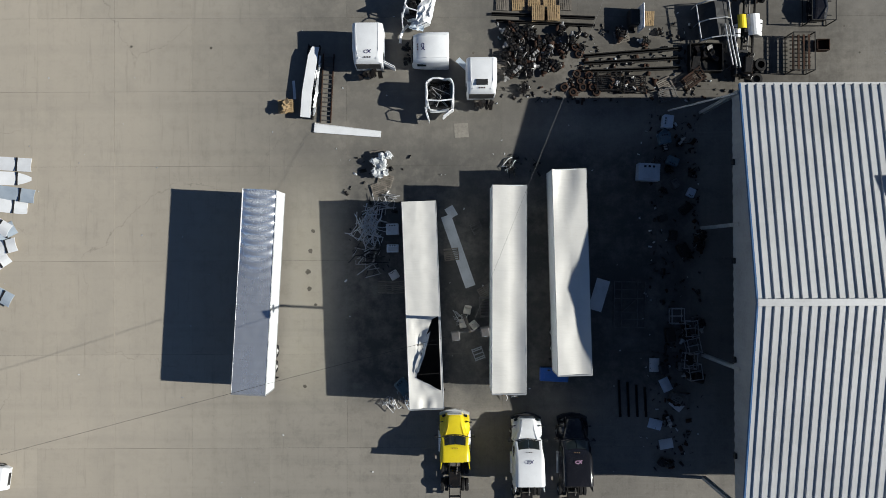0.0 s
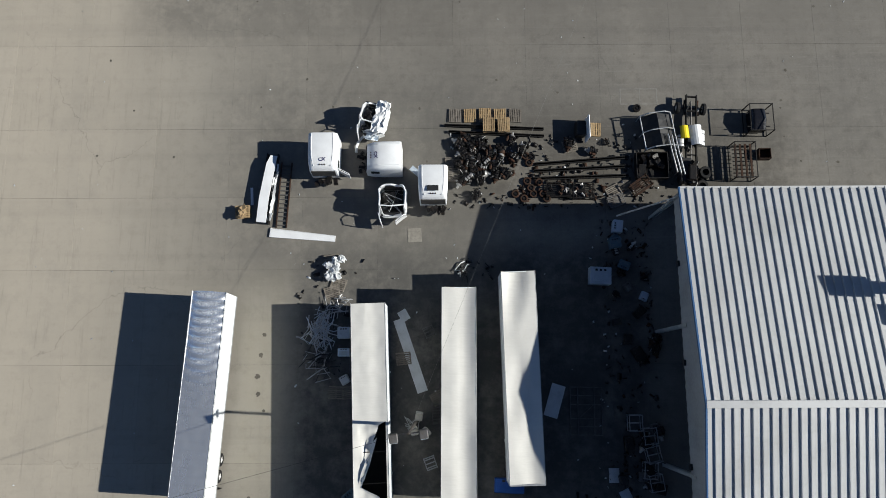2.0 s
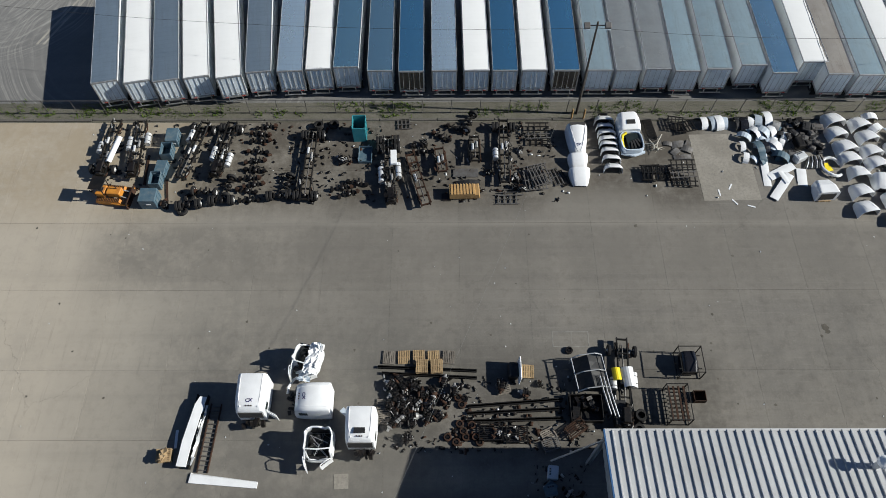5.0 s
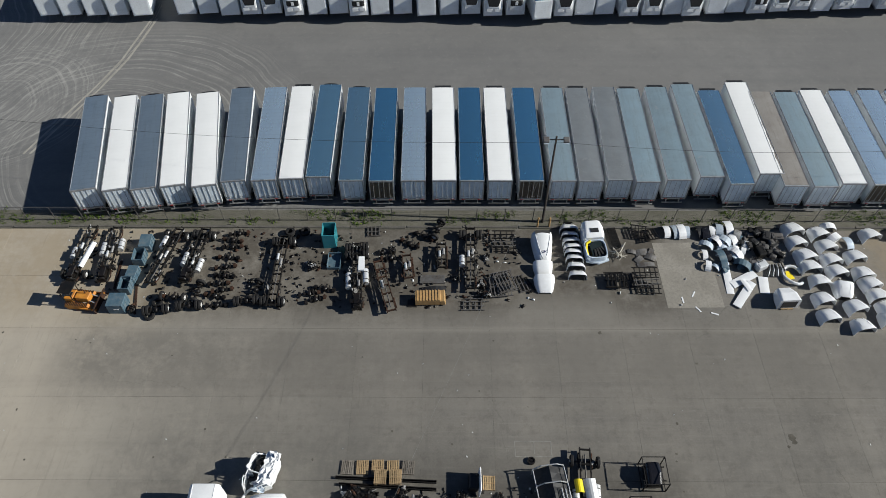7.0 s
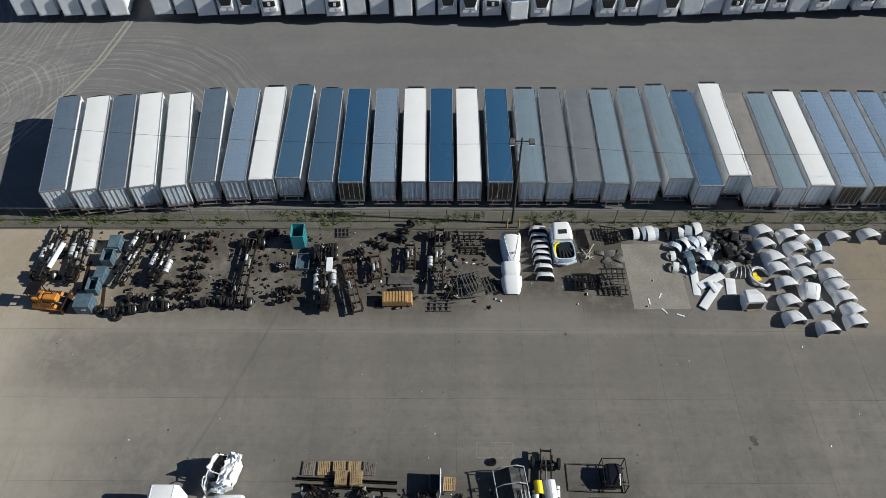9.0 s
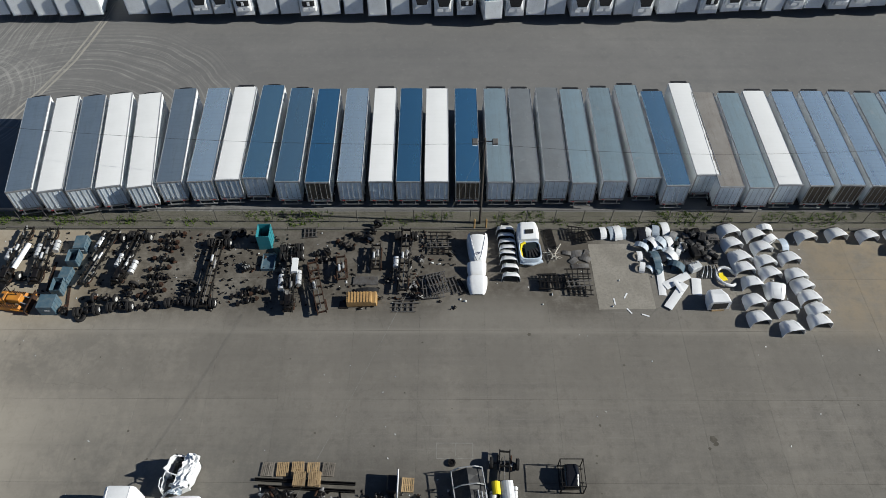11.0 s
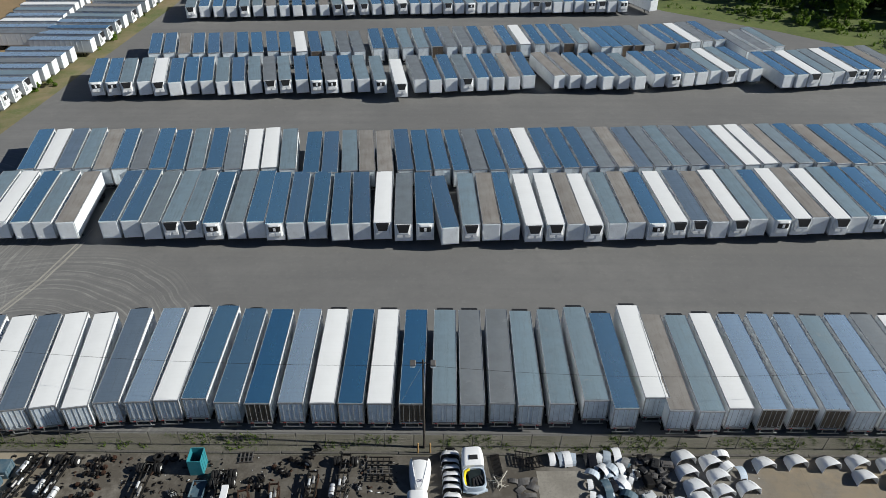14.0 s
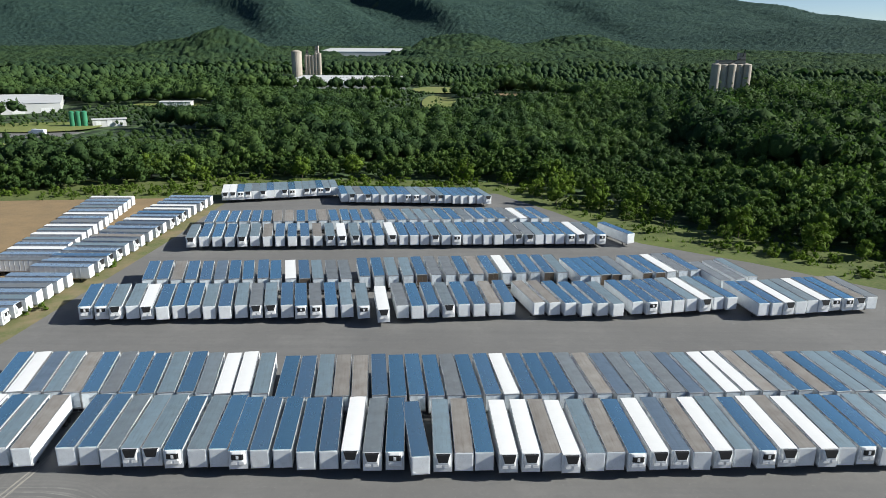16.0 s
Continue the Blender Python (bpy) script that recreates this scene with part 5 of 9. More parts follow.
M["wire_black"] = painted("black_cable", (0.02, 0.02, 0.02), (0.03, 0.03, 0.03), 0.6)
M["wire_pale"] = painted("bare_cable", (0.2, 0.2, 0.19), (0.15, 0.15, 0.14), 0.5)


def rounded(w, z0, z1, y, top=0.25, n=5):
    """A cross-section: upright sides and a rounded top."""
    pts = [(-w / 2, y, z0)]
    for k in range(n + 1):
        a = math.pi - (math.pi / 2) * k / n
        pts.append((-w / 2 + top + top * math.cos(a), y, z1 - top + top * math.sin(a)))
    for k in range(n + 1):
        a = math.pi / 2 - (math.pi / 2) * k / n
        pts.append((w / 2 - top + top * math.cos(a), y, z1 - top + top * math.sin(a)))
    pts.append((w / 2, y, z0))
    return pts


def emblem(parent, y, z, s=1.0, flip=1, mat_="navy", slope=0.0):
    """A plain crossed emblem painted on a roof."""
    bm = nb()
    for k in range(10):
        a, b = 0.7 + k * 0.5, 0.7 + (k + 1) * 0.5
        beam(bm, (-0.12 * s + 0.2 * s * math.cos(a), y + flip * 0.14 * s * math.sin(a), z), (-0.12 * s + 0.2 * s * math.cos(b), y + flip * 0.14 * s * math.sin(b), z), 0.06 * s, 0.01)
    beam(bm, (-0.05 * s, y - 0.16 * s, z + 0.002), (0.36 * s, y + 0.2 * s, z + 0.002), 0.07 * s, 0.01)
    beam(bm, (0.05 * s, y + 0.18 * s, z + 0.004), (0.3 * s, y - 0.12 * s, z + 0.004), 0.06 * s, 0.01)
    for v in bm.verts:
        v.co.z -= slope * (v.co.y - y)
    part("emblem", bm, mat_, parent)


def chassis_parts(t, y0, y1, gap=0.86, z=0.95, cross=6, mat_="black_steel"):
    for sx in (-1, 1):
        bm = nb()
        box(bm, (sx * gap / 2, (y0 + y1) / 2, z), (0.09, y1 - y0, 0.27))
        part("rail", bm, mat_, t)
    for k in range(cross):
        bm = nb()
        y = y0 + 0.15 + (y1 - y0 - 0.3) * k / max(1, cross - 1)
        box(bm, (0, y, z), (gap - 0.09, 0.1, 0.2))
        part("crossmember", bm, mat_, t)


def axle_parts(t, y, dual=True, track=2.05, r=0.5):
    bm = nb()
    rod(bm, (-track / 2, y, r), (track / 2, y, r), 0.09)
    if dual:
        bmesh.ops.create_icosphere(bm, subdivisions=1, radius=0.27, matrix=Matrix.Translation((0, y, r)))
    part("axle", bm, "greasy", t)
    for sx in (-1, 1):
        wheel_pair(t, sx * (track / 2 + 0.1), y, r, dual, sx)


def tractor(paint, label, sleeper, m):
    """A road tractor with a bonnet; +y is its front."""
    t = thing("truck", label, "truck", "parked road tractors", m)
    back = -3.3 - sleeper
    cab0 = -1.25 - sleeper                       # rear wall of the cab
    chassis_parts(t, back - 1.4, 1.3, cross=6)
    axle_parts(t, 0.55, False, 2.0)
    for y in (back + 0.9, back - 0.45):
        axle_parts(t, y, True, 1.75)
    for sx in (-1, 1):
        bm = nb()
        rod(bm, (sx * 0.98, cab0 + 0.25, 0.75), (sx * 0.98, cab0 + 1.9, 0.75), 0.32, 16)
        part("fuel_tank", bm, "chrome", t)
    # bonnet
    bm = nb()
    loft(bm, [rounded(1.1, 0.75, 1.62, 1.82, 0.3), rounded(1.45, 0.7, 1.86, 1.6, 0.38), rounded(1.62, 0.8, 2.02, 0.9, 0.36), rounded(1.85, 0.9, 2.14, 0.4, 0.3), rounded(2.12, 1.0, 2.22, 0.2, 0.22)])
    h = part("bonnet", bm, paint, t, smooth=True)
    for sx in (-1, 1):
        bm = nb()
        pipe(bm, [(sx * 0.42, 1.68, 1.78), (sx * 0.52, 0.95, 2.03), (sx * 0.72, 0.3, 2.21)], 0.02, 5)
        part("crease", bm, paint, h)
        bm = nb()
        rod(bm, (sx * 0.9, 1.25, 1.5), (sx * 1.22, 1.2, 1.66), 0.03, 6)
        box(bm, (sx * 1.24, 1.2, 1.7), (0.22, 0.12, 0.2), bevel=0.03)
        part("hood_mirror", bm, "unit_black", h)
    for sx in (-1, 1):
        bm = nb()
        loft(bm, [[(sx * 1.19, 0.75 + 0.80 * math.cos(a), 0.45 + 0.85 * math.sin(a)), (sx * 1.1, 0.75 + 0.88 * math.cos(a), 0.55 + 1.0 * math.sin(a)), (sx * 0.68, 0.75 + 0.95 * math.cos(a), 0.6 + 1.22 * math.sin(a))] for a in [k * math.pi / 10 for k in range(11)]], closed=False)
        part("wing", bm, paint, t, smooth=True)
    bm = nb()
    box(bm, (0, 1.8, 1.25), (1.15, 0.06, 0.8), bevel=0.02)
    part("grille", bm, "chrome" if paint != "black_paint" else "unit_black", h)
    bm = nb()
    loft(bm, [[(x, 1.75 - 0.12 * abs(x) ** 2, z) for x in (-1.2, -0.7, 0, 0.7, 1.2)] + [(x, 2.05 - 0.22 * abs(x) ** 2, z) for x in (1.2, 0.7, 0, -0.7, -1.2)] for z in (0.45, 0.8)])
    part("bumper", bm, "chrome" if paint == "yellow_paint" else "unit_black", t)
    for sx in (-1, 1):
        bm = nb()
        box(bm, (sx * 0.86, 1.62, 1.15), (0.3, 0.16, 0.28), (0, 0, -sx * 25), bevel=0.04)
        part("headlamp", bm, "glass", t)
    # cab
    bm = nb()
    top = 2.85
    crest = top + (0.85 if sleeper > 1 else 0.3)
    loft(bm, [rounded(2.2, 0.95, 2.2, 0.24, 0.12), rounded(2.12, 0.95, top - 0.05, -0.32, 0.2), rounded(2.2, 0.95, top + 0.1, -0.5, 0.25), rounded(2.3, 0.95, (top + crest) / 2 + 0.12, -0.95, 0.35),
              rounded(2.35, 0.95, crest, cab0 + 0.55 if sleeper > 1 else cab0 + 0.2, 0.38), rounded(2.35, 0.95, crest + 0.02, cab0 + 0.06, 0.36), rounded(2.3, 0.97, crest - 0.04, cab0, 0.34)])
    cab_ = part("cab", bm, paint, t, smooth=True)
    bm = nb()
    # a bowed two-pane windscreen
    for sx in (-1, 1):
        loft(bm, [[(sx * x, 0.31 - 0.16 * abs(x) ** 2, 2.25), (sx * x * 0.9, -0.24 - 0.12 * abs(x) ** 2, top - 0.03)] for x in (0.02, 0.35, 0.7, 0.98)], closed=False)
    part("windscreen", bm, "glass", cab_)
    bm = nb()
    pipe(bm, [(-1.0, 0.2, 2.22), (-0.5, 0.33, 2.22), (0, 0.36, 2.22), (0.5, 0.33, 2.22), (1.0, 0.2, 2.22)], 0.035, 5)
    for sx in (-1, 1):
        beam(bm, (sx * 0.15, 0.36, 2.26), (sx * 0.75, 0.12, 2.44), 0.02, 0.02)
    part("cowl", bm, "unit_black", cab_)
    for sx in (-1, 1):
        bm = nb()
        box(bm, (sx * 1.135, -0.6, 2.25), (0.03, 0.8, 0.6), bevel=0.01)
        part("side_window", bm, "glass", cab_)
        bm = nb()
        rod(bm, (sx * 1.08, 0.1, 2.1), (sx * 1.5, 0.2, 2.1), 0.03, 6)
        box(bm, (sx * 1.5, 0.2, 2.0), (0.16, 0.1, 0.55), bevel=0.02)
        part("mirror", bm, "unit_black", cab_)
        bm = nb()
        box(bm, (sx * 1.08, cab0 - 0.2, 2.2), (0.06, 0.5, 2.3), (0, 0, sx * 8))
        part("side_extender", bm, paint, cab_)
    for k in range(3):
        bm = nb()
        box(bm, (-0.18 + 0.18 * k, -0.5, top + 0.12), (0.06, 0.08, 0.04))
        part("marker_lamp", bm, "rust" if paint == "white_paint" else "tan_paint", cab_)
    if sleeper > 1:
        emblem(cab_, -1.1, (top + crest) / 2 + 0.26, 0.75, 1, "pink" if paint == "black_paint" else "navy", 0.26)
    bm = nb()
    box(bm, (0, back + 0.25, 1.18), (0.9, 1.1, 0.12), bevel=0.03)
    box(bm, (0, back - 0.2, 1.2), (0.5, 0.5, 0.1))
    part("fifth_wheel", bm, "greasy", t)
    bm = nb()
    box(bm, (0, cab0 - 0.55, 1.2), (0.8, 0.5, 0.06))
    rod(bm, (0.2, cab0 - 0.1, 1.2), (0.15, back + 0.6, 1.35), 0.03, 6)
    part("deck_plate", bm, "steel_frame", t)
    return t


tractor("yellow_paint", "yellow day-cab road tractor with chromed bumper", 0.3, at(0.93, -14.4))
tractor("white_paint", "white sleeper-cab road tractor with dark emblem on roof", 1.7, at(6.65, -14.75))
tractor("black_paint", "gloss black sleeper-cab road tractor with pale emblem", 1.7, at(10.35, -14.75))


def sleeper_cab(label, m, length=2.9, h=3.0, lean=0.0, emblem_=True, vent=False, open_door=0, bright="white_paint"):
    """A cut-off white truck cab standing on the ground; +y is its rear."""
    t = thing("truck_cab", label, "truck cab", "scrapped truck cabs", m)
    bm = nb()
    loft(bm, [rounded(2.15, 0.5, 1.45, -length / 2 - 0.02, 0.12), rounded(2.22, 0.45, h - 0.55, -length / 2 + 0.12, 0.34), rounded(2.3, 0.42, h - 0.18, -length / 2 + 0.5, 0.42),
              rounded(2.4, 0.4, h - 0.02, -length / 2 + 1.2, 0.45), rounded(2.4, 0.4, h, length / 2 - 0.15, 0.4), rounded(2.34, 0.42, h - 0.1, length / 2, 0.35)])
    b = part("cab_body", bm, bright, t, smooth=True)
    # solid near-black panel: the cab's inner shade as a colour
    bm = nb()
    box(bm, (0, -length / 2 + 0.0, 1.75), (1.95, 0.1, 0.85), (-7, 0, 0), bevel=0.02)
    part("windscreen_opening", bm, "inside_shade_and_trim", b)
    for sx in (-1, 1):
        bm = nb()
        box(bm, (sx * 1.175, -length / 2 + 0.75, 1.7), (0.04, 0.7, 0.55), bevel=0.01)
        part("side_window", bm, "glass", b)
    if vent:
        bm = nb()
        box(bm, (0, -0.55, h + 0.01), (0.9, 0.45, 0.05), bevel=0.02)
        part("roof_hatch", bm, "unit_black", b)
    if emblem_:
        emblem(b, -length / 2 + 0.85, h - 0.085, 0.8, 1, "navy", -0.22)
    for sx in (-1, 1):
        bm = nb()
        pipe(bm, [(sx * 0.7, -length / 2 + 0.35, h - 0.26), (sx * 0.86, -length / 2 + 1.1, h - 0.03), (sx * 0.88, length / 2 - 0.1, h - 0.005)], 0.03, 5)
        part("roof_crease", bm, bright, b)
    for k in range(3):
        bm = nb()
        box(bm, (-0.2 + 0.2 * k, -length / 2 + 0.45, h - 0.19), (0.09, 0.1, 0.05))
        part("marker_lamp", bm, "rust", b)
    # torn firewall and remains of the frame at the front
    rnd = random.Random(int(length * 100))
    for k in range(9):
        bm = nb()
        x = rnd.uniform(-1, 1)
        box(bm, (x, -length / 2 - rnd.uniform(0.2, 0.7), rnd.uniform(0.3, 1.0)), (rnd.uniform(0.1, 0.4), rnd.uniform(0.2, 0.7), rnd.uniform(0.15, 0.6)), (rnd.uniform(-20, 20), 0, rnd.uniform(-40, 40)))
        part("frame_remnant", bm, "greasy", t)
    bm = nb()
    for sx in (-1, 1):
        box(bm, (sx * 0.6, 0, 0.2), (0.15, length, 0.4))
    part("floor_frame", bm, "black_steel", t)
    if open_door:
        bm = nb()
        d = Matrix.Translation((open_door * 1.18, -length / 2 + 0.4, 1.2)) @ pose(0, 0, 0, 0, 0, open_door * 62)
        box(bm, d @ Vector((0, -0.5, -0.25)), (0.06, 1.0, 0.9), (0, 0, open_door * 62), bevel=0.01)
        for dy, dz, sy, sz in ((-0.02, 0.45, 0.06, 0.6), (-0.98, 0.45, 0.06, 0.6), (-0.5, 0.75, 1.0, 0.06)):
            box(bm, d @ Vector((0, dy, dz)), (0.05, sy, sz), (0, 0, open_door * 62))
        part("open_door", bm, bright, t)
    return t


sleeper_cab("scrapped white sleeper cab with dark emblem and door ajar", at(-5.75, 16.5, 0), 3.1, 3.0, open_door=1)
sleeper_cab("scrapped white sleeper cab lying turned beside others", at(-0.85, 16.2, -90), 2.9, 2.9, emblem_=True)
sleeper_cab("scrapped white cab with dark roof hatch", at(3.15, 13.95, 0), 2.8, 2.9, emblem_=False, vent=True)


def gutted_cab(label, m, crushed=False):
    """A cab with its roof torn away: one bent skin with a ragged rim, floor, seats, lining and hanging doors."""
    t = thing("truck_cab", label, "truck cab", "scrapped truck cabs", m)
    rn = random.Random(17 + crushed)
    w, l, h = 2.3, 2.5, 2.0 if not crushed else 1.55
    wild = 0.16 if crushed else 0.05

    def ring(scale, z, ragged, side=1.0):
        pts, n_ = [], 36
        for k in range(n_):
            a = 6.2832 * k / n_
            c, q = math.cos(a), math.sin(a)
            x, y = w / 2 * math.copysign(abs(c) ** 0.42, c), l / 2 * math.copysign(abs(q) ** 0.42, q)
            low = 0.0 if y > -0.85 or z < 1.1 else 0.62 * (z - 0.45)
            e = Vector((noise.noise((x * 1.7, y * 1.7, z + 3 * crushed)), noise.noise((x * 1.7, y * 1.7, z + 9)), noise.noise((x * 2.6, y * 2.6, 5.0 + crushed)))) * wild * (0.4 + z)
            pts.append((x * scale + e.x, y * scale + e.y, z - low + e.z * (1.5 + 2 * ragged)))
        return pts

    bm = nb()
    outer = [ring(0.97, 0.42, 0), ring(1.03, 1.05, 0), ring(1.0, 1.45, 0), ring(0.93, h + 0.25, 1)]
    inner = [[(x * 0.94, y * 0.94, z - 0.01) for x, y, z in r] for r in outer]
    loft(bm, outer + inner[::-1], cap=False)
    shell = part("cab_shell", bm, "white_paint", t, smooth=True)
    rim = [p for p in ring(0.9, h + 0.3, 1)]
    for a0, a1, r in ((0, 19, 0.07), (19, 27, 0.045), (27, 36, 0.06)):
        bm = nb()
        pipe(bm, [rim[k % 36] for k in range(a0, a1 + 1)], r, 6)
        part("roof_rim", bm, "white_paint", shell)
    bm = nb()
    pipe(bm, [(-w * 0.43, -0.55, h + 0.3), (0, -0.62, h + 0.36), (w * 0.43, -0.5, h + 0.28)], 0.06, 6)
    for sx in (-1, 1):
        pipe(bm, [(sx * w * 0.46, -l / 2 + 0.1, 1.2), (sx * w * 0.45, -0.95, 1.7), (sx * w * 0.43, -0.55, h + 0.3)], 0.055, 6)
    part("pillar", bm, "white_paint", shell)
    bm = nb()
    box(bm, (0, 0, 0.34), (w - 0.25, l - 0.25, 0.12))
    part("cab_floor", bm, "inside_shade_and_trim", t)
    bm = nb()
    loft(bm, [[(-w * 0.44, l * 0.445, z), (-w * 0.2, l * 0.455, z), (w * 0.2, l * 0.455, z), (w * 0.44, l * 0.43, z)] for z in (0.5, 1.2, h + 0.1)], closed=False)
    part("rear_lining", bm, "inside_shade_and_trim", t)
    bm = nb()
    loft(bm, [[(w * 0.44 - 0.22 * f + 0.03 * math.sin(9 * f), y, 0.7 + (h - 0.55) * (1 - f)) for f in (0, 0.25, 0.5, 0.75, 1.0)] for y in (-0.55, 0.0, 0.5, 0.95)], closed=False)
    part("blue_panel", bm, "bin_blue", t)
    for sx in (-1, 1):
        bm = nb()
        box(bm, (sx * 0.5, 0.1, 0.75), (0.52, 0.55, 0.3), bevel=0.06)
        box(bm, (sx * 0.5, 0.4, 1.1), (0.52, 0.2, 0.7), (-10, 0, 0), bevel=0.06)
        part("seat", bm, "inside_shade_and_trim", t)
    bm = nb()
    box(bm, (0, -l / 2 + 0.3, 0.85), (w - 0.4, 0.35, 0.5), (8, 0, 0), bevel=0.08)
    part("dash_panel", bm, "unit_black", t)
    for k in range(16):
        # wiring, trim and torn lining left inside
        bm = nb()
        if k % 2:
            p = [(rn.uniform(-0.9, 0.9), rn.uniform(-1.0, 1.0), rn.uniform(0.5, h)) for _ in range(4)]
            pipe(bm, p, rn.uniform(0.015, 0.04), 5)
            part("wiring", bm, "wire_black" if k % 4 == 1 else "galv", t)
        else:
            box(bm, (rn.uniform(-0.75, 0.75), rn.uniform(-0.9, 0.9), rn.uniform(0.5, h * 0.75)), (rn.uniform(0.2, 0.6), rn.uniform(0.2, 0.5), rn.uniform(0.04, 0.2)), (rn.uniform(-40, 40), rn.uniform(-40, 40), rn.uniform(0, 90)), bevel=0.02)
            part("trim_piece", bm, "inside_shade_and_trim" if k % 4 else "unit_black", t)
    for sx in (-1, 1):
        # each hanging door: a panel and a window hoop
        a = sx * (18 if sx < 0 else 52)
        d = Matrix.Translation((sx * w / 2, -l / 2 + 0.2, 0)) @ pose(0, 0, 0, 4 * sx, 0, -a)
        bm = nb()
        loft(bm, [[d @ Vector((dx + 0.03 * math.sin(y * 2.5), y, z)) for dx, z in ((-0.035, 0.5), (-0.035, 1.25), (0.035, 1.25), (0.035, 0.5))] for y in (0, -0.4, -0.8, -1.1)])
        pipe(bm, [d @ Vector(q) for q in ((0, 0, 1.2), (0, -0.12, 1.75), (0, -0.4, 1.95), (0, -0.95, 1.9), (0, -1.08, 1.2))], 0.045, 6)
        part("open_door", bm, "white_paint", t)
    if crushed:
        bm = nb()
        rings = []
        for k in range(10):
            y = -1.35 + 0.3 * k
            rings.append([(x + rn.gauss(0, 0.06), y + rn.gauss(0, 0.05), 1.95 + rn.gauss(0, 0.13) - 0.3 * abs(x - 0.6)) for x in (0.0, 0.2, 0.4, 0.6, 0.8, 1.0, 1.2)])
        loft(bm, rings, closed=False)
        part("crumpled_roof", bm, "white_paint", t)
        bm = nb()
        rings = [[(x + rn.gauss(0, 0.04), y, 1.1 + rn.gauss(0, 0.1)) for x in (-0.4, -0.1, 0.2, 0.5, 0.8)] for y in (-1.9, -1.7, -1.5, -1.25)]
        loft(bm, rings, closed=False)
        part("shattered_windscreen", bm, "fairing", t)
    return t


gutted_cab("gutted white cab shell without roof, doors hanging open", at(-0.15, 12.7, 0))
gutted_cab("crushed white cab wreck with torn roof", at(-1.75, 19.9, -14), True)


# ---- the four trailers in the yard ----
M["roof_dented"] = roof_metal("cream_white_roof", (0.70, 0.685, 0.645), (0.63, 0.617, 0.58), 0.36, 0.0, 0.5, 0.16, (0.45, 0.40, 0.32), spread=0.04)
M["roof_mirror"] = roof_metal("bright_aluminium_roof", (0.94, 0.965, 1.0), (0.87, 0.90, 0.95), 0.17, 0.8, 0.06, 0.05, spread=0.02)


def yard_trailer(label, m, length, roof, dent_seed, torn=False, sag=0.1, reach=0.0):
    t = thing("semi_trailer", label, "trailer", "trailers in the yard", m)
    h = TRAILER_H
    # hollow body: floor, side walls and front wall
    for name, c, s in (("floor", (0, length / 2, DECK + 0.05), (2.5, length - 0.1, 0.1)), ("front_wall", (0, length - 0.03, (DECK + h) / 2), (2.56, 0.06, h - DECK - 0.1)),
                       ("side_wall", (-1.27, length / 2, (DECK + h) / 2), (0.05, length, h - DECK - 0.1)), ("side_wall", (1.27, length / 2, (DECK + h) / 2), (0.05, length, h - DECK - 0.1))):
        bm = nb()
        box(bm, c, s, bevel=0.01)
        part(name, bm, "inside_shade_and_trim" if name == "floor" else "side_white", t)
    rnd = random.Random(dent_seed)
    off = rnd.uniform(0, 50)
    n, w = (140, 33) if torn else (260, 17) if reach else (64, 9)

    def top(i, k):
        x, y = -1.27 + 2.54 * i / (w - 1), length * k / n
        z = h + 0.01 - sag * math.sin(math.pi * i / (w - 1)) * max(0.0, 0.35 + noise.noise((y * 0.22 + off, x * 0.6, 1.0))) + 0.02 * noise.noise((y * 1.3, x * 1.5, off))
        if reach:
            z += (0.38 * abs(math.sin(y * 4.3 - 0.6 * x * x + 0.6 * math.sin(y * 0.9))) * math.sin(math.pi * i / (w - 1)) ** 0.8 - 0.05) * (0.05 + 0.95 / (1 + math.exp(-(y - length + reach) * 1.3)))
        return x, y, z

    def tear(f):
        """Where the sheet ends at this share of the length: the hole is a slanting strip torn out along one side."""
        if not torn:
            return 1.0
        edge = 0.18 + 1.6 * (f - 0.12) if f < 0.30 else 0.47 + 2.2 * (f - 0.30)
        edge = max(edge, 0.9 - (f - 0.09) / 0.09)
        if f > 0.43:
            edge += (f - 0.43) * 14
        return min(0.95, edge + 0.035 * noise.noise((f * 40, 3.0, 0.0)) + 0.015 * noise.noise((f * 130, 7.0, 0.0)))

    bm = nb()
    sheets = [[[0.0, 0.95] if torn else [0.0, 1.0], w]] + ([[[0.95, 1.0], 3]] if torn else [])
    for (lo, hi), cols in sheets:
        grid = []
        for k in range(n + 1):
            end = min(hi, tear(k / n)) if lo == 0.0 else hi
            line = []
            for i in range(cols):
                x, y, z = top((lo + (end - lo) * i / (cols - 1)) * (w - 1), k)
                if torn and y < length * 0.44:
                    z -= 0.22 * max(0.0, noise.noise((x * 1.4, y * 0.8, off)) + 0.3) * math.sin(math.pi * (x / 2.54 + 0.5))
                    if lo == 0.0 and end < 0.94:
                        z += 0.22 * (i / (cols - 1)) ** 6 * (0.6 + noise.noise((y * 2.0, 1.0, off)))
                line.append(bm.verts.new((x, y, z)))
            grid.append(line)
        for a, b in zip(grid, grid[1:]):
            for i in range(cols - 1):
                bm.faces.new((a[i], a[i + 1], b[i + 1], b[i]))
    part("roof", bm, roof, t, smooth=True)
    for sx in (-1, 1):
        bm = nb()
        box(bm, (sx * 1.29, length / 2, h - 0.05), (0.05, length + 0.04, 0.14), bevel=0.01)
        box(bm, (sx * 1.29, length / 2, DECK + 0.02), (0.05, length, 0.2))
        part("side_rail", bm, "galv", t)
    if torn:
        for k in range(2):
            bm = nb()
            box(bm, (0.2, 2.6 + 2.2 * k, h - 0.12), (2.0, 0.05, 0.06), (0, rnd.uniform(-4, 4), rnd.uniform(-6, 6)))
            part("roof_bow", bm, "black_steel", t)
        bm = nb()
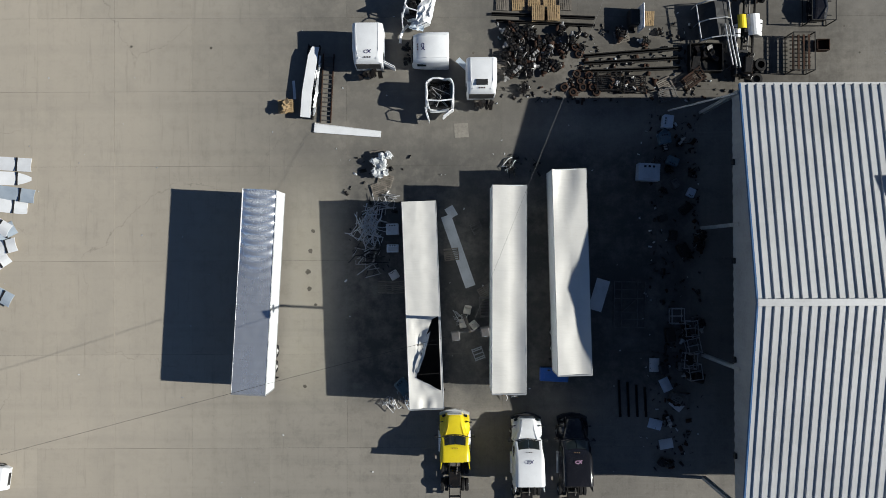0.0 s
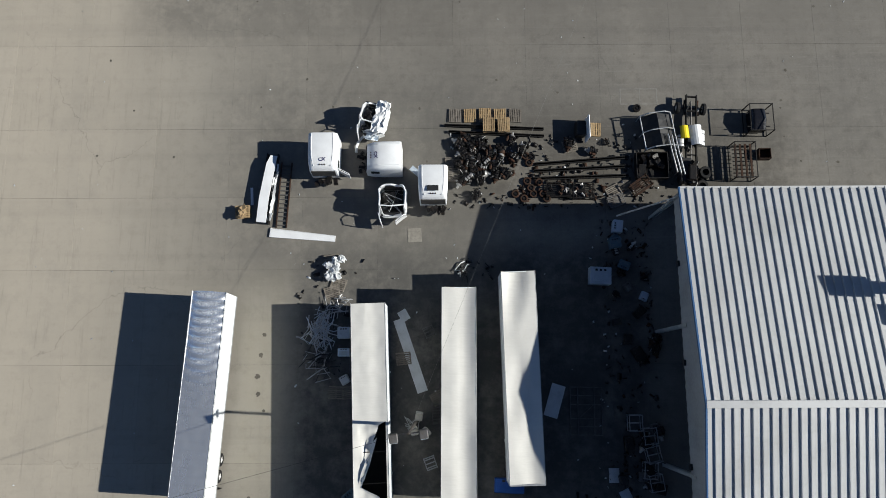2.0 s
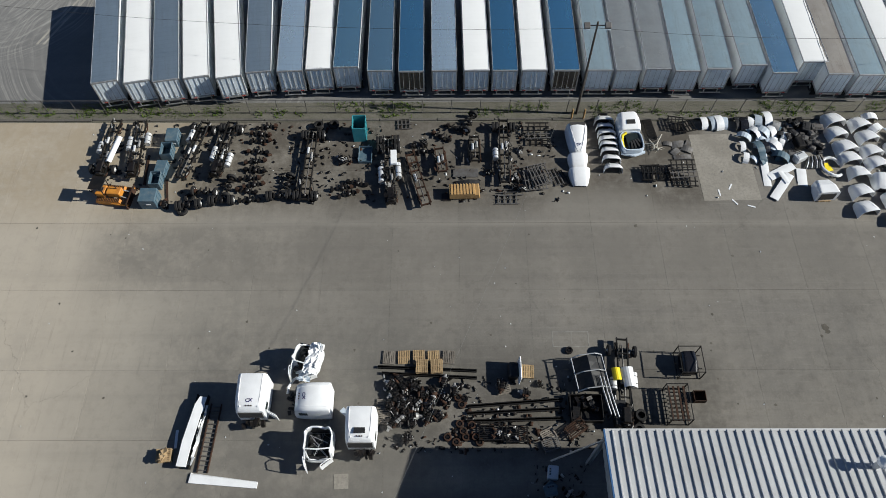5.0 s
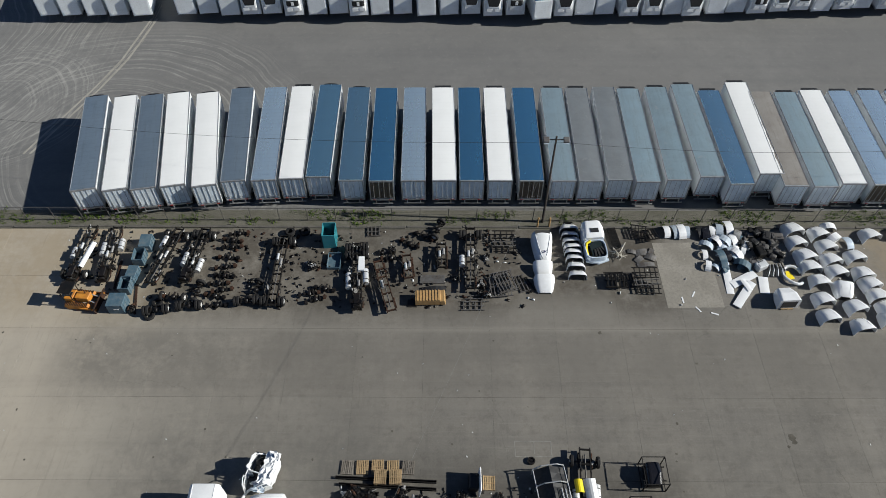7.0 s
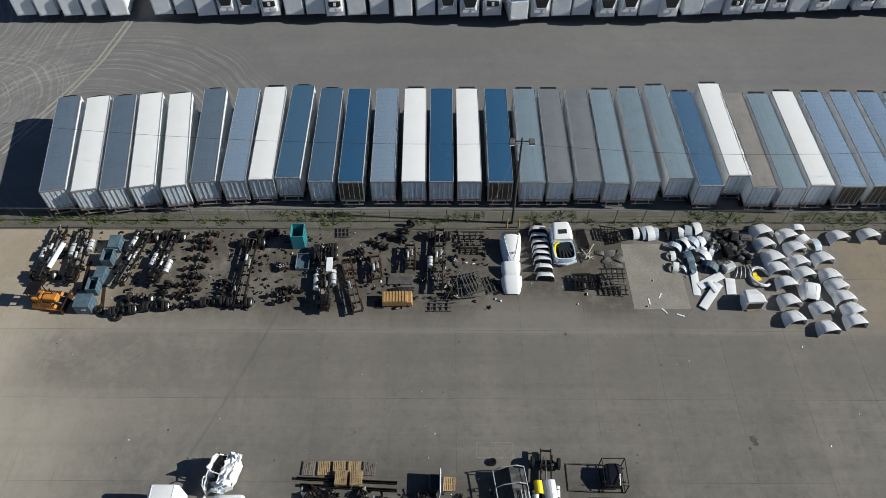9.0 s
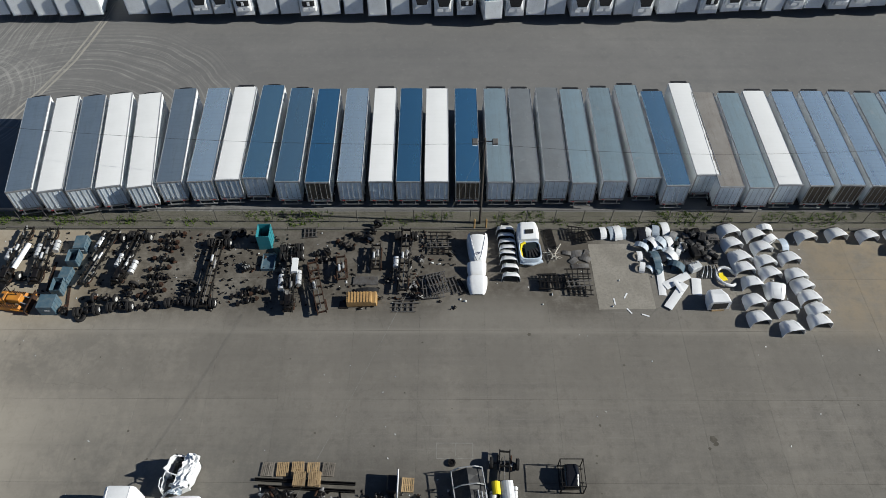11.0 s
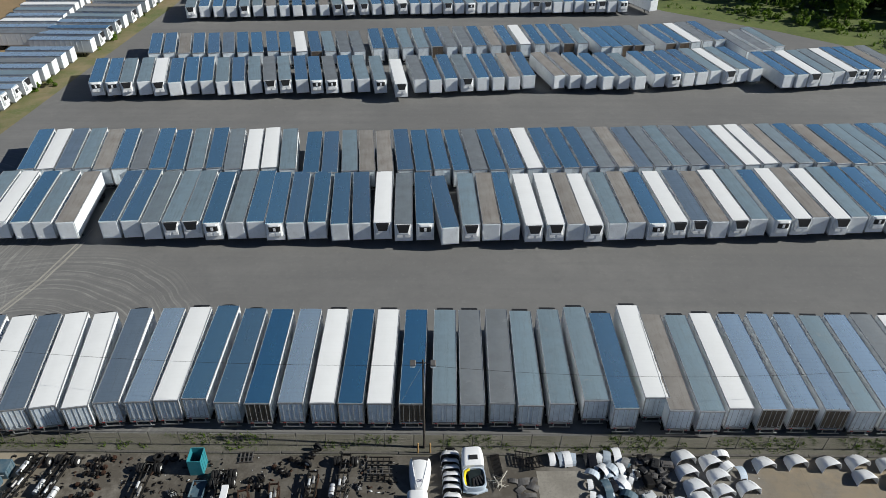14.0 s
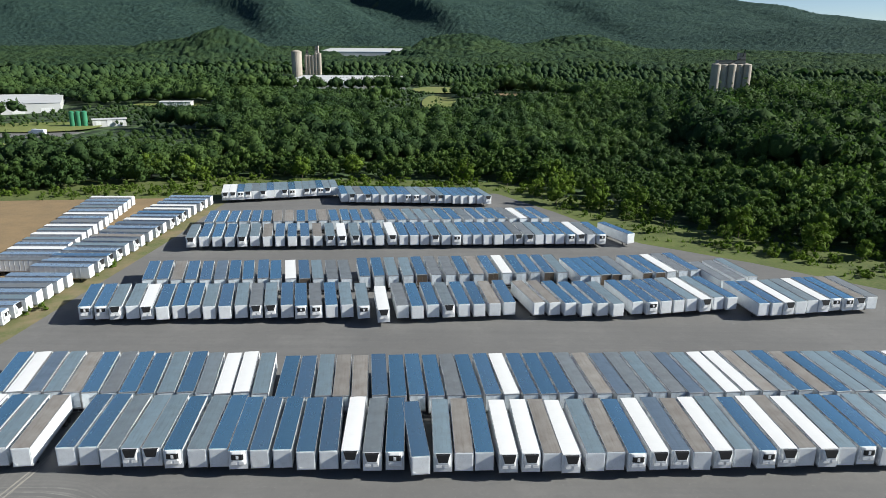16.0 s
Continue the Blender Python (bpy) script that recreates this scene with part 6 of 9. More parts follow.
        rings = [[(-0.75 + 0.2 * k + 0.14 * i + rnd.gauss(0, 0.03), 2.6 + 0.6 * k + 0.12 * i, h + 0.05 + 0.1 * i + rnd.gauss(0, 0.05)) for i in range(3)] for k in range(6)]
        loft(bm, rings, closed=False)
        part("torn_roof_sheet", bm, roof, t, smooth=True)
        # near-black sheets added over the inner walls, with the shade in their colour
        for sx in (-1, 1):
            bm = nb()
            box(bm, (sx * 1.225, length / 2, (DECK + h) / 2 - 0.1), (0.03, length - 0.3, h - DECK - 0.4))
            part("lining", bm, "inside_shade_and_trim", t)
    trailer_rear(t, length, False, True)
    trailer_under(t, length, True)
    return t


yard_trailer("dry van semi-trailer with rippled bright aluminium roof", at(-14.7, -10.45, -3.3), 15.5, "roof_mirror", 3, sag=0.02, reach=6.0)
yard_trailer("white semi-trailer with its rear roof torn open", at(-1.22, -11.6, 2.0), 15.7, "roof_dented", 7, torn=True, sag=0.12)
yard_trailer("white semi-trailer with sagging dented roof", at(5.02, -10.5, -0.4), 15.8, "roof_dented", 11, sag=0.3)
yard_trailer("old white semi-trailer with dented stained roof", at(10.02, -9.1, 1.4), 15.6, "roof_dented", 17, sag=0.32)


# ---- pallets, racks and scrap ----
def pallet_meshes(mat_, key={}):
    """The meshes of a pallet's pieces: deck board, bearer."""
    if mat_ not in key:
        made = []
        for size in ((1.2, 0.1, 0.022), (0.1, 1.0, 0.095)):
            bm = nb()
            box(bm, (0, 0, 0), size)
            me = bpy.data.meshes.new("board")
            bm.to_mesh(me)
            bm.free()
            me.materials.append(M[mat_])
            made.append(me)
        key[mat_] = made
    return key[mat_]


def pallet(x, y, turn=0.0, z=0.0, mat_="grey_wood", stack=1):
    deck, bearer = pallet_meshes(mat_)
    for k in range(stack):
        p = thing("pallet", "bare slatted pale wooden pallet lying flat" if mat_ == "pallet_wood" else "weathered grey slatted wooden pallet lying flat", "pallet", "wooden pallets",
                  at(x, y, turn + 3 * math.sin(k * 2.2 + x), z + 0.145 * k))
        for me, name, spots_ in ((deck, "deck_board", [(0, -0.45 + 0.15 * i, 0.13) for i in range(7)]), (deck, "bottom_board", [(0, -0.45, 0.011), (0, 0.45, 0.011)] if k == 0 else []), (bearer, "bearer", [(-0.55, 0, 0.07), (0, 0, 0.07), (0.55, 0, 0.07)])):
            for c in spots_:
                ob = new(name, me)
                ob.location = c
                ob.parent = p


for k in range(5):
    pallet(5.0 + 1.28 * k, 20.5, 90 + 2 * math.sin(k), 0.0, "pallet_wood" if 1 <= k <= 3 else "grey_wood", 1 + (k == 2))
for k in range(2):
    pallet(7.85 + 1.25 * k, 19.55, 90, 0.15, "pallet_wood", 3)
pallet(16.85, 19.2, 90, 0, "pallet_wood")
pallet(4.75, 16.3, 4)
pallet(4.75, 15.2, -3)
pallet(14.7, 17.75, 10)
pallet(18.2, 13.8, 28)
pallet(-5.2, 8.0, 8, 0, "grey_wood", 2)
pallet(-4.6, 6.1, -20)
pallet(-5.1, 5.4, 15)
pallet(3.55, -3.0, 30)
pallet(0.75, 0.05, 4)
pallet(-1.9 - 1.6, -2.6, 5)
pallet(-4.6, -2.6, -6)
pallet(-12.6, 12.1, 3, 0.0, "pallet_wood", 4)


def beam_thing(name, label, cat, a, b, w, h, mat_, group=""):
    t = thing(name, label, cat, group, at(*((Vector(a) + Vector(b)) / 2).xy))
    d = (Vector(b) - Vector(a)) / 2
    bm = nb()
    beam(bm, (-d.x, -d.y, a[2] + h / 2), (d.x, d.y, b[2] + h / 2), w, h)
    part("web", bm, mat_, t)
    for z in (0.012, h - 0.012):
        bm = nb()
        beam(bm, (-d.x, -d.y, a[2] + z), (d.x, d.y, b[2] + z), w * 2.4, 0.024)
        part("flange", bm, mat_, t)
    return t


for a, b in (((4.1, 19.62, 0), (12.5, 19.25, 0)), ((4.45, 19.05, 0), (12.5, 18.62, 0))):
    beam_thing("chassis_rail", "long black steel truck frame rail on the ground", "frame rail", a, b, 0.1, 0.25, "black_steel", "loose rails")
for a, b in (((11.7, 16.15, 0), (19.6, 16.75, 0)), ((11.6, 15.55, 0), (19.5, 15.95, 0)), ((11.6, 14.9, 0), (19.5, 15.15, 0))):
    beam_thing("chassis_rail", "dark stained steel rail lying on the ground", "frame rail", a, b, 0.12, 0.22, "black_steel", "loose rails")


def engine(x, y, turn, s=1.0, seed=0, mat_="greasy"):
    """A greasy truck engine or gearbox: block, head, housing, pulleys and hoses, slightly tipped."""
    rnd = random.Random(seed)
    t = thing("engine", "greasy dark truck engine sitting on the ground", "engine", "scrap engines", pose(x, y, 0, rnd.uniform(-9, 9), rnd.uniform(-9, 9), turn))
    bm = nb()
    box(bm, (0, 0, 0.36 * s), (0.52 * s, 0.78 * s, 0.6 * s), bevel=0.07)
    box(bm, (0.05 * s, 0.1, 0.06 * s), (0.4 * s, 0.6 * s, 0.16 * s))
    for k in range(4):
        box(bm, (rnd.choice((-0.32, 0.32)) * s, rnd.uniform(-0.32, 0.32) * s, rnd.uniform(0.25, 0.6) * s), (0.22 * s, rnd.uniform(0.12, 0.3) * s, rnd.uniform(0.1, 0.3) * s), (rnd.uniform(-25, 25), rnd.uniform(-25, 25), rnd.uniform(-30, 30)), bevel=0.02)
    part("block", bm, mat_, t)
    bm = nb()
    for k in range(3):
        box(bm, (rnd.uniform(-0.05, 0.05) * s, (-0.26 + 0.26 * k) * s, 0.71 * s), (0.34 * s, 0.2 * s, 0.16 * s), (0, 0, rnd.uniform(-8, 8)), bevel=0.03)
    part("head_cover", bm, "alloy" if rnd.random() < 0.2 else mat_, t)
    bm = nb()
    rod(bm, (0, 0.38 * s, 0.4 * s), (0, 0.56 * s, 0.4 * s), 0.34 * s, 14, 0.24 * s)
    rod(bm, (0, 0.56 * s, 0.4 * s), (0, 0.85 * s, 0.38 * s), 0.16 * s, 10, 0.11 * s)
    part("flywheel_housing", bm, "alloy" if rnd.random() < 0.3 else ("rust" if rnd.random() < 0.4 else mat_), t)
    for k in range(3):
        bm = nb()
        a, b = rnd.uniform(-0.4, 0.4) * s, rnd.uniform(-0.45, 0.45) * s
        pipe(bm, [(0.3 * s, b, 0.5 * s), (0.5 * s, b + 0.1, rnd.uniform(0.3, 0.9) * s), (0.35 * s, (a + b) / 2, rnd.uniform(0.7, 1.0) * s), (0.3 * s, a, rnd.uniform(0.4, 0.8) * s)], 0.04 * s, 6)
        part("hose", bm, mat_ if k else "alloy", t)
    bm = nb()
    rod(bm, (-0.38 * s, -0.3 * s, 0.6 * s), (-0.36 * s, 0.05 * s, 0.66 * s), 0.13 * s, 10)
    rod(bm, (-0.38 * s, 0.12 * s, 0.5 * s), (-0.3 * s, 0.3 * s, 0.62 * s), 0.17 * s, 10, 0.1 * s)
    part("manifold", bm, "rust" if rnd.random() < 0.4 else mat_, t)
    bm = nb()
    for k in range(3):
        px, pz = rnd.uniform(-0.2, 0.2) * s, (0.2 + 0.22 * k) * s
        rod(bm, (px, -0.4 * s, pz), (px, -0.5 * s, pz), rnd.uniform(0.08, 0.17) * s, 12)
    part("pulley", bm, "black_steel", t)
    return t


rnd = random.Random(21)
for k, (x, y) in enumerate([(5.3, 17.9), (6.3, 17.8), (7.2, 17.7), (5.9, 16.7), (6.9, 16.6), (7.9, 17.1), (5.7, 15.7), (6.6, 15.5), (7.4, 15.7), (8.3, 15.9), (6.1, 14.9), (7.1, 14.7), (6.7, 13.5), (9.65, 18.2), (9.9, 16.6), (9.2, 15.4), (14.6, 17.9), (5.6, 17.2), (6.5, 17.2), (7.6, 16.4), (5.3, 16.2), (6.3, 16.1), (7.2, 15.2), (8.8, 17.4), (5.9, 18.4), (6.9, 18.3), (8.7, 16.5), (5.5, 14.6), (8.4, 15.2), (10.6, 17.4)]):
    engine(x, y, rnd.uniform(0, 360), rnd.uniform(0.75, 1.0), k)


def drum_brake(x, y, z=0.0, mat_="rust", s=1.0):
    t = thing("brake_drum", "rusty brown iron brake drum", "brake drum", "loose brake drums", at(x, y, 0, z))
    bm = nb()
    ring_tyre(bm, (0, 0, 0.12 * s), (0, 0, 1), 0.34 * s, 0.24 * s, 0.6, 16)
    part("rim", bm, mat_, t)
    bm = nb()
    rod(bm, (0, 0, 0.02), (0, 0, 0.14), 0.3 * s, 16)
    rod(bm, (0, 0, 0.08), (0, 0, 0.22 * s), 0.11 * s, 10)
    part("hub", bm, "greasy", t)
    return t


for x, y in [(10.9, 16.9), (11.4, 16.8), (11.2, 16.3), (11.0, 14.7), (11.3, 14.1), (11.5, 13.6), (12.0, 14.6), (12.3, 13.6), (12.6, 13.2), (10.0, 13.6), (10.7, 13.2), (20.5, 21.1)]:
    drum_brake(x, y, 0, "rust" if (x * 7) % 2 < 1.3 else "greasy")


def rack(x, y, turn, sx, sy, h, bars, label, mat_="steel_frame", cat="rack"):
    """A bolted steel stillage: posts, rails and bars."""
    t = thing("steel_rack", label, cat, m=at(x, y, turn))
    for px in (-1, 1):
        for py in (-1, 1):
            bm = nb()
            box(bm, (px * sx / 2, py * sy / 2, h / 2), (0.07, 0.07, h))
            part("post", bm, mat_, t)
    for z in (0.12, h - 0.04):
        for py in (-1, 1):
            bm = nb()
            box(bm, (0, py * sy / 2, z), (sx, 0.06, 0.06))
            part("rail", bm, mat_, t)
        for px in (-1, 1):
            bm = nb()
            box(bm, (px * sx / 2, 0, z), (0.06, sy, 0.06))
            part("rail", bm, mat_, t)
    for k in range(bars):
        bm = nb()
        f = (k + 0.5) / bars - 0.5
        box(bm, (0, f * sy, h * 0.55), (sx, 0.09, 0.05))
        part("bar", bm, mat_, t)
    return t


r_ = rack(30.4, 19.7, 0, 1.9, 2.3, 1.7, 2, "open steel cage holding a dark bonnet", "black_steel", "cage")
bm = nb()
loft(bm, [rounded(1.2, 0.2, 1.0, -0.9, 0.3), rounded(1.4, 0.2, 1.3, 0, 0.4), rounded(1.3, 0.2, 1.2, 0.9, 0.4)])
part("bonnet", bm, "black_paint", r_, "dark glossy bonnet")
r_ = rack(28.85, 16.1, 0, 1.7, 3.0, 1.6, 9, "dark steel stillage stacked with rusty slats", "black_steel")
for k in range(4):
    bm = nb()
    box(bm, (-0.64 + 0.42 * k, 0, 1.05), (0.16, 2.9, 0.08))
    part("slat", bm, "rust", r_)
rack(13.5, 13.9, 0, 1.9, 1.3, 0.7, 8, "low dark rack of small axle parts", "greasy")
rack(15.6, 13.75, 0, 1.7, 1.3, 0.7, 8, "low dark rack of small axle parts", "greasy")
for cx, cy in ((13.5, 13.9), (15.6, 13.75)):
    rn = random.Random(int(cx * 10))
    for k in range(11):
        t_ = thing("axle_part", "small dark cast axle part lying in a rack", "machine part", "small cast parts", pose(cx + rn.uniform(-0.8, 0.8), cy + rn.uniform(-0.5, 0.5), 0.46, rn.uniform(-20, 20), rn.uniform(-20, 20), rn.uniform(0, 360)))
        bm = nb()
        rod(bm, (-0.18, 0, 0.08), (0.18, 0, 0.08), rn.uniform(0.05, 0.1), 9, rn.uniform(0.04, 0.12))
        box(bm, (0.1, 0.05, 0.1), (0.12, 0.26, 0.12), bevel=0.02)
        part("casting", bm, ("greasy", "rust", "alloy", "black_steel")[k % 4], t_)
rack(20.4, 14.2, 35, 1.6, 1.0, 0.8, 6, "tilted rusty steel stillage", "rust")
rack(18.3, 12.9, 18, 1.3, 0.9, 0.6, 6, "small steel stillage in the shade", "steel_frame")
b_ = thing("steel_box", "small dark rusty open steel box", "box", m=at(30.9, 16.9))
bm = nb()
for c, s in (((0, 0, 0.03), (1.0, 0.9, 0.06)), ((-0.48, 0, 0.3), (0.05, 0.9, 0.6)), ((0.48, 0, 0.3), (0.05, 0.9, 0.6)), ((0, 0.43, 0.3), (1.0, 0.05, 0.6)), ((0, -0.43, 0.3), (1.0, 0.05, 0.6))):
    box(bm, c, s)
part("shell", bm, "rust", b_)


def canopy_frame(x, y, turn, w, l, h, label):
    """A bare tube frame with bowed struts."""
    t = thing("tube_frame", label, "frame", m=at(x, y, turn))
    for py in (-1, 0, 1):
        bm = nb()
        pipe(bm, [(-w / 2, py * l / 2, 0), (-w / 2, py * l / 2, h * 0.7), (-w / 4, py * l / 2, h), (w / 4, py * l / 2, h), (w / 2, py * l / 2, h * 0.7), (w / 2, py * l / 2, 0)], 0.05)
        part("hoop", bm, "galv", t)
    for px in (-1, 1):
        bm = nb()
        pipe(bm, [(px * w / 2, -l / 2, h * 0.7), (px * w / 2, l / 2, h * 0.7)], 0.05)
        part("side_bar", bm, "galv", t)
    bm = nb()
    rings = []
    for k in range(6):
        yy = -l * 0.5 + l * k / 5
        rings.append([(px * w * 0.5, yy, h * (0.93 - 0.5 * abs(px)) + 0.05 * math.sin(k * 2 + px * 3)) for px in (-1, -0.5, 0, 0.5, 1)])
    loft(bm, rings, closed=False)
    part("tarpaulin", bm, "unit_black", t)
    return t


canopy_frame(21.9, 18.7, 8, 2.6, 2.9, 1.7, "bent tube frame with a dark tarpaulin")
# bin and scrap added where only the tarpaulin frame's and tubes' shadow lies
t_ = thing("steel_bin", "added dark bin with scrap, standing in for a shadow", "bin", m=at(21.4, 15.9))
bm = nb()
for c, s in (((0, 0, 0.05), (2.6, 2.2, 0.1)), ((-1.3, 0, 0.35), (0.08, 2.2, 0.7)), ((1.3, 0, 0.35), (0.08, 2.2, 0.7)), ((0, 1.1, 0.35), (2.6, 0.08, 0.7)), ((0, -1.1, 0.35), (2.6, 0.08, 0.7))):
    box(bm, c, s, bevel=0.02)
part("shell", bm, "black_steel", t_)
for k in range(14):
    bm = nb()
    box(bm, (rnd.uniform(-1, 1), rnd.uniform(-0.9, 0.9), rnd.uniform(0.2, 0.7)), (rnd.uniform(0.2, 0.7), rnd.uniform(0.2, 0.7), 0.3), (rnd.uniform(-30, 30), rnd.uniform(-30, 30), rnd.uniform(0, 90)))
    part("scrap", bm, "greasy", t_)
for k in range(3):
    p_ = thing("steel_pipe", "long bare pale bent steel tube", "tube", "loose tubes", at(22.75 + 0.3 * k, 16.7 - 0.1 * k, 6))
    bm = nb()
    pipe(bm, [(0, 1.6, 1.55), (0.03, 0.3, 1.6), (0.12, -0.6, 1.58), (0.25, -1.7, 1.5)], 0.06, 8)
    part("tube", bm, "galv", p_)
    bm = nb()
    rod(bm, (0, 1.6, 0), (0, 1.6, 1.5), 0.03, 6)
    rod(bm, (0.25, -1.7, 0), (0.25, -1.7, 1.45), 0.03, 6)
    part("prop", bm, "steel_frame", p_)


def chassis(x0, y0, x1, y1, label, axles=(), tanks=(), eng=True, cross=7, mat_="black_steel", seed=0, litter=16, group="stripped truck chassis"):
    """A stripped truck frame from its near end (x0, y0) to its far end."""
    a, b = Vector((x0, y0, 0)), Vector((x1, y1, 0))
    l = (b - a).length
    t = thing("truck_chassis", label, "chassis", group, at(x0, y0, math.degrees(math.atan2(-(b - a).x, (b - a).y))))
    rnd_ = random.Random(seed)
    chassis_parts(t, 0, l, 0.86, 0.72, cross, mat_)
    for y, dual in axles:
        axle_parts(t, y, dual, 1.9 if dual else 2.0)
    for sx, y, ln in tanks:
        bm = nb()
        rod(bm, (sx * 0.85, y, 0.62), (sx * 0.85, y + ln, 0.62), 0.31, 16)
        tk = part("fuel_tank", bm, "chrome", t)
        for f in (0.25, 0.75):
            bm = nb()
            rod(bm, (sx * 0.85, y + ln * f - 0.03, 0.62), (sx * 0.85, y + ln * f + 0.03, 0.62), 0.325, 16)
            part("strap", bm, "black_steel", tk)
    if eng:
        bm = nb()
        box(bm, (0, 1.1, 0.95), (0.6, 1.3, 0.8), bevel=0.06)
        part("engine", bm, "greasy", t)
        for k in range(8):
            bm = nb()
            box(bm, (rnd_.uniform(-0.5, 0.5), rnd_.uniform(0.1, 2.0), rnd_.uniform(0.6, 1.4)), (rnd_.uniform(0.15, 0.5), rnd_.uniform(0.2, 0.6), rnd_.uniform(0.15, 0.4)), (rnd_.uniform(-30, 30), rnd_.uniform(-30, 30), rnd_.uniform(0, 90)))
            part("casting", bm, "greasy", t)
        bm = nb()
        rod(bm, (0, 0.2, 0.9), (0, 0.35, 0.9), 0.35, 12)
        part("fan", bm, "greasy", t)
    bm = nb()
    pipe(bm, [(0, 0.5, 0.8), (0.03, l * 0.5, 0.72), (0, l - 0.5, 0.62)], 0.06, 7)
    part("drive_shaft", bm, "steel_frame", t)
    for k in range(2):
        bm = nb()
        y, sx = rnd_.uniform(0.3, 0.7) * l, rnd_.choice((-1, 1))
        rod(bm, (sx * 0.2, y, 0.92), (sx * 0.2, y + 0.75, 0.92), 0.13, 12)
        part("air_tank", bm, "chrome" if k else "alloy", t)
    for y in (0.9, l - 1.1):
        for sx in (-1, 1):
            bm = nb()
            pipe(bm, [(sx * 0.56, y - 0.65, 0.72), (sx * 0.56, y, 0.5), (sx * 0.56, y + 0.65, 0.72)], 0.07, 5)
            part("leaf_spring", bm, "rust" if sx > 0 else "greasy", t)
    for name, n_, m_ in (("bracket", litter // 2, mat_), ("hose", litter // 4, "wire_black"), ("fitting", litter // 5, "alloy")):
        for k in range(max(1, n_)):
            bm = nb()
            y = rnd_.uniform(0.1, l - 0.1)
            sx = rnd_.choice((-1, 1))
            if name == "hose":
                pipe(bm, [(sx * 0.3, y, 0.85), (sx * rnd_.uniform(0.2, 0.9), y + rnd_.uniform(-0.6, 0.6), rnd_.uniform(0.8, 1.3)), (sx * 0.5, y + rnd_.uniform(-1, 1), 0.75)], 0.035, 5)
            else:
                b_x, b_z, b_s = sx * rnd_.uniform(0.2, 0.75), rnd_.uniform(0.5, 1.0), rnd_.uniform(0.6, 1.0) if name == "bracket" else 0.6
                box(bm, (b_x, y, b_z), (rnd_.uniform(0.1, 0.4) * b_s, rnd_.uniform(0.1, 0.5) * b_s, rnd_.uniform(0.1, 0.4) * b_s), (rnd_.uniform(-20, 20), rnd_.uniform(-20, 20), rnd_.uniform(0, 90)), bevel=0.02)
                rod(bm, (b_x, y - 0.12, b_z), (b_x + 0.1 * sx, y + rnd_.uniform(0.1, 0.4), b_z + 0.08), rnd_.uniform(0.04, 0.1), 8)
            part(name, bm, m_, t)
    return t


chassis(24.45, 14.0, 25.0, 22.0, "stripped truck chassis with polished panel and tanks", [(6.9, False)], [(1, 3.6, 1.3), (-1, 3.4, 1.0)], True, 7, seed=31)
for name, x, y, s, mt, lb, cat in (("metal_sheet", 25.05, 18.35, (1.0, 1.7, 0.05), "chrome", "bright curved metal sheet on a stripped chassis", "sheet"), ("yellow_panel", 24.1, 18.6, (0.7, 1.1, 0.05), "yellow_paint", "small bent yellow body panel", "panel")):
    p_ = thing(name, lb, cat, m=at(x, y, 4, 1.12))
    bm = nb()
    loft(bm, [[(s[0] * (f - 0.5), yy, 0.18 * math.sin(math.pi * f)) for f in (0, 0.2, 0.4, 0.6, 0.8, 1)] + [(s[0] * (f - 0.5), yy, 0.18 * math.sin(math.pi * f) - 0.03) for f in (1, 0.8, 0.6, 0.4, 0.2, 0)] for yy in (-s[1] / 2, s[1] / 2)])
    part("sheet", bm, mt, p_)
t_ = thing("battery_box", "black ribbed box beside a stripped chassis", "box", m=at(24.1, 15.4))
bm = nb()
box(bm, (0, 0, 0.5), (1.0, 2.0, 1.0), bevel=0.05)
part("case", bm, "unit_black", t_)
bm = nb()
for k in range(6):
    box(bm, (0, -0.8 + 0.32 * k, 1.02), (0.96, 0.08, 0.05))
part("ribs", bm, "unit_black", t_)


def loose_tyre(x, y, z=0.0, r=0.52, flat=True, turn=0.0):
    t = thing("tyre", "loose worn black truck tyre", "tyre", "loose tyres", at(x, y, turn, z))
    bm = nb()
    ring_tyre(bm, (0, 0, 0.14) if flat else (0, 0, r), (0, 0, 1) if flat else (1, 0, 0), r, 0.28, 0.55, 20)
    part("casing", bm, "tyre", t)
    return t


for x, y, z in ((25.75, 15.2, 0), (25.85, 15.3, 0.28), (25.6, 14.2, 0)):
    loose_tyre(x, y, z)


def board(name, label, cat, x, y, turn, sx, sy, thick, mat_, z=0.0, tilt=0.0, bow=0.0, group="", ribs=0):
    t = thing(name, label, cat, group, pose(x, y, z, tilt, 0, turn))
    bm = nb()
    n = 5
    loft(bm, [[(sx * (k / n - 0.5), yy, bow * math.sin(math.pi * k / n)) for k in range(n + 1)] + [(sx * (k / n - 0.5), yy, thick + bow * math.sin(math.pi * k / n)) for k in range(n, -1, -1)] for yy in (-sy / 2, 0, sy / 2)])
    part("sheet", bm, mat_, t)
    for k in range(ribs):
        bm = nb()
        yy = -sy / 2 + sy * (k + 0.5) / ribs
        box(bm, (0, yy, thick + bow * 0.8 + 0.02), (sx, 0.13, 0.07))
        part("rib", bm, "unit_black", t)
    return t


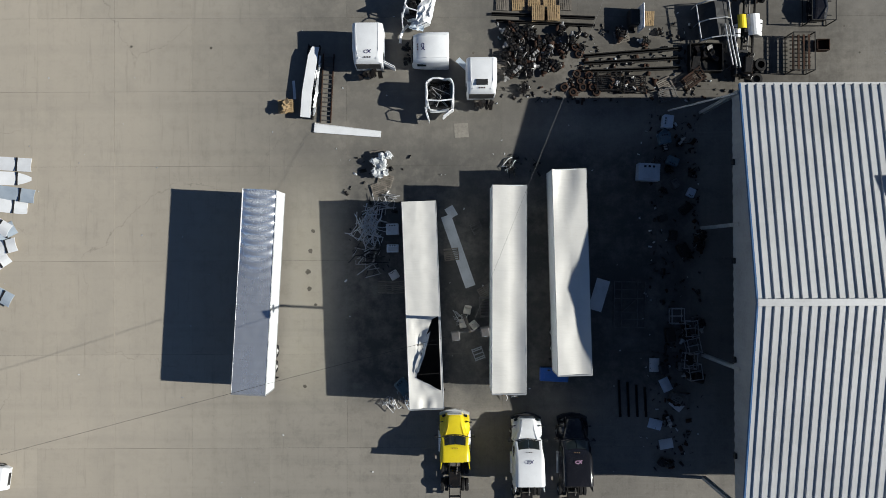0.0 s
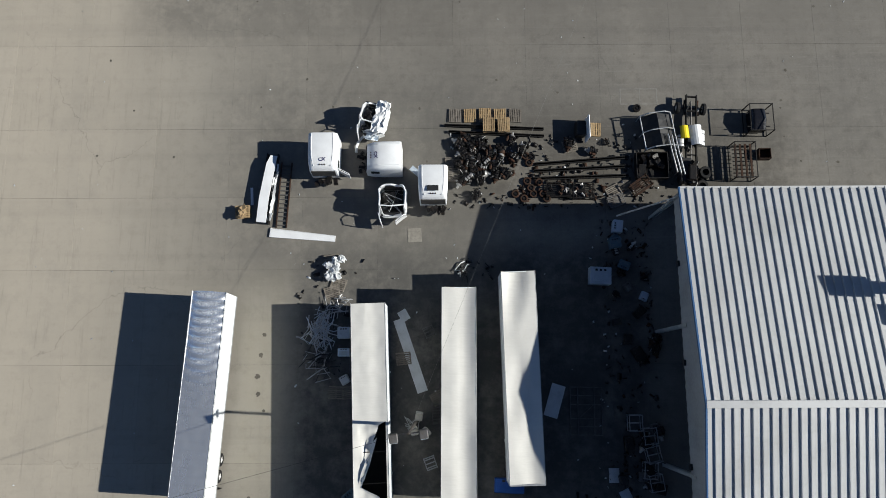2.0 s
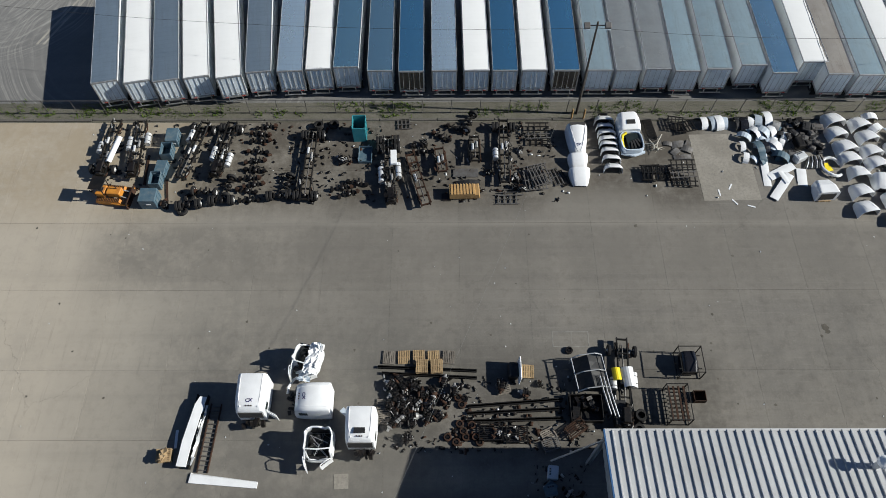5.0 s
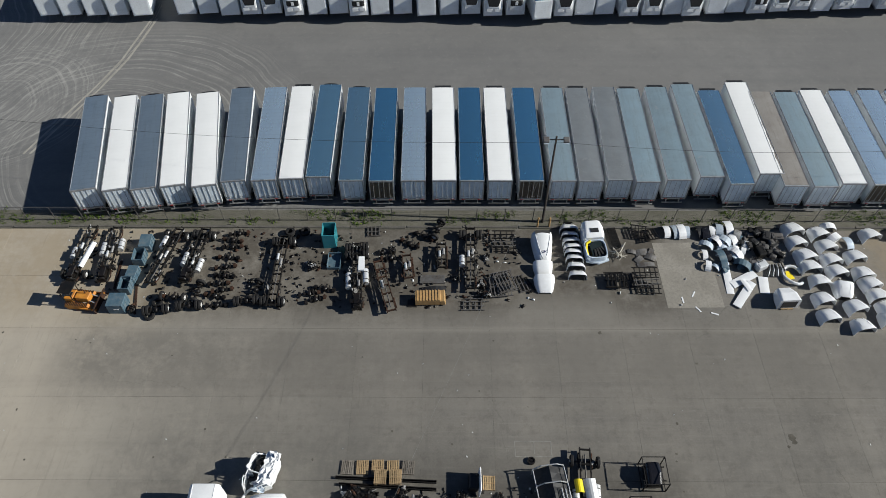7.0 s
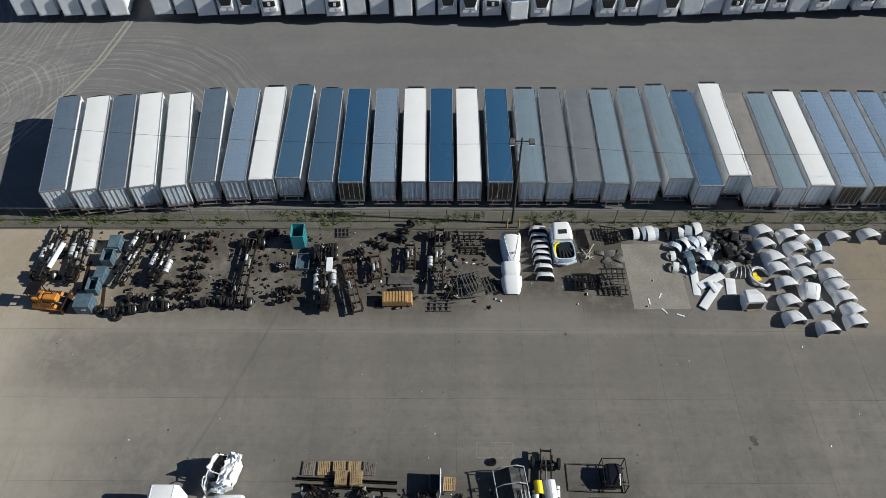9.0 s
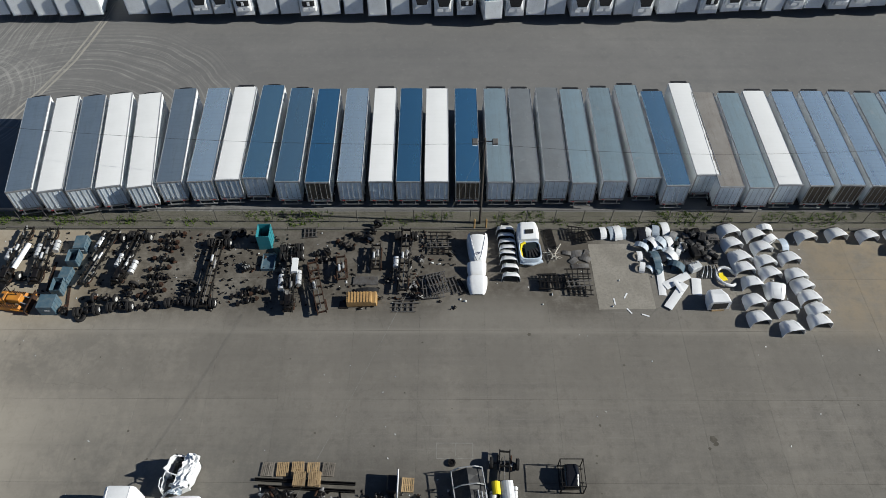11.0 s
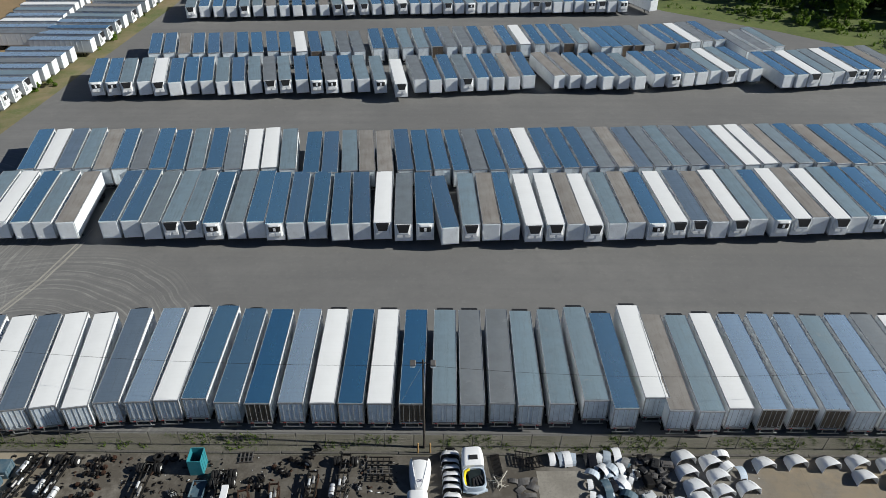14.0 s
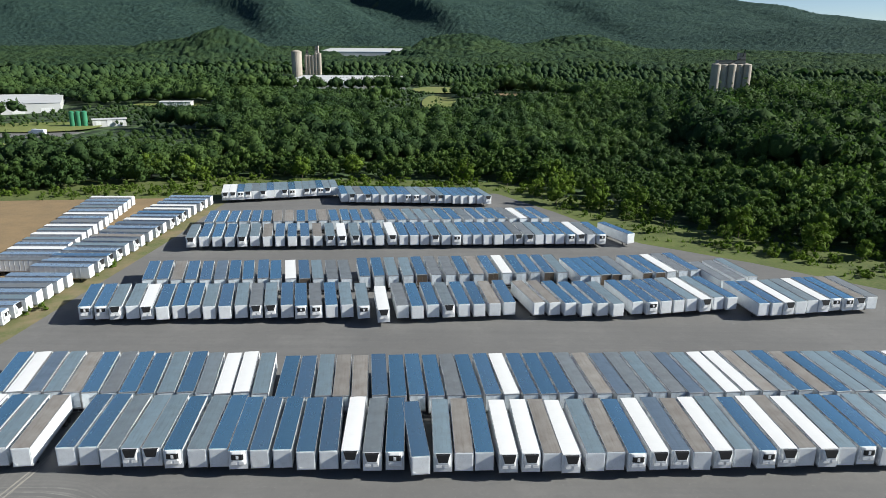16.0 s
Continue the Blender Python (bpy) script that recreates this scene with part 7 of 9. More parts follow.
# panels west of the cabs
t_ = thing("side_fairing", "long white trailer side fairing on a dark frame", "panel", m=at(-10.6, 14.1, -6))
bm = nb()
for sx in (-1, 1):
    box(bm, (sx * 0.45, 0, 0.25), (0.08, 6.0, 0.5))
for k in range(7):
    box(bm, (0, -2.8 + 0.93 * k, 0.3), (0.9, 0.07, 0.3))
part("frame", bm, "black_steel", t_)
bm = nb()
loft(bm, [[(-0.45, -3.0, 0.75), (0.35, -3.0, 0.75), (0.35, -3.0, 0.82), (-0.45, -3.0, 0.82)], [(-0.5, -1.0, 0.8), (0.3, -1.0, 0.78), (0.3, -1.0, 0.85), (-0.5, -1.0, 0.87)], [(-0.3, 2.0, 0.85), (0.45, 2.0, 0.8), (0.45, 2.0, 0.87), (-0.3, 2.0, 0.92)], [(-0.05, 2.7, 0.85), (0.5, 2.7, 0.8), (0.5, 2.7, 0.87), (-0.05, 2.7, 0.92)]])
part("fairing_panel", bm, "white_paint", t_)
bm = nb()
for k in range(8):
    box(bm, (0.55 + rnd.uniform(-0.08, 0.08), -2.4 + 0.6 * k, 0.45), (rnd.uniform(0.15, 0.35), 0.7, 0.06), (0, rnd.uniform(-30, 30), rnd.uniform(-12, 12)))
part("torn_edge", bm, "panel_grey", t_)
t_ = thing("ladder_frame", "dark steel ladder-like frame lying flat", "frame", m=at(-9.3, 13.6, -3))
for sx in (-1, 1):
    bm = nb()
    box(bm, (sx * 0.42, 0, 0.1), (0.07, 5.6, 0.18))
    part("rail", bm, "rust", t_)
for k in range(15):
    bm = nb()
    box(bm, (0, -2.6 + 0.37 * k, 0.1), (0.8, 0.08, 0.1))
    part("rung", bm, "steel_frame", t_)
t_ = thing("roof_spoiler", "long tapered white panel lying on the concrete", "panel", m=at(-7.65, 10.15, -6))
bm = nb()
loft(bm, [[(-2.72, -0.42, 0.02), (-2.72, 0.42, 0.02), (-2.72, 0.3, 0.15), (-2.72, -0.4, 0.15)], [(-2.6, -0.42, 0.02), (-2.6, 0.36, 0.02), (-2.6, 0.25, 0.16), (-2.6, -0.42, 0.16)], [(2.72, -0.28, 0.02), (2.72, 0.26, 0.02), (2.72, 0.2, 0.12), (2.72, -0.26, 0.12)]])
part("shell", bm, "white_paint", t_)
board("plank", "narrow white strip of plastic trim", "trim", -12.0, 13.5, 4, 0.22, 1.5, 0.05, "white_paint")
t_ = thing("carton_heap", "heap of torn tan cardboard on a pallet", "cardboard", m=at(-12.6, 12.1, 5, 0.58))
bm = nb()
for k in range(9):
    box(bm, (rnd.uniform(-0.4, 0.4), rnd.uniform(-0.4, 0.35), 0.08 + 0.03 * k), (rnd.uniform(0.3, 0.6), rnd.uniform(0.2, 0.5), 0.05), (rnd.uniform(-25, 25), rnd.uniform(-25, 25), rnd.uniform(0, 90)))
part("cartons", bm, "pallet_wood", t_)
board("patch_plate", "pale square steel plate flush on the concrete", "plate", 1.6, 10.15, 3, 1.15, 1.15, 0.02, "slab_new")
t_ = thing("bent_strip", "bent white bumper strip by the cabs", "bumper", m=at(-3.1, 17.9, 70))
bm = nb()
pipe(bm, [(-0.7, 0, 0.15), (-0.2, 0.15, 0.3), (0.4, 0.1, 0.25), (0.9, -0.1, 0.15)], 0.12, 7)
part("strip", bm, "white_paint", t_)
board("metal_offcut", "narrow pale panel leaning beside a cab", "panel", 2.0, 15.2, 48, 0.45, 1.9, 0.06, "fairing", 0.4)

# upright panel pieces near the rails
t_ = thing("fibreglass_moulding", "white roof cap standing on edge by a pallet", "panel", m=at(15.8, 19.0))
bm = nb()
box(bm, (0.25, 0, 0.9), (0.12, 2.0, 1.5), (0, 4, 0), bevel=0.05)
part("cap", bm, "white_paint", t_)
bm = nb()
box(bm, (-0.25, 0.1, 0.5), (0.8, 1.3, 0.9), (0, 8, 0), bevel=0.08)
part("dark_lining", bm, "unit_black", t_)
engine(14.5, 18.0, 30, 0.7, 77)
engine(16.5, 17.3, 80, 0.8, 78)
engine(17.8, 18.0, 10, 0.5, 79)


# ---- scrap round the yard trailers ----
def tube_tangle(x, y, turn, s, n, label, seed, mats=("galv", "steel_frame")):
    """A tangle of bent tubes and strips."""
    rnd_ = random.Random(seed)
    t = thing("scrap_tubes", label, "scrap", m=at(x, y, turn))
    for k in range(n):
        bm = nb()
        a, r = rnd_.uniform(0, 6.28), s * rnd_.uniform(0.2, 0.9)
        p = Vector((r * math.cos(a) * 0.5, r * math.sin(a) * 0.6, rnd_.uniform(0.05, 0.5)))
        d = Vector((rnd_.gauss(0, 1), rnd_.gauss(0, 1), 0)).normalized() * s * rnd_.uniform(0.25, 0.6)
        pipe(bm, [p - d, p - d * 0.2 + Vector((rnd_.gauss(0, 0.15), rnd_.gauss(0, 0.15), 0.15)), p + d * 0.5 + Vector((rnd_.gauss(0, 0.4), rnd_.gauss(0, 0.4), 0.08)), p + d], rnd_.uniform(0.022, 0.05), 5)
        part("tube", bm, mats[k % len(mats)], t)
    return t


tube_tangle(-5.9, 2.4, 0, 2.3, 46, "tangle of bent aluminium tubes and strips", 3, ("fairing", "panel_grey", "fairing", "galv"))
tube_tangle(-6.0, -0.2, 0, 1.9, 30, "heap of tangled grey steel tubing", 4, ("steel_frame", "greasy", "galv"))
tube_tangle(-4.6, 4.3, 30, 1.6, 10, "long bent pale tubes by a pallet", 5, ("galv",))
tube_tangle(-2.9, -11.3, 0, 1.3, 12, "heap of pale bent scrap by the trailer", 6, ("fairing", "steel_frame"))
tube_tangle(-4.2, -12.0, 60, 0.9, 7, "small heap of pale scrap strips", 7, ("white_paint", "galv"))
tube_tangle(5.7, 7.1, 20, 0.9, 10, "knot of dark hoses and scrap", 8, ("greasy", "wire_black", "panel_grey"))
tube_tangle(1.6, -5.2, 20, 1.2, 9, "pale metal pieces and bent tubes", 9, ("panel_grey", "galv"))
tube_tangle(5.5, -11.2, 0, 0.9, 7, "torn pale sheet pieces by the trailer", 10, ("white_paint", "tan_paint", "bin_blue"))
t_ = thing("bag_heap", "heap of crumpled white plastic sacks on pallets", "sacks", m=at(-4.75, 7.4, 0, 0.28))
for k in range(14):
    bm = nb()
    bmesh.ops.create_icosphere(bm, subdivisions=3, radius=rnd.uniform(0.2, 0.34), matrix=Matrix.Translation((rnd.uniform(-0.75, 0.75), rnd.uniform(-0.9, 0.9), 0.2 + 0.12 * (k % 3))) @ Matrix.Diagonal((rnd.uniform(0.6, 1.3), rnd.uniform(0.6, 1.3), 0.7, 1)))
    for v in bm.verts:
        v.co += Vector((noise.noise(v.co * 5 + Vector((k, 0, 0))), noise.noise(v.co * 5 + Vector((0, k, 3))), 0.6 * noise.noise(v.co * 7 + Vector((0, 5, k))))) * 0.3
    part("sack", bm, "panel_grey", t_)


def cabinet(x, y, turn, sx, sy, h, mat_, label):
    """A small box-like truck part with a hatch, slots and rim."""
    t = thing("equipment_box", label, "box", m=at(x, y, turn))
    bm = nb()
    box(bm, (0, 0, h / 2), (sx, sy, h), bevel=0.05)
    part("case", bm, mat_, t)
    bm = nb()
    box(bm, (0, -sy * 0.1, h + 0.015), (sx * 0.7, sy * 0.5, 0.04), bevel=0.01)
    part("hatch", bm, mat_, t)
    for k in range(3):
        bm = nb()
        box(bm, (-sx * 0.2 + sx * 0.2 * k, sy * 0.32, h + 0.02), (sx * 0.1, sy * 0.12, 0.05))
        part("slot", bm, "unit_black", t)
    return t


for x, y, a, sx, sy, h, mt, lb in ((-4.0, 2.1, 2, 1.0, 0.9, 0.8, "fairing", "pale blue-white equipment box in the shade"), (-4.0, 0.55, 0, 0.95, 0.65, 0.6, "fairing", "pale blue-white equipment box in the shade"),
                                   (16.65, 6.6, -3, 1.75, 1.4, 0.9, "fairing", "pale blue-white sleeper box section in the shade"), (9.0, -9.7, -3, 2.3, 1.1, 0.5, "royal_blue", "flat blue plastic bin by a trailer"),
                                   (-3.2, -10.6, 40, 1.0, 1.2, 0.6, "bin_blue", "faded blue cover by the trailer"), (-3.9, -1.6, 30, 0.7, 0.7, 0.5, "panel_grey", "small grey metal seat box")):
    cabinet(x, y, a, sx, sy, h, mt, lb)
board("long_sheet", "long narrow grey panel between the trailers", "panel", 1.3, 0.3, 19, 0.85, 6.1, 0.06, "panel_grey")
board("flat_sheet", "flat pale green-grey panel lying in the shade", "panel", 12.75, -3.3, -17, 1.1, 2.6, 0.05, "panel_grey")
board("metal_offcut", "small grey square panel by a trailer", "panel", 0.75, 3.5, 30, 0.75, 0.9, 0.05, "panel_grey")
for x, y, a in ((1.65, -5.6, 10), (2.6, -5.7, 40), (2.0, -4.5, -10)):
    t_ = thing("scrap_chair", "worn pale grey truck chair lying on the ground", "chair", "scrap chairs", at(x, y, a))
    bm = nb()
    box(bm, (0, 0, 0.4), (0.6, 0.6, 0.22), bevel=0.07)
    part("cushion", bm, "beige", t_)
    bm = nb()
    box(bm, (0, 0.32, 0.75), (0.58, 0.2, 0.7), (-12, 0, 0), bevel=0.07)
    part("backrest", bm, "beige", t_)
    bm = nb()
    box(bm, (0, 0, 0.15), (0.4, 0.45, 0.3))
    part("base", bm, "black_steel", t_)
rack(4.0, -4.2, 3, 1.9, 1.6, 0.4, 7, "low grey slatted steel rack", "steel_frame")
rack(2.9, -8.0, 20, 0.8, 0.9, 0.4, 3, "small pale steel frame", "galv")
rack(2.8, 2.2, 25, 0.8, 0.8, 0.5, 3, "small dark steel frame", "steel_frame")
t_ = thing("steel_gate", "flat welded steel gate frame in the shade", "frame", m=at(15.2, -4.1, -1))
for x in (-1.25, -0.65, 0.65, 1.25):
    bm = nb()
    box(bm, (x, 0, 0.1), (0.07, 3.7, 0.1))
    part("stile", bm, "steel_frame", t_)
for y in (-1.85, -1.2, -0.6, 0.5, 1.2, 1.85):
    bm = nb()
    box(bm, (0, y, 0.12), (2.55, 0.07, 0.1))
    part("crossbar", bm, "steel_frame", t_)
bm = nb()
beam(bm, (-0.6, -0.6, 0.16), (0.6, 0.5, 0.16), 0.06, 0.06)
part("diagonal", bm, "steel_frame", t_)

# heap of covers, frames and parts along the open side of the shed
rnd = random.Random(99)
for k in range(34):
    x, y = rnd.uniform(17.6, 20.9), rnd.uniform(-17.5, 11.0)
    if rnd.random() < 0.45:
        engine(x, y, rnd.uniform(0, 360), rnd.uniform(0.55, 0.95), 200 + k)
    else:
        # mostly near-black materials, so the shed's shade is in the parts' colours
        cabinet(x, y, rnd.uniform(0, 180), rnd.uniform(0.5, 1.1), rnd.uniform(0.5, 1.0), rnd.uniform(0.3, 0.8), rnd.choice(["black_steel", "black_steel", "bin_blue", "greasy", "greasy", "fairing", "unit_black", "steel_frame"]), "scrapped truck body part by the shed")
for x, y, a in ((20.0, -6.0, 5), (20.2, -7.4, 12), (19.9, -8.6, -5), (20.3, -9.5, 8), (18.9, -5.0, 0)):
    rack(x, y, a, 1.0, 1.2, 0.9, 1, "bent pale door-frame stack by the shed", "galv", "frame")
for k in range(5):
    board("scrap_sheet", "loose pale flat panel leaning flat by the shed", "panel", 17.2 + 0.9 * (k % 3), -9.0 - 1.6 * k, 25 * k, 0.8, 1.1, 0.08, "fairing" if k % 2 else "panel_grey", 0.0, 0, 0.06)
for k in range(4):
    beam_thing("steel_bar", "long dark steel bar on the ground", "bar", (14.3 + 0.7 * k, -10.2 - 0.2 * k, 0), (14.4 + 0.7 * k, -13.2, 0), 0.08, 0.1, "black_steel", "loose bars")


# ---- west edge: sheet stacks and a parked car ----
for k, (x, y, a, l) in enumerate(((-34.6, 7.6, 86, 3.6), (-34.6, 6.4, 88, 3.4), (-34.3, 5.2, 82, 3.6), (-34.8, 4.2, 84, 3.2), (-35.6, 3.0, 60, 2.6), (-35.2, 1.6, 118, 2.4), (-35.0, 0.6, 105, 2.2), (-35.5, -0.9, 125, 2.2), (-35.2, -2.8, 62, 2.2))):
    board("side_skirt", "white trailer skirt panel with dark ribs", "panel", x - 1.1, y, a, 1.1, l + 1.2, 0.04, ("white_paint", "white_paint", "fairing")[k % 3], 0.03 * k, 4 if k % 2 else -3, 0.1, "stack of skirt panels", 2)


def car(x, y, turn, label):
    c = thing("car", label, "car", m=at(x, y, turn))
    bm = nb()
    loft(bm, [rounded(1.7, 0.35, 0.8, -2.3, 0.15), rounded(1.9, 0.3, 1.05, -1.9, 0.2), rounded(1.95, 0.3, 1.15, -0.9, 0.2), rounded(1.95, 0.3, 1.15, 1.9, 0.2), rounded(1.8, 0.4, 1.0, 2.3, 0.2)])
    part("body", bm, "white_paint", c)
    bm = nb()
    loft(bm, [rounded(1.7, 1.1, 1.2, -0.95, 0.04), rounded(1.5, 1.1, 1.72, -0.2, 0.2), rounded(1.5, 1.1, 1.75, 1.2, 0.2), rounded(1.6, 1.1, 1.2, 1.95, 0.04)])
    part("greenhouse", bm, "glass", c)
    bm = nb()
    box(bm, (0, 0.5, 1.76), (1.3, 1.5, 0.05), bevel=0.02)
    part("roof_panel", bm, "white_paint", c)
    bm = nb()
    box(bm, (0, -2.3, 0.62), (1.0, 0.1, 0.3), bevel=0.02)
    part("grille", bm, "unit_black", c)
    for sx in (-1, 1):
        for yy in (-1.4, 1.4):
            bm = nb()
            ring_tyre(bm, (sx * 0.88, yy, 0.34), (1, 0, 0), 0.34, 0.22, 0.6, 16)
            w = part("tyre", bm, "tyre", c)
            bm = nb()
            rod(bm, (sx * 0.82, yy, 0.34), (sx * 0.97, yy, 0.34), 0.21, 12)
            part("rim", bm, "rim", w)
    return c


car(-37.1, -17.5, 82, "white car with black grille parked at the yard's edge")
car(-38.9, 42.6, 60, "white car parked near the fence")


# ---- light poles and wires ----
M["pole_wood"] = earth("dark_pole_wood", (0.05, 0.042, 0.035), (0.075, 0.062, 0.05), (0.035, 0.03, 0.025), 2.0)


def light_pole(x, y, h, turn, label, bollards=False):
    p = thing("light_pole", label, "light pole", "yard light poles", at(x, y))
    bm = nb()
    rod(bm, (0, 0, -0.3), (0, 0, h), 0.14, 10, 0.09)
    part("pole", bm, "pole_wood", p)
    bm = nb()
    d = pose(0, 0, 0, 0, 0, turn)
    beam(bm, d @ Vector((-1.0, 0, h - 0.4)), d @ Vector((1.0, 0, h - 0.4)), 0.09, 0.09)
    part("crossarm", bm, "steel_frame", p)
    for sx in (-1, 1):
        bm = nb()
        box(bm, d @ Vector((sx * 0.95, -0.15, h - 0.3)), (0.55, 0.6, 0.3), (18, 0, turn), bevel=0.05)
        l = part("floodlight", bm, "steel_frame", p)
        bm = nb()
        box(bm, d @ Vector((sx * 0.95, -0.3, h - 0.46)), (0.45, 0.4, 0.05), (18, 0, turn))
        part("lens", bm, "fairing", l)
    if bollards:
        for sx in (-1, 1):
            b = thing("bollard", "yellow steel bollard guarding a light pole", "bollard", "bollards", at(x + sx * 0.62, y - 0.75))
            bm = nb()
            rod(bm, (0, 0, 0), (0, 0, 1.5), 0.1, 10)
            bmesh.ops.create_icosphere(bm, subdivisions=1, radius=0.1, matrix=Matrix.Translation((0, 0, 1.5)))
            part("post", bm, "tan_paint", b)
    return p


light_pole(23.65, 47.7, 12.4, 0, "tall wooden light pole with twin floodlights by the fence", True)
light_pole(1.75, -4.9, 12.6, 8, "tall light pole with twin floodlights between trailers")


def wire(name, a, b, sag, label, mat_="wire_pale", r=0.02):
    pts = []
    for k in range(17):
        f = k / 16
        p = Vector(a).lerp(Vector(b), f)
        p.z -= sag * 4 * f * (1 - f)
        pts.append(p)
    w = tagged(part(name, pipe(nb(), pts, r, 4), mat_), label, "cable")
    return w


wire("overhead_wire", (1.75, -4.9, 12.2), (23.65, 47.7, 11.9), 1.6, "thin overhead power cable between light poles", "wire_pale", 0.009)
wire("overhead_wire", (23.65, 47.7, 11.7), (85, 52, 9.5), 2.2, "thin overhead power cable along the fence", "wire_black", 0.014)
wire("overhead_wire", (23.65, 47.7, 11.7), (-60, 58, 9.5), 2.4, "thin overhead power cable along the fence", "wire_black", 0.014)
wire("overhead_wire", (1.75, -4.9, 12.0), (-70, -24, 11.0), 1.5, "thin overhead power cable across the yard", "wire_black", 0.014)


# ---- roof fittings of the shed ----
def roof_z(y):
    return RIDGE - (RIDGE - EAVE) * abs(y - BRIDGE) / (BY1 - BRIDGE)


t_ = thing("roof_vent", "white mushroom roof vent on the ribbed roof", "vent", m=at(38.9, 9.3, 0, roof_z(9.3)))
bm = nb()
rod(bm, (0, 0, -0.1), (0, 0, 1.25), 0.22, 12)
part("stack", bm, "roof_sheet", t_)
bm = nb()
rod(bm, (0, 0, 1.2), (0, 0, 1.5), 0.45, 16, 0.4)
rod(bm, (0, 0, 1.5), (0, 0, 1.75), 0.4, 16, 0.08)
part("cowl", bm, "white_paint", t_)
for x, y, high, deep in ((36.9, 4.3, 3.7, 1.2), (39.6, 2.3, 3.3, 0.7)):
    t_ = thing("exhaust_stack", "tall square roof exhaust with a wide hood", "vent", m=at(x, y, 0, roof_z(y)))
    bm = nb()
    box(bm, (0, 0, (high - deep) / 2), (0.8, 0.85, high - deep + 0.2))
    part("duct", bm, "roof_sheet", t_)
    bm = nb()
    box(bm, (0, 0, high - deep / 2), (1.4, 1.4, deep), bevel=0.05)
    part("hood", bm, "roof_sheet", t_)
    bm = nb()
    box(bm, (0, 0, 0.12), (1.3, 1.3, 0.3), bevel=0.03)
    part("curb", bm, "roof_sheet", t_)
engine(33.2, 13.4, 80, 0.7, 300)

# ---- the salvage strip along the fence ----
# fence
FENCE = thing("chain_fence", "leaning chain-link fence with steel posts", "fence", m=at(0, 47.85))
x = -62.0
while x < 92:
    bm = nb()
    rod(bm, (x, 0, -0.1), (x + 0.05, -0.12, 2.1), 0.04, 6)
    rod(bm, (x + 0.05, -0.12, 2.1), (x + 0.05, -0.4, 2.4), 0.025, 5)
    part("post", bm, "steel_frame", FENCE)
    x += 3.02
for z, r in ((2.08, 0.03), (1.1, 0.012), (0.08, 0.02), (2.25, 0.01), (2.38, 0.01)):
    bm = nb()
    rod(bm, (-62, -0.06 * z - (0.15 if z > 2.1 else 0), z), (92, -0.06 * z - (0.15 if z > 2.1 else 0), z), r, 5)
    part("rail", bm, "steel_frame", FENCE)
bm = nb()
for k in range(770):
    xx = -62 + 0.2 * k
    for sx in (-1, 1):
        beam(bm, (xx, 0, 0.05), (xx + sx * 0.9, -0.12, 2.05), 0.006, 0.006)
tagged(part("mesh_wire", bm, "steel_frame", FENCE), kind="stuff")
t_ = thing("kerb", "low dark broken concrete kerb below the fence", "kerb", m=at(0, 46.9))
for k in range(26):
    bm = nb()
    box(bm, (-60 + 6 * k, rnd.uniform(-0.05, 0.05), 0.06), (5.9, 0.28, 0.2), (0, 0, rnd.uniform(-0.5, 0.5)), bevel=0.03)
    part("kerb_stone", bm, "gravel", t_)

# truck frames
chassis(-24.15, 39.0, -24.0, 46.4, "stripped black truck chassis with a white fairing", [(1.2, False)], [(-1, 3.2, 1.2)], True, 6, seed=1, litter=30)
board("fairing", "long white truck side fairing on a chassis", "fairing", -23.35, 42.3, -8, 0.6, 3.2, 0.08, "white_paint", 0.95, 0, 0.18)
chassis(-20.95, 39.0, -21.4, 46.3, "stripped black truck chassis with chromed tanks", [], [(1, 4.2, 1.3), (-1, 3.6, 1.5)], True, 6, seed=2, litter=30)
chassis(-16.25, 38.9, -14.8, 46.1, "narrow stripped truck chassis with chromed tank", [(6.6, False)], [(-1, 4.6, 1.4)], False, 7, seed=3, litter=28)
chassis(-12.9, 39.0, -12.0, 46.1, "stripped black truck chassis with exhaust pipes", [(6.4, True)], [(1, 1.6, 1.5), (-1, 2.2, 1.5)], True, 6, seed=4, litter=34)
chassis(-3.75, 36.3, -3.6, 45.2, "bare truck frame with double wheels at its end", [(0.7, True), (8.2, True)], [], False, 8, seed=5, litter=12)
chassis(4.7, 35.8, 4.0, 44.2, "stripped truck chassis with twin chromed tanks", [(7.0, True), (8.0, True)], [(-1, 2.8, 1.7), (1, 3.2, 1.7)], True, 7, seed=6, litter=36)
board("battery_cover", "white box cover on a truck chassis", "cover", 4.75, 41.2, 3, 0.6, 1.7, 0.25, "white_paint", 0.95)
chassis(8.05, 35.7, 6.3, 41.9, "rusty bare truck frame section", [], [], False, 7, "rust", 7, 8)
chassis(9.6, 39.6, 9.2, 42.7, "short rusty frame section", [], [], False, 4, "rust", 8, 8)
chassis(12.85, 40.9, 12.8, 44.2, "short narrow bare frame section", [], [], False, 4, "black_steel", 9, 4)
chassis(15.7, 38.3, 15.85, 46.3, "stripped truck chassis with one chromed tank", [(7.2, True)], [(-1, 3.0, 1.2)], False, 8, seed=10, litter=26)


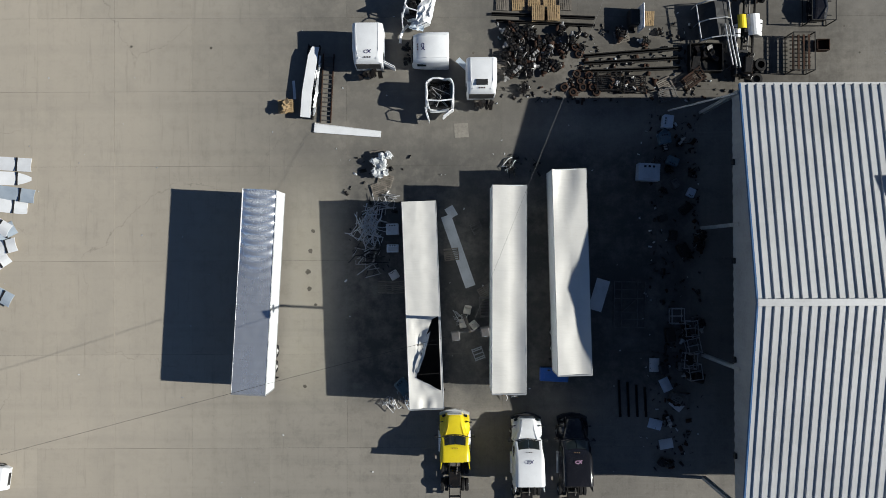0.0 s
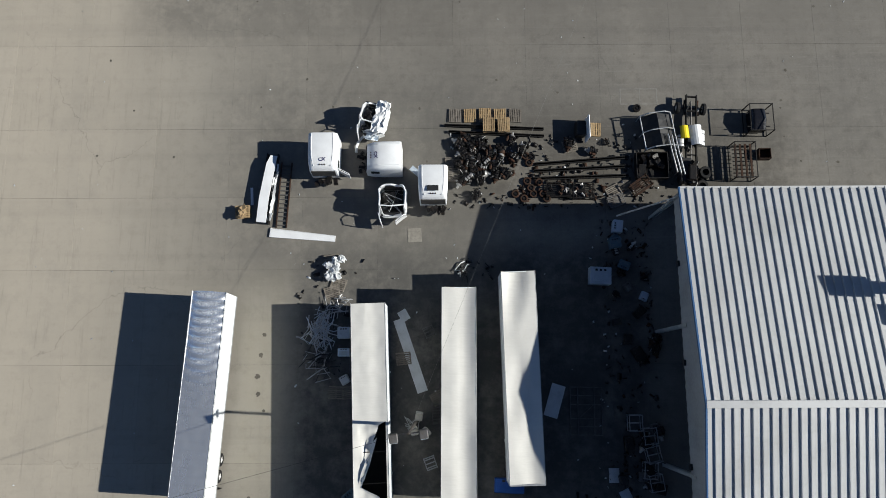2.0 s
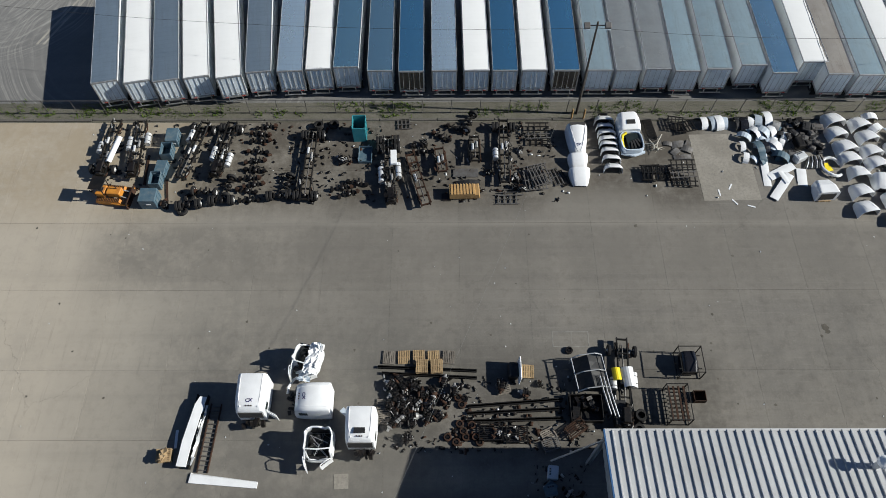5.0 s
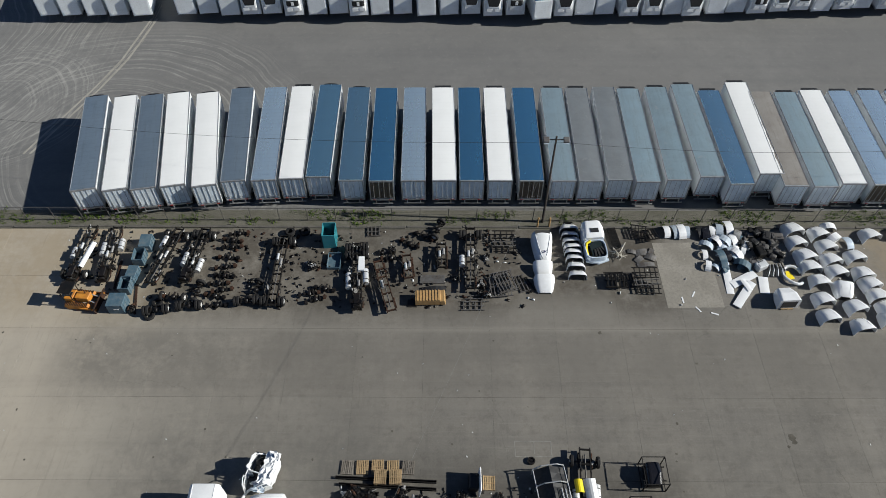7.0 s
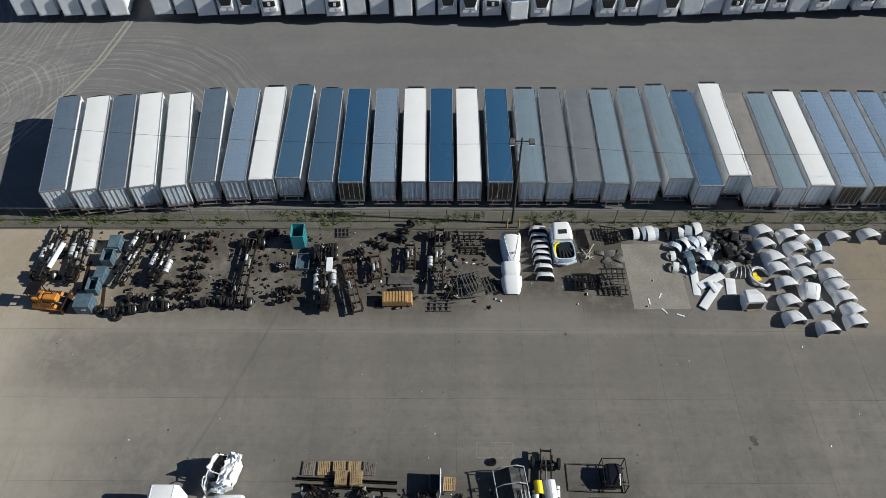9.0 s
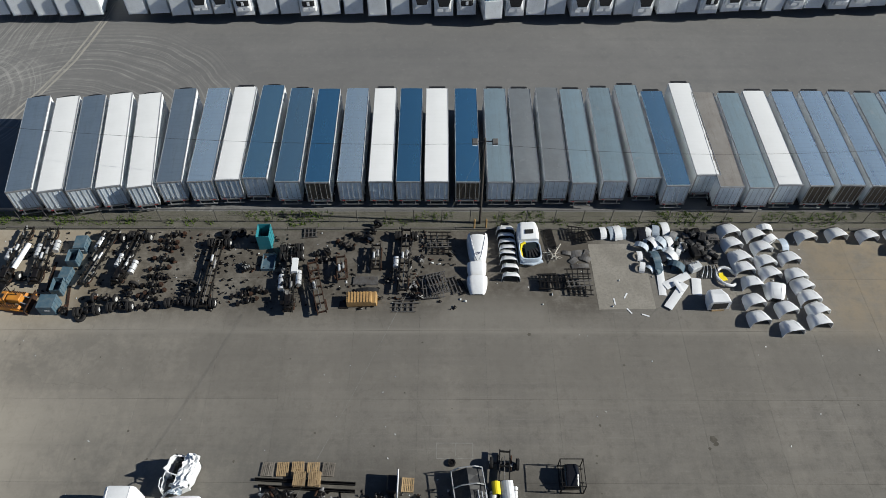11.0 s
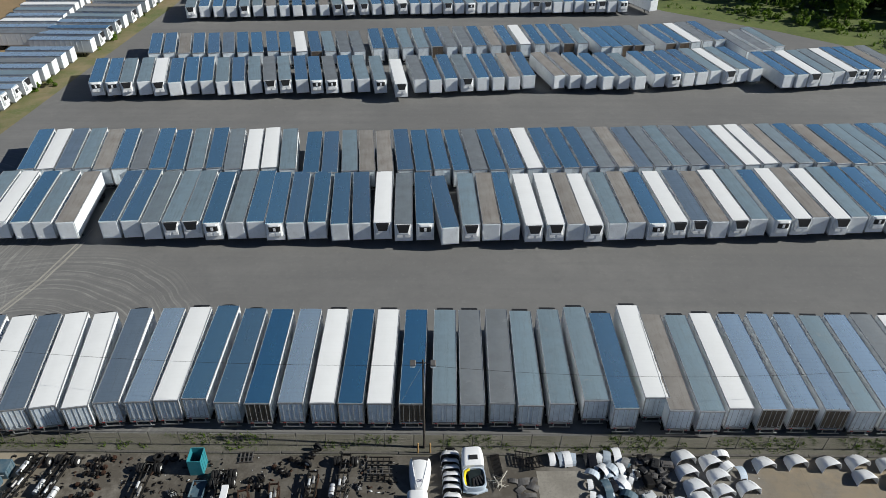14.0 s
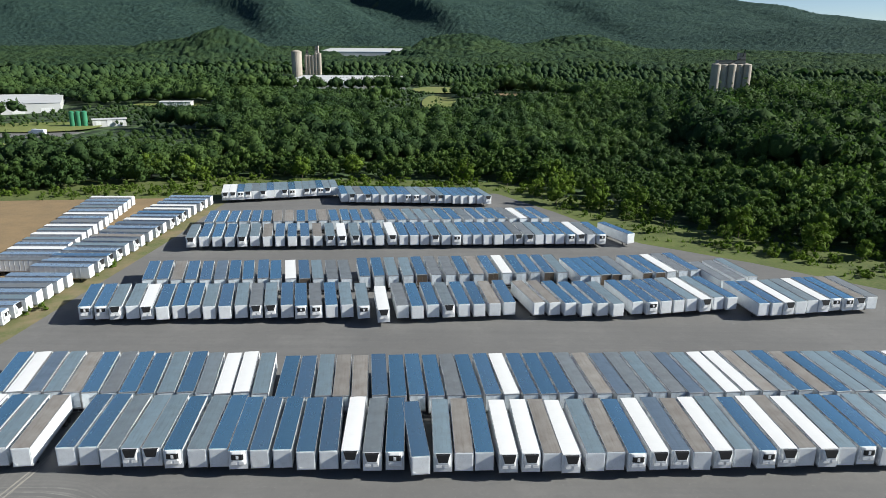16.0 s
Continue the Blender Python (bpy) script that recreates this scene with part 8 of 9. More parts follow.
def axle(x, y, turn, wheels, label="greasy drive axle lying on the ground", seed=0):
    """A bare axle: beam, differential, drums and, if kept, wheels."""
    rnd_ = random.Random(seed)
    t = thing("axle", label, "axle", "loose axles", at(x, y, turn))
    z = 0.5 if wheels else 0.26
    bm = nb()
    rod(bm, (-0.95, 0, z), (0.95, 0, z), 0.085, 8)
    bmesh.ops.create_icosphere(bm, subdivisions=2, radius=0.26, matrix=Matrix.Translation((0.05, 0, z)) @ Matrix.Diagonal((1, 1.2, 0.95, 1)))
    rod(bm, (0.05, 0.2, z), (0.05, 0.55, z + 0.02), 0.1, 8)
    part("housing", bm, "greasy", t)
    for sx in (-1, 1):
        bm = nb()
        rod(bm, (sx * 0.8, 0, z), (sx * 1.05, 0, z), 0.23, 14)
        rod(bm, (sx * 1.05, 0, z), (sx * 1.15, 0, z), 0.12, 10)
        d = part("brake_drum", bm, "rust" if rnd_.random() < 0.4 else "greasy", t)
        if wheels:
            wheel_pair(t, sx * 1.1, 0, 0.5, wheels > 1, sx)
        bm = nb()
        box(bm, (sx * 0.45, -0.15, z + 0.15), (0.12, 0.5, 0.14), (rnd_.uniform(-20, 20), 0, rnd_.uniform(-25, 25)))
        rod(bm, (sx * 0.5, 0.1, z), (sx * 0.4, 0.4, z + 0.1), 0.07, 8)
        part("bracket", bm, "black_steel", t)
    return t


for k, (x, y, a) in enumerate(((-8.6, 45.8, 10), (-9.1, 44.9, -8), (-9.0, 44.0, 5), (-9.1, 42.6, -4), (-9.2, 41.4, 8), (-9.1, 40.3, -6), (-9.5, 39.3, 4), (-9.0, 38.5, 12), (-9.6, 37.8, -10), (-9.2, 36.7, 5),
                               (-0.3, 38.1, 10), (1.2, 38.7, -12), (0.4, 37.4, 20), (7.6, 42.6, 5), (9.5, 44.5, -30), (11.0, 45.5, -28))):
    axle(x, y, a, 0, seed=k)
for k, (x, y, a, w) in enumerate(((-14.9, 36.0, 8, 2), (-13.6, 37.5, -5, 1), (-11.8, 36.5, 3, 2), (-11.3, 38.1, 85, 1), (-6.3, 37.1, 6, 2), (-5.6, 38.3, 80, 1), (12.4, 46.2, 70, 1))):
    axle(x, y, a, w, "greasy truck axle with its wheels on", 50 + k)
for x, y, z in ((-15.5, 35.5, 0), (-15.1, 37.0, 0), (-3.2, 45.9, 0.0), (-3.2, 45.9, 0.28), (-1.7, 46.1, 0), (-1.6, 46.0, 0.28), (-3.9, 44.7, 0)):
    loose_tyre(x, y, z)
for k, (x, y) in enumerate(((6.7, 43.3), (7.7, 43.5), (-0.7, 41.9), (-0.2, 41.4), (17.5, 42.9), (16.9, 39.4), (16.6, 38.2), (17.3, 37.9), (14.2, 40.0), (-17.3, 36.2))):
    engine(x, y, 40 * k, 0.6 + 0.2 * (k % 2), 400 + k)


def open_bin(x, y, turn, sx, sy, h, mat_, label, lid=False):
    t = thing("steel_bin", label, "bin", "steel bins", at(x, y, turn))
    for c, s in (((-sx / 2, 0, h / 2), (0.06, sy, h)), ((sx / 2, 0, h / 2), (0.06, sy, h)), ((0, sy / 2, h / 2), (sx, 0.06, h)), ((0, -sy / 2, h / 2), (sx, 0.06, h))):
        bm = nb()
        box(bm, c, s, bevel=0.015)
        part("side", bm, mat_, t)
    bm = nb()
    box(bm, (0, 0, 0.06), (sx - 0.05, sy - 0.05, 0.08))
    part("bottom", bm, mat_, t)
    bm = nb()
    for px in (-1, 1):
        for k in range(3):
            box(bm, (px * (sx / 2 + 0.04), -sy / 2 + sy * (k + 0.5) / 3, h / 2), (0.05, 0.07, h))
    part("stiffener", bm, mat_, t)
    if lid:
        bm = nb()
        box(bm, (0, 0, h + 0.03), (sx + 0.05, sy + 0.05, 0.06), bevel=0.02)
        part("lid", bm, mat_, t)
        bm = nb()
        box(bm, (0.1, -sy / 2 - 0.05, h * 0.6), (0.5, 0.02, 0.12))
        part("label_plate", bm, "white_paint", t)
    return t


open_bin(-17.9, 44.2, 3, 1.15, 1.6, 1.0, "bin_blue", "faded blue closed steel bin", True)
open_bin(-18.15, 42.4, 2, 1.05, 1.5, 1.1, "bin_blue", "faded blue open steel bin")
open_bin(-18.4, 40.3, -4, 1.0, 1.7, 0.7, "bin_blue", "faded blue bin with flat lid", True)
open_bin(-18.55, 38.8, 2, 1.0, 1.5, 1.1, "bin_blue", "faded blue open steel bin")
open_bin(-18.7, 36.6, 0, 1.55, 1.5, 1.3, "bin_blue", "faded blue closed bin with white label", True)
open_bin(1.15, 44.9, 2, 1.3, 1.7, 2.1, "teal_paint", "tall open teal steel bin")
open_bin(1.8, 42.2, 0, 1.3, 1.9, 0.4, "bin_blue", "low blue-grey steel tray")
for x, y, a in ((-20.0, 40.5, 4), (-17.4, 37.5, 12)):
    board("steel_strip", "long rusty steel strip on the ground", "strip", x, y, a, 0.22, 3.6, 0.1, "rust")


def bulldozer(m):
    t = thing("bulldozer", "small worn orange crawler bulldozer", "bulldozer", m=m)
    for sy in (-1, 1):
        bm = nb()
        prof = [(-1.3, 0.35), (-1.1, 0.05), (1.0, 0.05), (1.3, 0.35), (1.1, 0.72), (-1.05, 0.72)]
        loft(bm, [[(x, sy * 0.75 + d, z) for x, z in prof] for d in (-0.19, 0.19)])
        tr = part("track", bm, "orange_paint", t)
        bm = nb()
        for k in range(14):
            box(bm, (-1.1 + 0.165 * k, sy * 0.75, 0.74), (0.07, 0.42, 0.05))
        part("track_shoe", bm, "rust", tr)
    bm = nb()
    box(bm, (0.55, 0, 0.98), (1.35, 0.85, 0.7), bevel=0.06)
    part("engine_hood", bm, "orange_paint", t)
    bm = nb()
    box(bm, (-0.75, 0, 0.95), (0.9, 1.1, 0.6), bevel=0.05)
    part("operator_deck", bm, "orange_paint", t)
    bm = nb()
    box(bm, (-0.75, 0, 1.2), (0.5, 0.55, 0.15), bevel=0.04)
    box(bm, (-1.0, 0, 1.5), (0.12, 0.55, 0.55), bevel=0.04)
    part("seat", bm, "unit_black", t)
    for px in (-1.15, -0.2):
        for py in (-0.6, 0.6):
            bm = nb()
            box(bm, (px, py, 1.65), (0.07, 0.07, 1.3))
            part("canopy_post", bm, "black_steel", t)
    bm = nb()
    box(bm, (-0.68, 0, 2.32), (1.35, 1.45, 0.08), bevel=0.02)
    part("canopy", bm, "black_steel", t)
    bm = nb()
    loft(bm, [[(1.95 - 0.12 * math.sin(math.pi * k / 5), yy, 0.05 + 0.85 * k / 5) for k in range(6)] + [(2.02 - 0.12 * math.sin(math.pi * k / 5), yy, 0.05 + 0.85 * k / 5) for k in range(5, -1, -1)] for yy in (-1.25, 1.25)])
    part("blade", bm, "rust", t)
    bm = nb()
    rod(bm, (0.75, 0.2, 1.3), (0.75, 0.2, 1.85), 0.05, 6)
    part("exhaust_pipe", bm, "rust", t)
    for sy in (-1, 1):
        bm = nb()
        beam(bm, (0.3, sy * 1.0, 0.4), (1.95, sy * 1.0, 0.35), 0.12, 0.16)
        part("push_arm", bm, "orange_paint", t)
        bm = nb()
        rod(bm, (1.0, sy * 0.35, 1.0), (1.9, sy * 0.4, 0.6), 0.05, 6)
        part("lift_ram", bm, "galv", t)
    return t


bulldozer(at(-22.6, 37.2, -6))


def dump_body(m):
    t = thing("dump_body", "faded orange tipper body with ribbed top", "truck body", m=m)
    bm = nb()
    box(bm, (0, 0, 0.55), (2.5, 1.25, 0.8), bevel=0.04)
    part("box", bm, "tan_paint", t)
    for k in range(8):
        bm = nb()
        box(bm, (-1.05 + 0.3 * k, 0, 0.97), (0.09, 1.25, 0.06))
        part("rib", bm, "tan_paint", t)
    bm = nb()
    box(bm, (1.45, 0.05, 0.45), (0.5, 1.35, 0.7), (0, -8, 0), bevel=0.05)
    part("cab_guard", bm, "tan_paint", t)
    bm = nb()
    for sy in (-1, 1):
        box(bm, (0, sy * 0.4, 0.08), (2.6, 0.12, 0.16))
    part("runner", bm, "black_steel", t)
    return t


dump_body(at(11.5, 37.45, 2))
board("steel_plate", "flat grey and tan steel tailgate on the ground", "tailgate", 11.9, 40.0, 0, 2.5, 1.0, 0.12, "steel_frame")
board("mud_wing", "curved black plastic wing on the ground", "wing", 12.0, 38.8, 4, 2.6, 0.5, 0.05, "unit_black", 0, 0, 0.25)
board("steel_plate", "dark flat plate on the ground", "plate", 9.95, 37.1, 0, 0.9, 0.9, 0.06, "black_steel")


def ladder_frame(x, y, turn, sx, sy, bars, z, tilt, mat_, label):
    t = thing("frame_grid", label, "frame", "stacked cross-braced frames", pose(x, y, z, tilt, 0, turn))
    for py in (-1, 0, 1):
        bm = nb()
        box(bm, (0, py * sy / 2, 0.06), (sx, 0.08, 0.1))
        part("rail", bm, mat_, t)
    for k in range(bars):
        bm = nb()
        box(bm, (-sx / 2 + sx * (k + 0.5) / bars, 0, 0.08), (0.09, sy, 0.1))
        part("bar", bm, mat_, t)
    return t


for x, y, a, sx, sy, n_, z, tl, mt in ((19.3, 45.4, 0, 2.4, 1.0, 4, 0.6, 0, "black_steel"), (19.3, 44.6, 2, 2.5, 1.0, 4, 0.4, 6, "steel_frame"), (19.4, 43.9, -2, 2.4, 1.0, 4, 0.25, 0, "black_steel"),
                                        (19.0, 39.6, 14, 2.5, 2.4, 7, 0.15, 6, "steel_frame"), (18.7, 38.9, 6, 2.3, 2.2, 7, 0.35, 4, "steel_frame"), (19.2, 39.3, 20, 2.0, 2.0, 6, 0.55, 4, "steel_frame"),
                                        (20.9, 39.5, 18, 1.1, 2.0, 3, 0.05, 0, "steel_frame"), (21.5, 39.3, 26, 0.9, 1.8, 3, 0.05, 0, "black_steel"), (15.9, 36.8, 0, 2.3, 1.0, 4, 0.05, 0, "steel_frame"), (16.3, 37.6, 3, 2.4, 0.7, 2, 0.1, 0, "steel_frame"),
                                        (30.2, 39.8, 2, 2.0, 1.8, 5, 0.3, 0, "black_steel"), (30.3, 39.6, -3, 2.0, 1.6, 5, 0.5, 4, "black_steel"), (33.2, 40.3, 0, 2.6, 1.1, 5, 0.9, 8, "black_steel"), (33.3, 39.6, 4, 2.6, 1.1, 5, 0.6, 6, "steel_frame"), (33.4, 38.8, -3, 2.6, 1.1, 5, 0.3, 4, "black_steel"), (31.9, 39.8, 3, 1.2, 1.6, 4, 0.2, 0, "greasy"),
                                        (31.0, 45.4, 8, 0.9, 2.6, 8, 0.1, 0, "black_steel"), (2.6 + 3.0, 46.2, 5, 1.6, 1.2, 4, 0.05, 0, "steel_frame"),
                                        (33.6, 46.0, -10, 1.8, 1.5, 5, 0.4, 10, "greasy"), (34.8, 45.6, 12, 1.6, 1.5, 5, 0.4, -8, "black_steel")):
    ladder_frame(x, y, a, sx, sy, n_, z, tl, mt, "bare welded frame grid laid on others" if z > 0.1 else "bare welded frame grid lying flat")


def arch(w, h, y, round_=0.35, flare=0.0, n=10):
    """Half of a hood's cross-section from one wing over the top to the other."""
    pts = []
    for k in range(n + 1):
        a = math.pi * (1 - k / n)
        cx, cz = math.cos(a), math.sin(a)
        sx = math.copysign(abs(cx) ** 0.55, cx)
        sz = abs(cz) ** 0.45
        pts.append((sx * (w / 2 + flare * (1 - sz)), y, 0.02 + h * sz))
    return pts


def hood_mesh(kind):
    bm = nb()
    if kind == 0:
        secs = [(2.25, 1.25, -0.85, 0.12), (2.2, 1.22, -0.5, 0.1), (2.0, 1.0, 0.2, 0.12), (1.75, 0.72, 0.75, 0.1), (1.4, 0.4, 1.0, 0.05)]
    elif kind == 1:
        secs = [(2.1, 1.15, -0.6, 0.05), (2.05, 1.1, -0.35, 0.05), (1.85, 0.75, 0.15, 0.05), (1.6, 0.42, 0.5, 0.03)]
    else:
        secs = [(2.3, 1.15, -0.9, 0.2), (2.1, 1.12, -0.5, 0.18), (1.85, 0.9, 0.25, 0.15), (1.5, 0.5, 0.85, 0.1)]
    outer = [arch(w, h, y, flare=f) for w, h, y, f in secs]
    inner = [[(x * 0.965, y, z * 0.96) for x, y, z in ring] for ring in outer]
    loft(bm, outer, closed=False)
    loft(bm, inner, closed=False)
    bm.verts.ensure_lookup_table()
    n, m = len(outer[0]), len(outer)
    vs = list(bm.verts)
    a0, b0, a1, b1 = vs[:n], vs[n * m:n * m + n], vs[n * (m - 1):n * m], vs[n * (2 * m - 1):]
    for a, b in ((a0, b0), (a1, b1)):
        for k in range(n - 1):
            bm.faces.new((a[k], a[k + 1], b[k + 1], b[k]))
    return bm


HOODS = []
for kind in range(3):
    t_ = thing("truck_hood", "white fibreglass truck hood resting on its open end", "hood", "rows of truck hoods")
    part("shell", hood_mesh(kind), "white_paint", t_, smooth=True)
    bm = nb()
    loft(bm, [[(-0.55, 1.03 if kind == 0 else 0.72, 0.08), (0.55, 1.03 if kind == 0 else 0.72, 0.08), (0.5, 1.1 if kind == 0 else 0.8, 0.08), (-0.5, 1.1 if kind == 0 else 0.8, 0.08)],
              [(-0.5, 0.98 if kind == 0 else 0.70, 0.6), (0.5, 0.98 if kind == 0 else 0.70, 0.6), (0.45, 1.04 if kind == 0 else 0.76, 0.6), (-0.45, 1.04 if kind == 0 else 0.76, 0.6)]])
    part("grille", bm, "unit_black", t_)
    for sx in (-1, 1):
        bm = nb()
        beam(bm, (sx * 0.85, -0.7, 0.05), (sx * 0.6, 0.6, 0.5), 0.05, 0.05)
        part("stay", bm, "steel_frame", t_)
        bm = nb()
        pipe(bm, [(sx * 0.5, -0.5, 1.2 if kind == 0 else 1.1), (sx * 0.46, 0.1, 1.03 if kind == 0 else 0.79 if kind == 1 else 0.95), (sx * 0.38, 0.6, 0.79 if kind == 0 else 0.42 if kind == 1 else 0.66)], 0.035, 5)
        part("crease", bm, "white_paint", t_)
    HOODS.append([t_, False])


def hood(x, y, turn=0.0, kind=0, z=0.0):
    m = at(x, y, turn, z) @ Matrix.Diagonal((0.93, 0.93, 0.93, 1))
    if not HOODS[kind][1]:
        HOODS[kind][1] = True
        HOODS[kind][0].matrix_basis = m
        return HOODS[kind][0]
    return copy_thing(HOODS[kind][0], m)


rnd = random.Random(12)
for k, (x, y) in enumerate(((49.9, 46.4), (49.8, 44.7), (50.2, 43.0), (50.3, 41.5), (50.7, 39.8), (50.3, 37.5), (50.2, 35.5), (52.5, 46.0), (52.8, 44.2), (52.7, 42.5), (52.8, 40.9), (53.2, 36.6), (53.1, 34.5),
                            (55.3, 42.8), (55.4, 40.8), (55.6, 39.4), (55.9, 38.0), (56.2, 36.6), (56.0, 35.2), (57.85, 45.8), (61.2, 46.0), (64.4, 45.8), (67.4, 46.1), (67.3, 44.2), (70.4, 45.8), (70.6, 43.8))):
    hood(x, y, rnd.uniform(8, 22), 0 if (k * 7) % 5 < 3 else 2)
hood(52.75, 38.5, 170, 0)
for k, y in enumerate((46.6, 45.7, 44.9, 44.1, 43.4, 42.6, 41.6, 40.5)):
    hood(26.3 + 0.04 * k, y, rnd.uniform(-4, 4), 1)


def big_bonnet(m):
    t = thing("truck_bonnet", "long tapered white truck bonnet with dark emblem", "hood", m=m)
    bm = nb()
    loft(bm, [arch(2.1, 1.35, 1.75, flare=0.04), arch(2.12, 1.45, 1.4, flare=0.06), arch(2.0, 1.4, 0.8, flare=0.08), arch(1.75, 1.2, 0.0, flare=0.12), arch(1.4, 0.95, -1.0, flare=0.14), arch(1.05, 0.7, -1.5, flare=0.1), arch(0.7, 0.45, -1.68, flare=0.05)], closed=False)
    s = part("shell", bm, "white_paint", t, smooth=True)
    # near-black patch that puts the shade below the opening into colour
    bm = nb()
    loft(bm, [[(x, 1.32 + 0.1 * (1 - x * x), 1.47), (x * 0.95, 1.78 - 0.05 * abs(x), 1.42), (x * 0.95, 1.76, 1.38), (x, 1.34, 1.4)] for x in (-0.8, -0.4, 0, 0.4, 0.8)])
    part("windscreen_opening", bm, "inside_shade_and_trim", s)
    emblem(s, -0.8, 1.08, 0.75, 1, "navy", -0.26)
    for sx in (-1, 1):
        bm = nb()
        pipe(bm, [(sx * 0.78, 1.2, 1.42), (sx * 0.6, 0.2, 1.27), (sx * 0.32, -1.0, 0.97), (sx * 0.1, -1.45, 0.74)], 0.03, 5)
        part("crease", bm, "white_paint", s)
    return t


big_bonnet(at(23.3, 43.6, 0))
for y, w, lb in ((41.0, 2.0, "white roof fairing lying on the concrete"), (39.25, 2.1, "white curved nose fairing lying on the concrete")):
    t_ = thing("roof_fairing", lb, "fairing", m=at(23.15, y))
    bm = nb()
    loft(bm, [arch(w, 1.0, 0.8), arch(w * 0.98, 0.95, 0.2), arch(w * 0.8, 0.6, -0.6), arch(w * 0.6, 0.2, -0.95)], closed=False)
    part("shell", bm, "white_paint", t_, smooth=True)
    bm = nb()
    loft(bm, [arch(w * 0.94, 0.93, 0.78), arch(w * 0.92, 0.88, 0.2), arch(w * 0.72, 0.52, -0.55)], closed=False)
    part("lining", bm, "inside_shade_and_trim", t_)

t_ = thing("truck_cab", "white and yellow cut-open cab with dark window", "truck cab", m=at(28.6, 44.0, 4))
bm = nb()
loft(bm, [rounded(2.15, 0.2, 1.55, 0.3, 0.35), rounded(2.2, 0.2, 1.9, 0.7, 0.4), rounded(2.15, 0.2, 2.05, 1.5, 0.45), rounded(2.0, 0.2, 1.9, 2.3, 0.5)])
b_ = part("cab_body", bm, "white_paint", t_, smooth=True)
bm = nb()
box(bm, (0.05, 0.95, 1.98), (0.85, 0.5, 0.08), (8, 0, 0), bevel=0.02)
part("roof_hatch", bm, "unit_black", b_)
bm = nb()
tub = []
for f, z in ((1.0, 0.2), (1.04, 0.9), (1.0, 1.2), (0.9, 1.18), (0.88, 0.5)):
    tub.append([(1.12 * f * math.copysign(abs(math.cos(a)) ** 0.5, math.cos(a)), -0.85 + 1.2 * f * math.copysign(abs(math.sin(a)) ** 0.5, math.sin(a)), z) for a in [6.2832 * k / 24 for k in range(24)]])
loft(bm, tub, cap=False)
part("cab_tub", bm, "fairing", t_, smooth=True)
bm = nb()
box(bm, (0.2, -0.8, 0.95), (1.5, 1.9, 0.1), (9, 5, 6), bevel=0.03)
part("dark_pane", bm, "glass", t_)
bm = nb()
for k in range(4):
    box(bm, (-0.1 + 0.3 * k, -1.3 + 0.12 * k, 1.04), (0.2, 0.9, 0.07), (8, 0, 10 * k), bevel=0.02)
part("trim_piece", bm, "unit_black", t_)
bm = nb()
pipe(bm, [(-0.95, -1.5, 0.9), (-1.0, -0.7, 1.05), (-0.85, -0.1, 1.1), (-0.4, 0.15, 1.15)], 0.17, 7)
part("yellow_panel", bm, "yellow_paint", t_)
bm = nb()
pipe(bm, [(-1.15, -1.85, 0.5), (0.1, -2.15, 0.42), (1.2, -1.85, 0.5)], 0.16, 7)
part("bumper", bm, "fairing", t_)


def fender(x, y, turn, mat_, label, s=1.0):
    t = thing("fender", label, "fender", "loose fenders and fairings", at(x, y, turn))
    bm = nb()
    rings = []
    for k in range(8):
        a = math.pi * (0.06 + 0.8 * k / 7)
        rings.append([(px * s, -0.85 * s * math.cos(a), 0.02 + 0.75 * s * math.sin(a) * (1 - 0.12 * abs(px))) for px in (-0.34, -0.1, 0.15, 0.36)])
    outer = rings
    inner = [[(px, py * 0.95, pz * 0.94) for px, py, pz in r] for r in rings]
    loft(bm, outer, closed=False)
    loft(bm, inner, closed=False)
    part("shell", bm, mat_, t)
    bm = nb()
    box(bm, (0.36 * s, -0.1, 0.32 * s), (0.04, 1.0 * s, 0.35 * s), (0, 0, 4), bevel=0.01)
    part("side_lip", bm, mat_, t)
    return t


for k, (x, y, a, mt) in enumerate(((36.6, 46.2, 5, "white_paint"), (37.5, 46.2, 12, "fairing"), (38.1, 46.2, 8, "white_paint"), (38.7, 46.2, -6, "fairing"), (40.1, 46.1, 10, "unit_black"), (40.6, 46.0, 4, "black_paint"), (41.4, 46.2, -18, "white_paint"),
                                   (42.2, 46.4, -8, "fairing"), (43.2, 46.7, 6, "white_paint"), (40.4, 44.3, 62, "fairing"), (41.6, 44.8, 35, "white_paint"), (42.3, 44.9, 50, "fairing"), (43.3, 45.1, 20, "white_paint"), (43.9, 45.6, -30, "alloy"),
                                   (41.5, 42.8, 14, "bin_blue"), (42.2, 43.0, 20, "black_paint"), (43.2, 43.2, 38, "white_paint"), (43.5, 41.7, 60, "bin_blue"), (41.6, 41.8, 0, "bin_blue"), (55.2, 44.6, 10, "fairing"), (54.0, 45.2, -60, "white_paint"))):
    fender(x, y, a, mt, "curved pale truck fender stood on the concrete" if mt in ("white_paint", "fairing") else "curved dark truck fender stood on the concrete", 0.95 + 0.1 * (k % 3))
rn = random.Random(404)
for k in range(20):
    x, y = rn.uniform(39.6, 44.2), rn.uniform(41.0, 46.4)
    fender(x, y, rn.uniform(0, 360), rn.choice(("white_paint", "fairing", "fairing", "black_paint", "unit_black", "bin_blue")), "broken curved truck fender heaped with others", rn.uniform(0.55, 0.85))
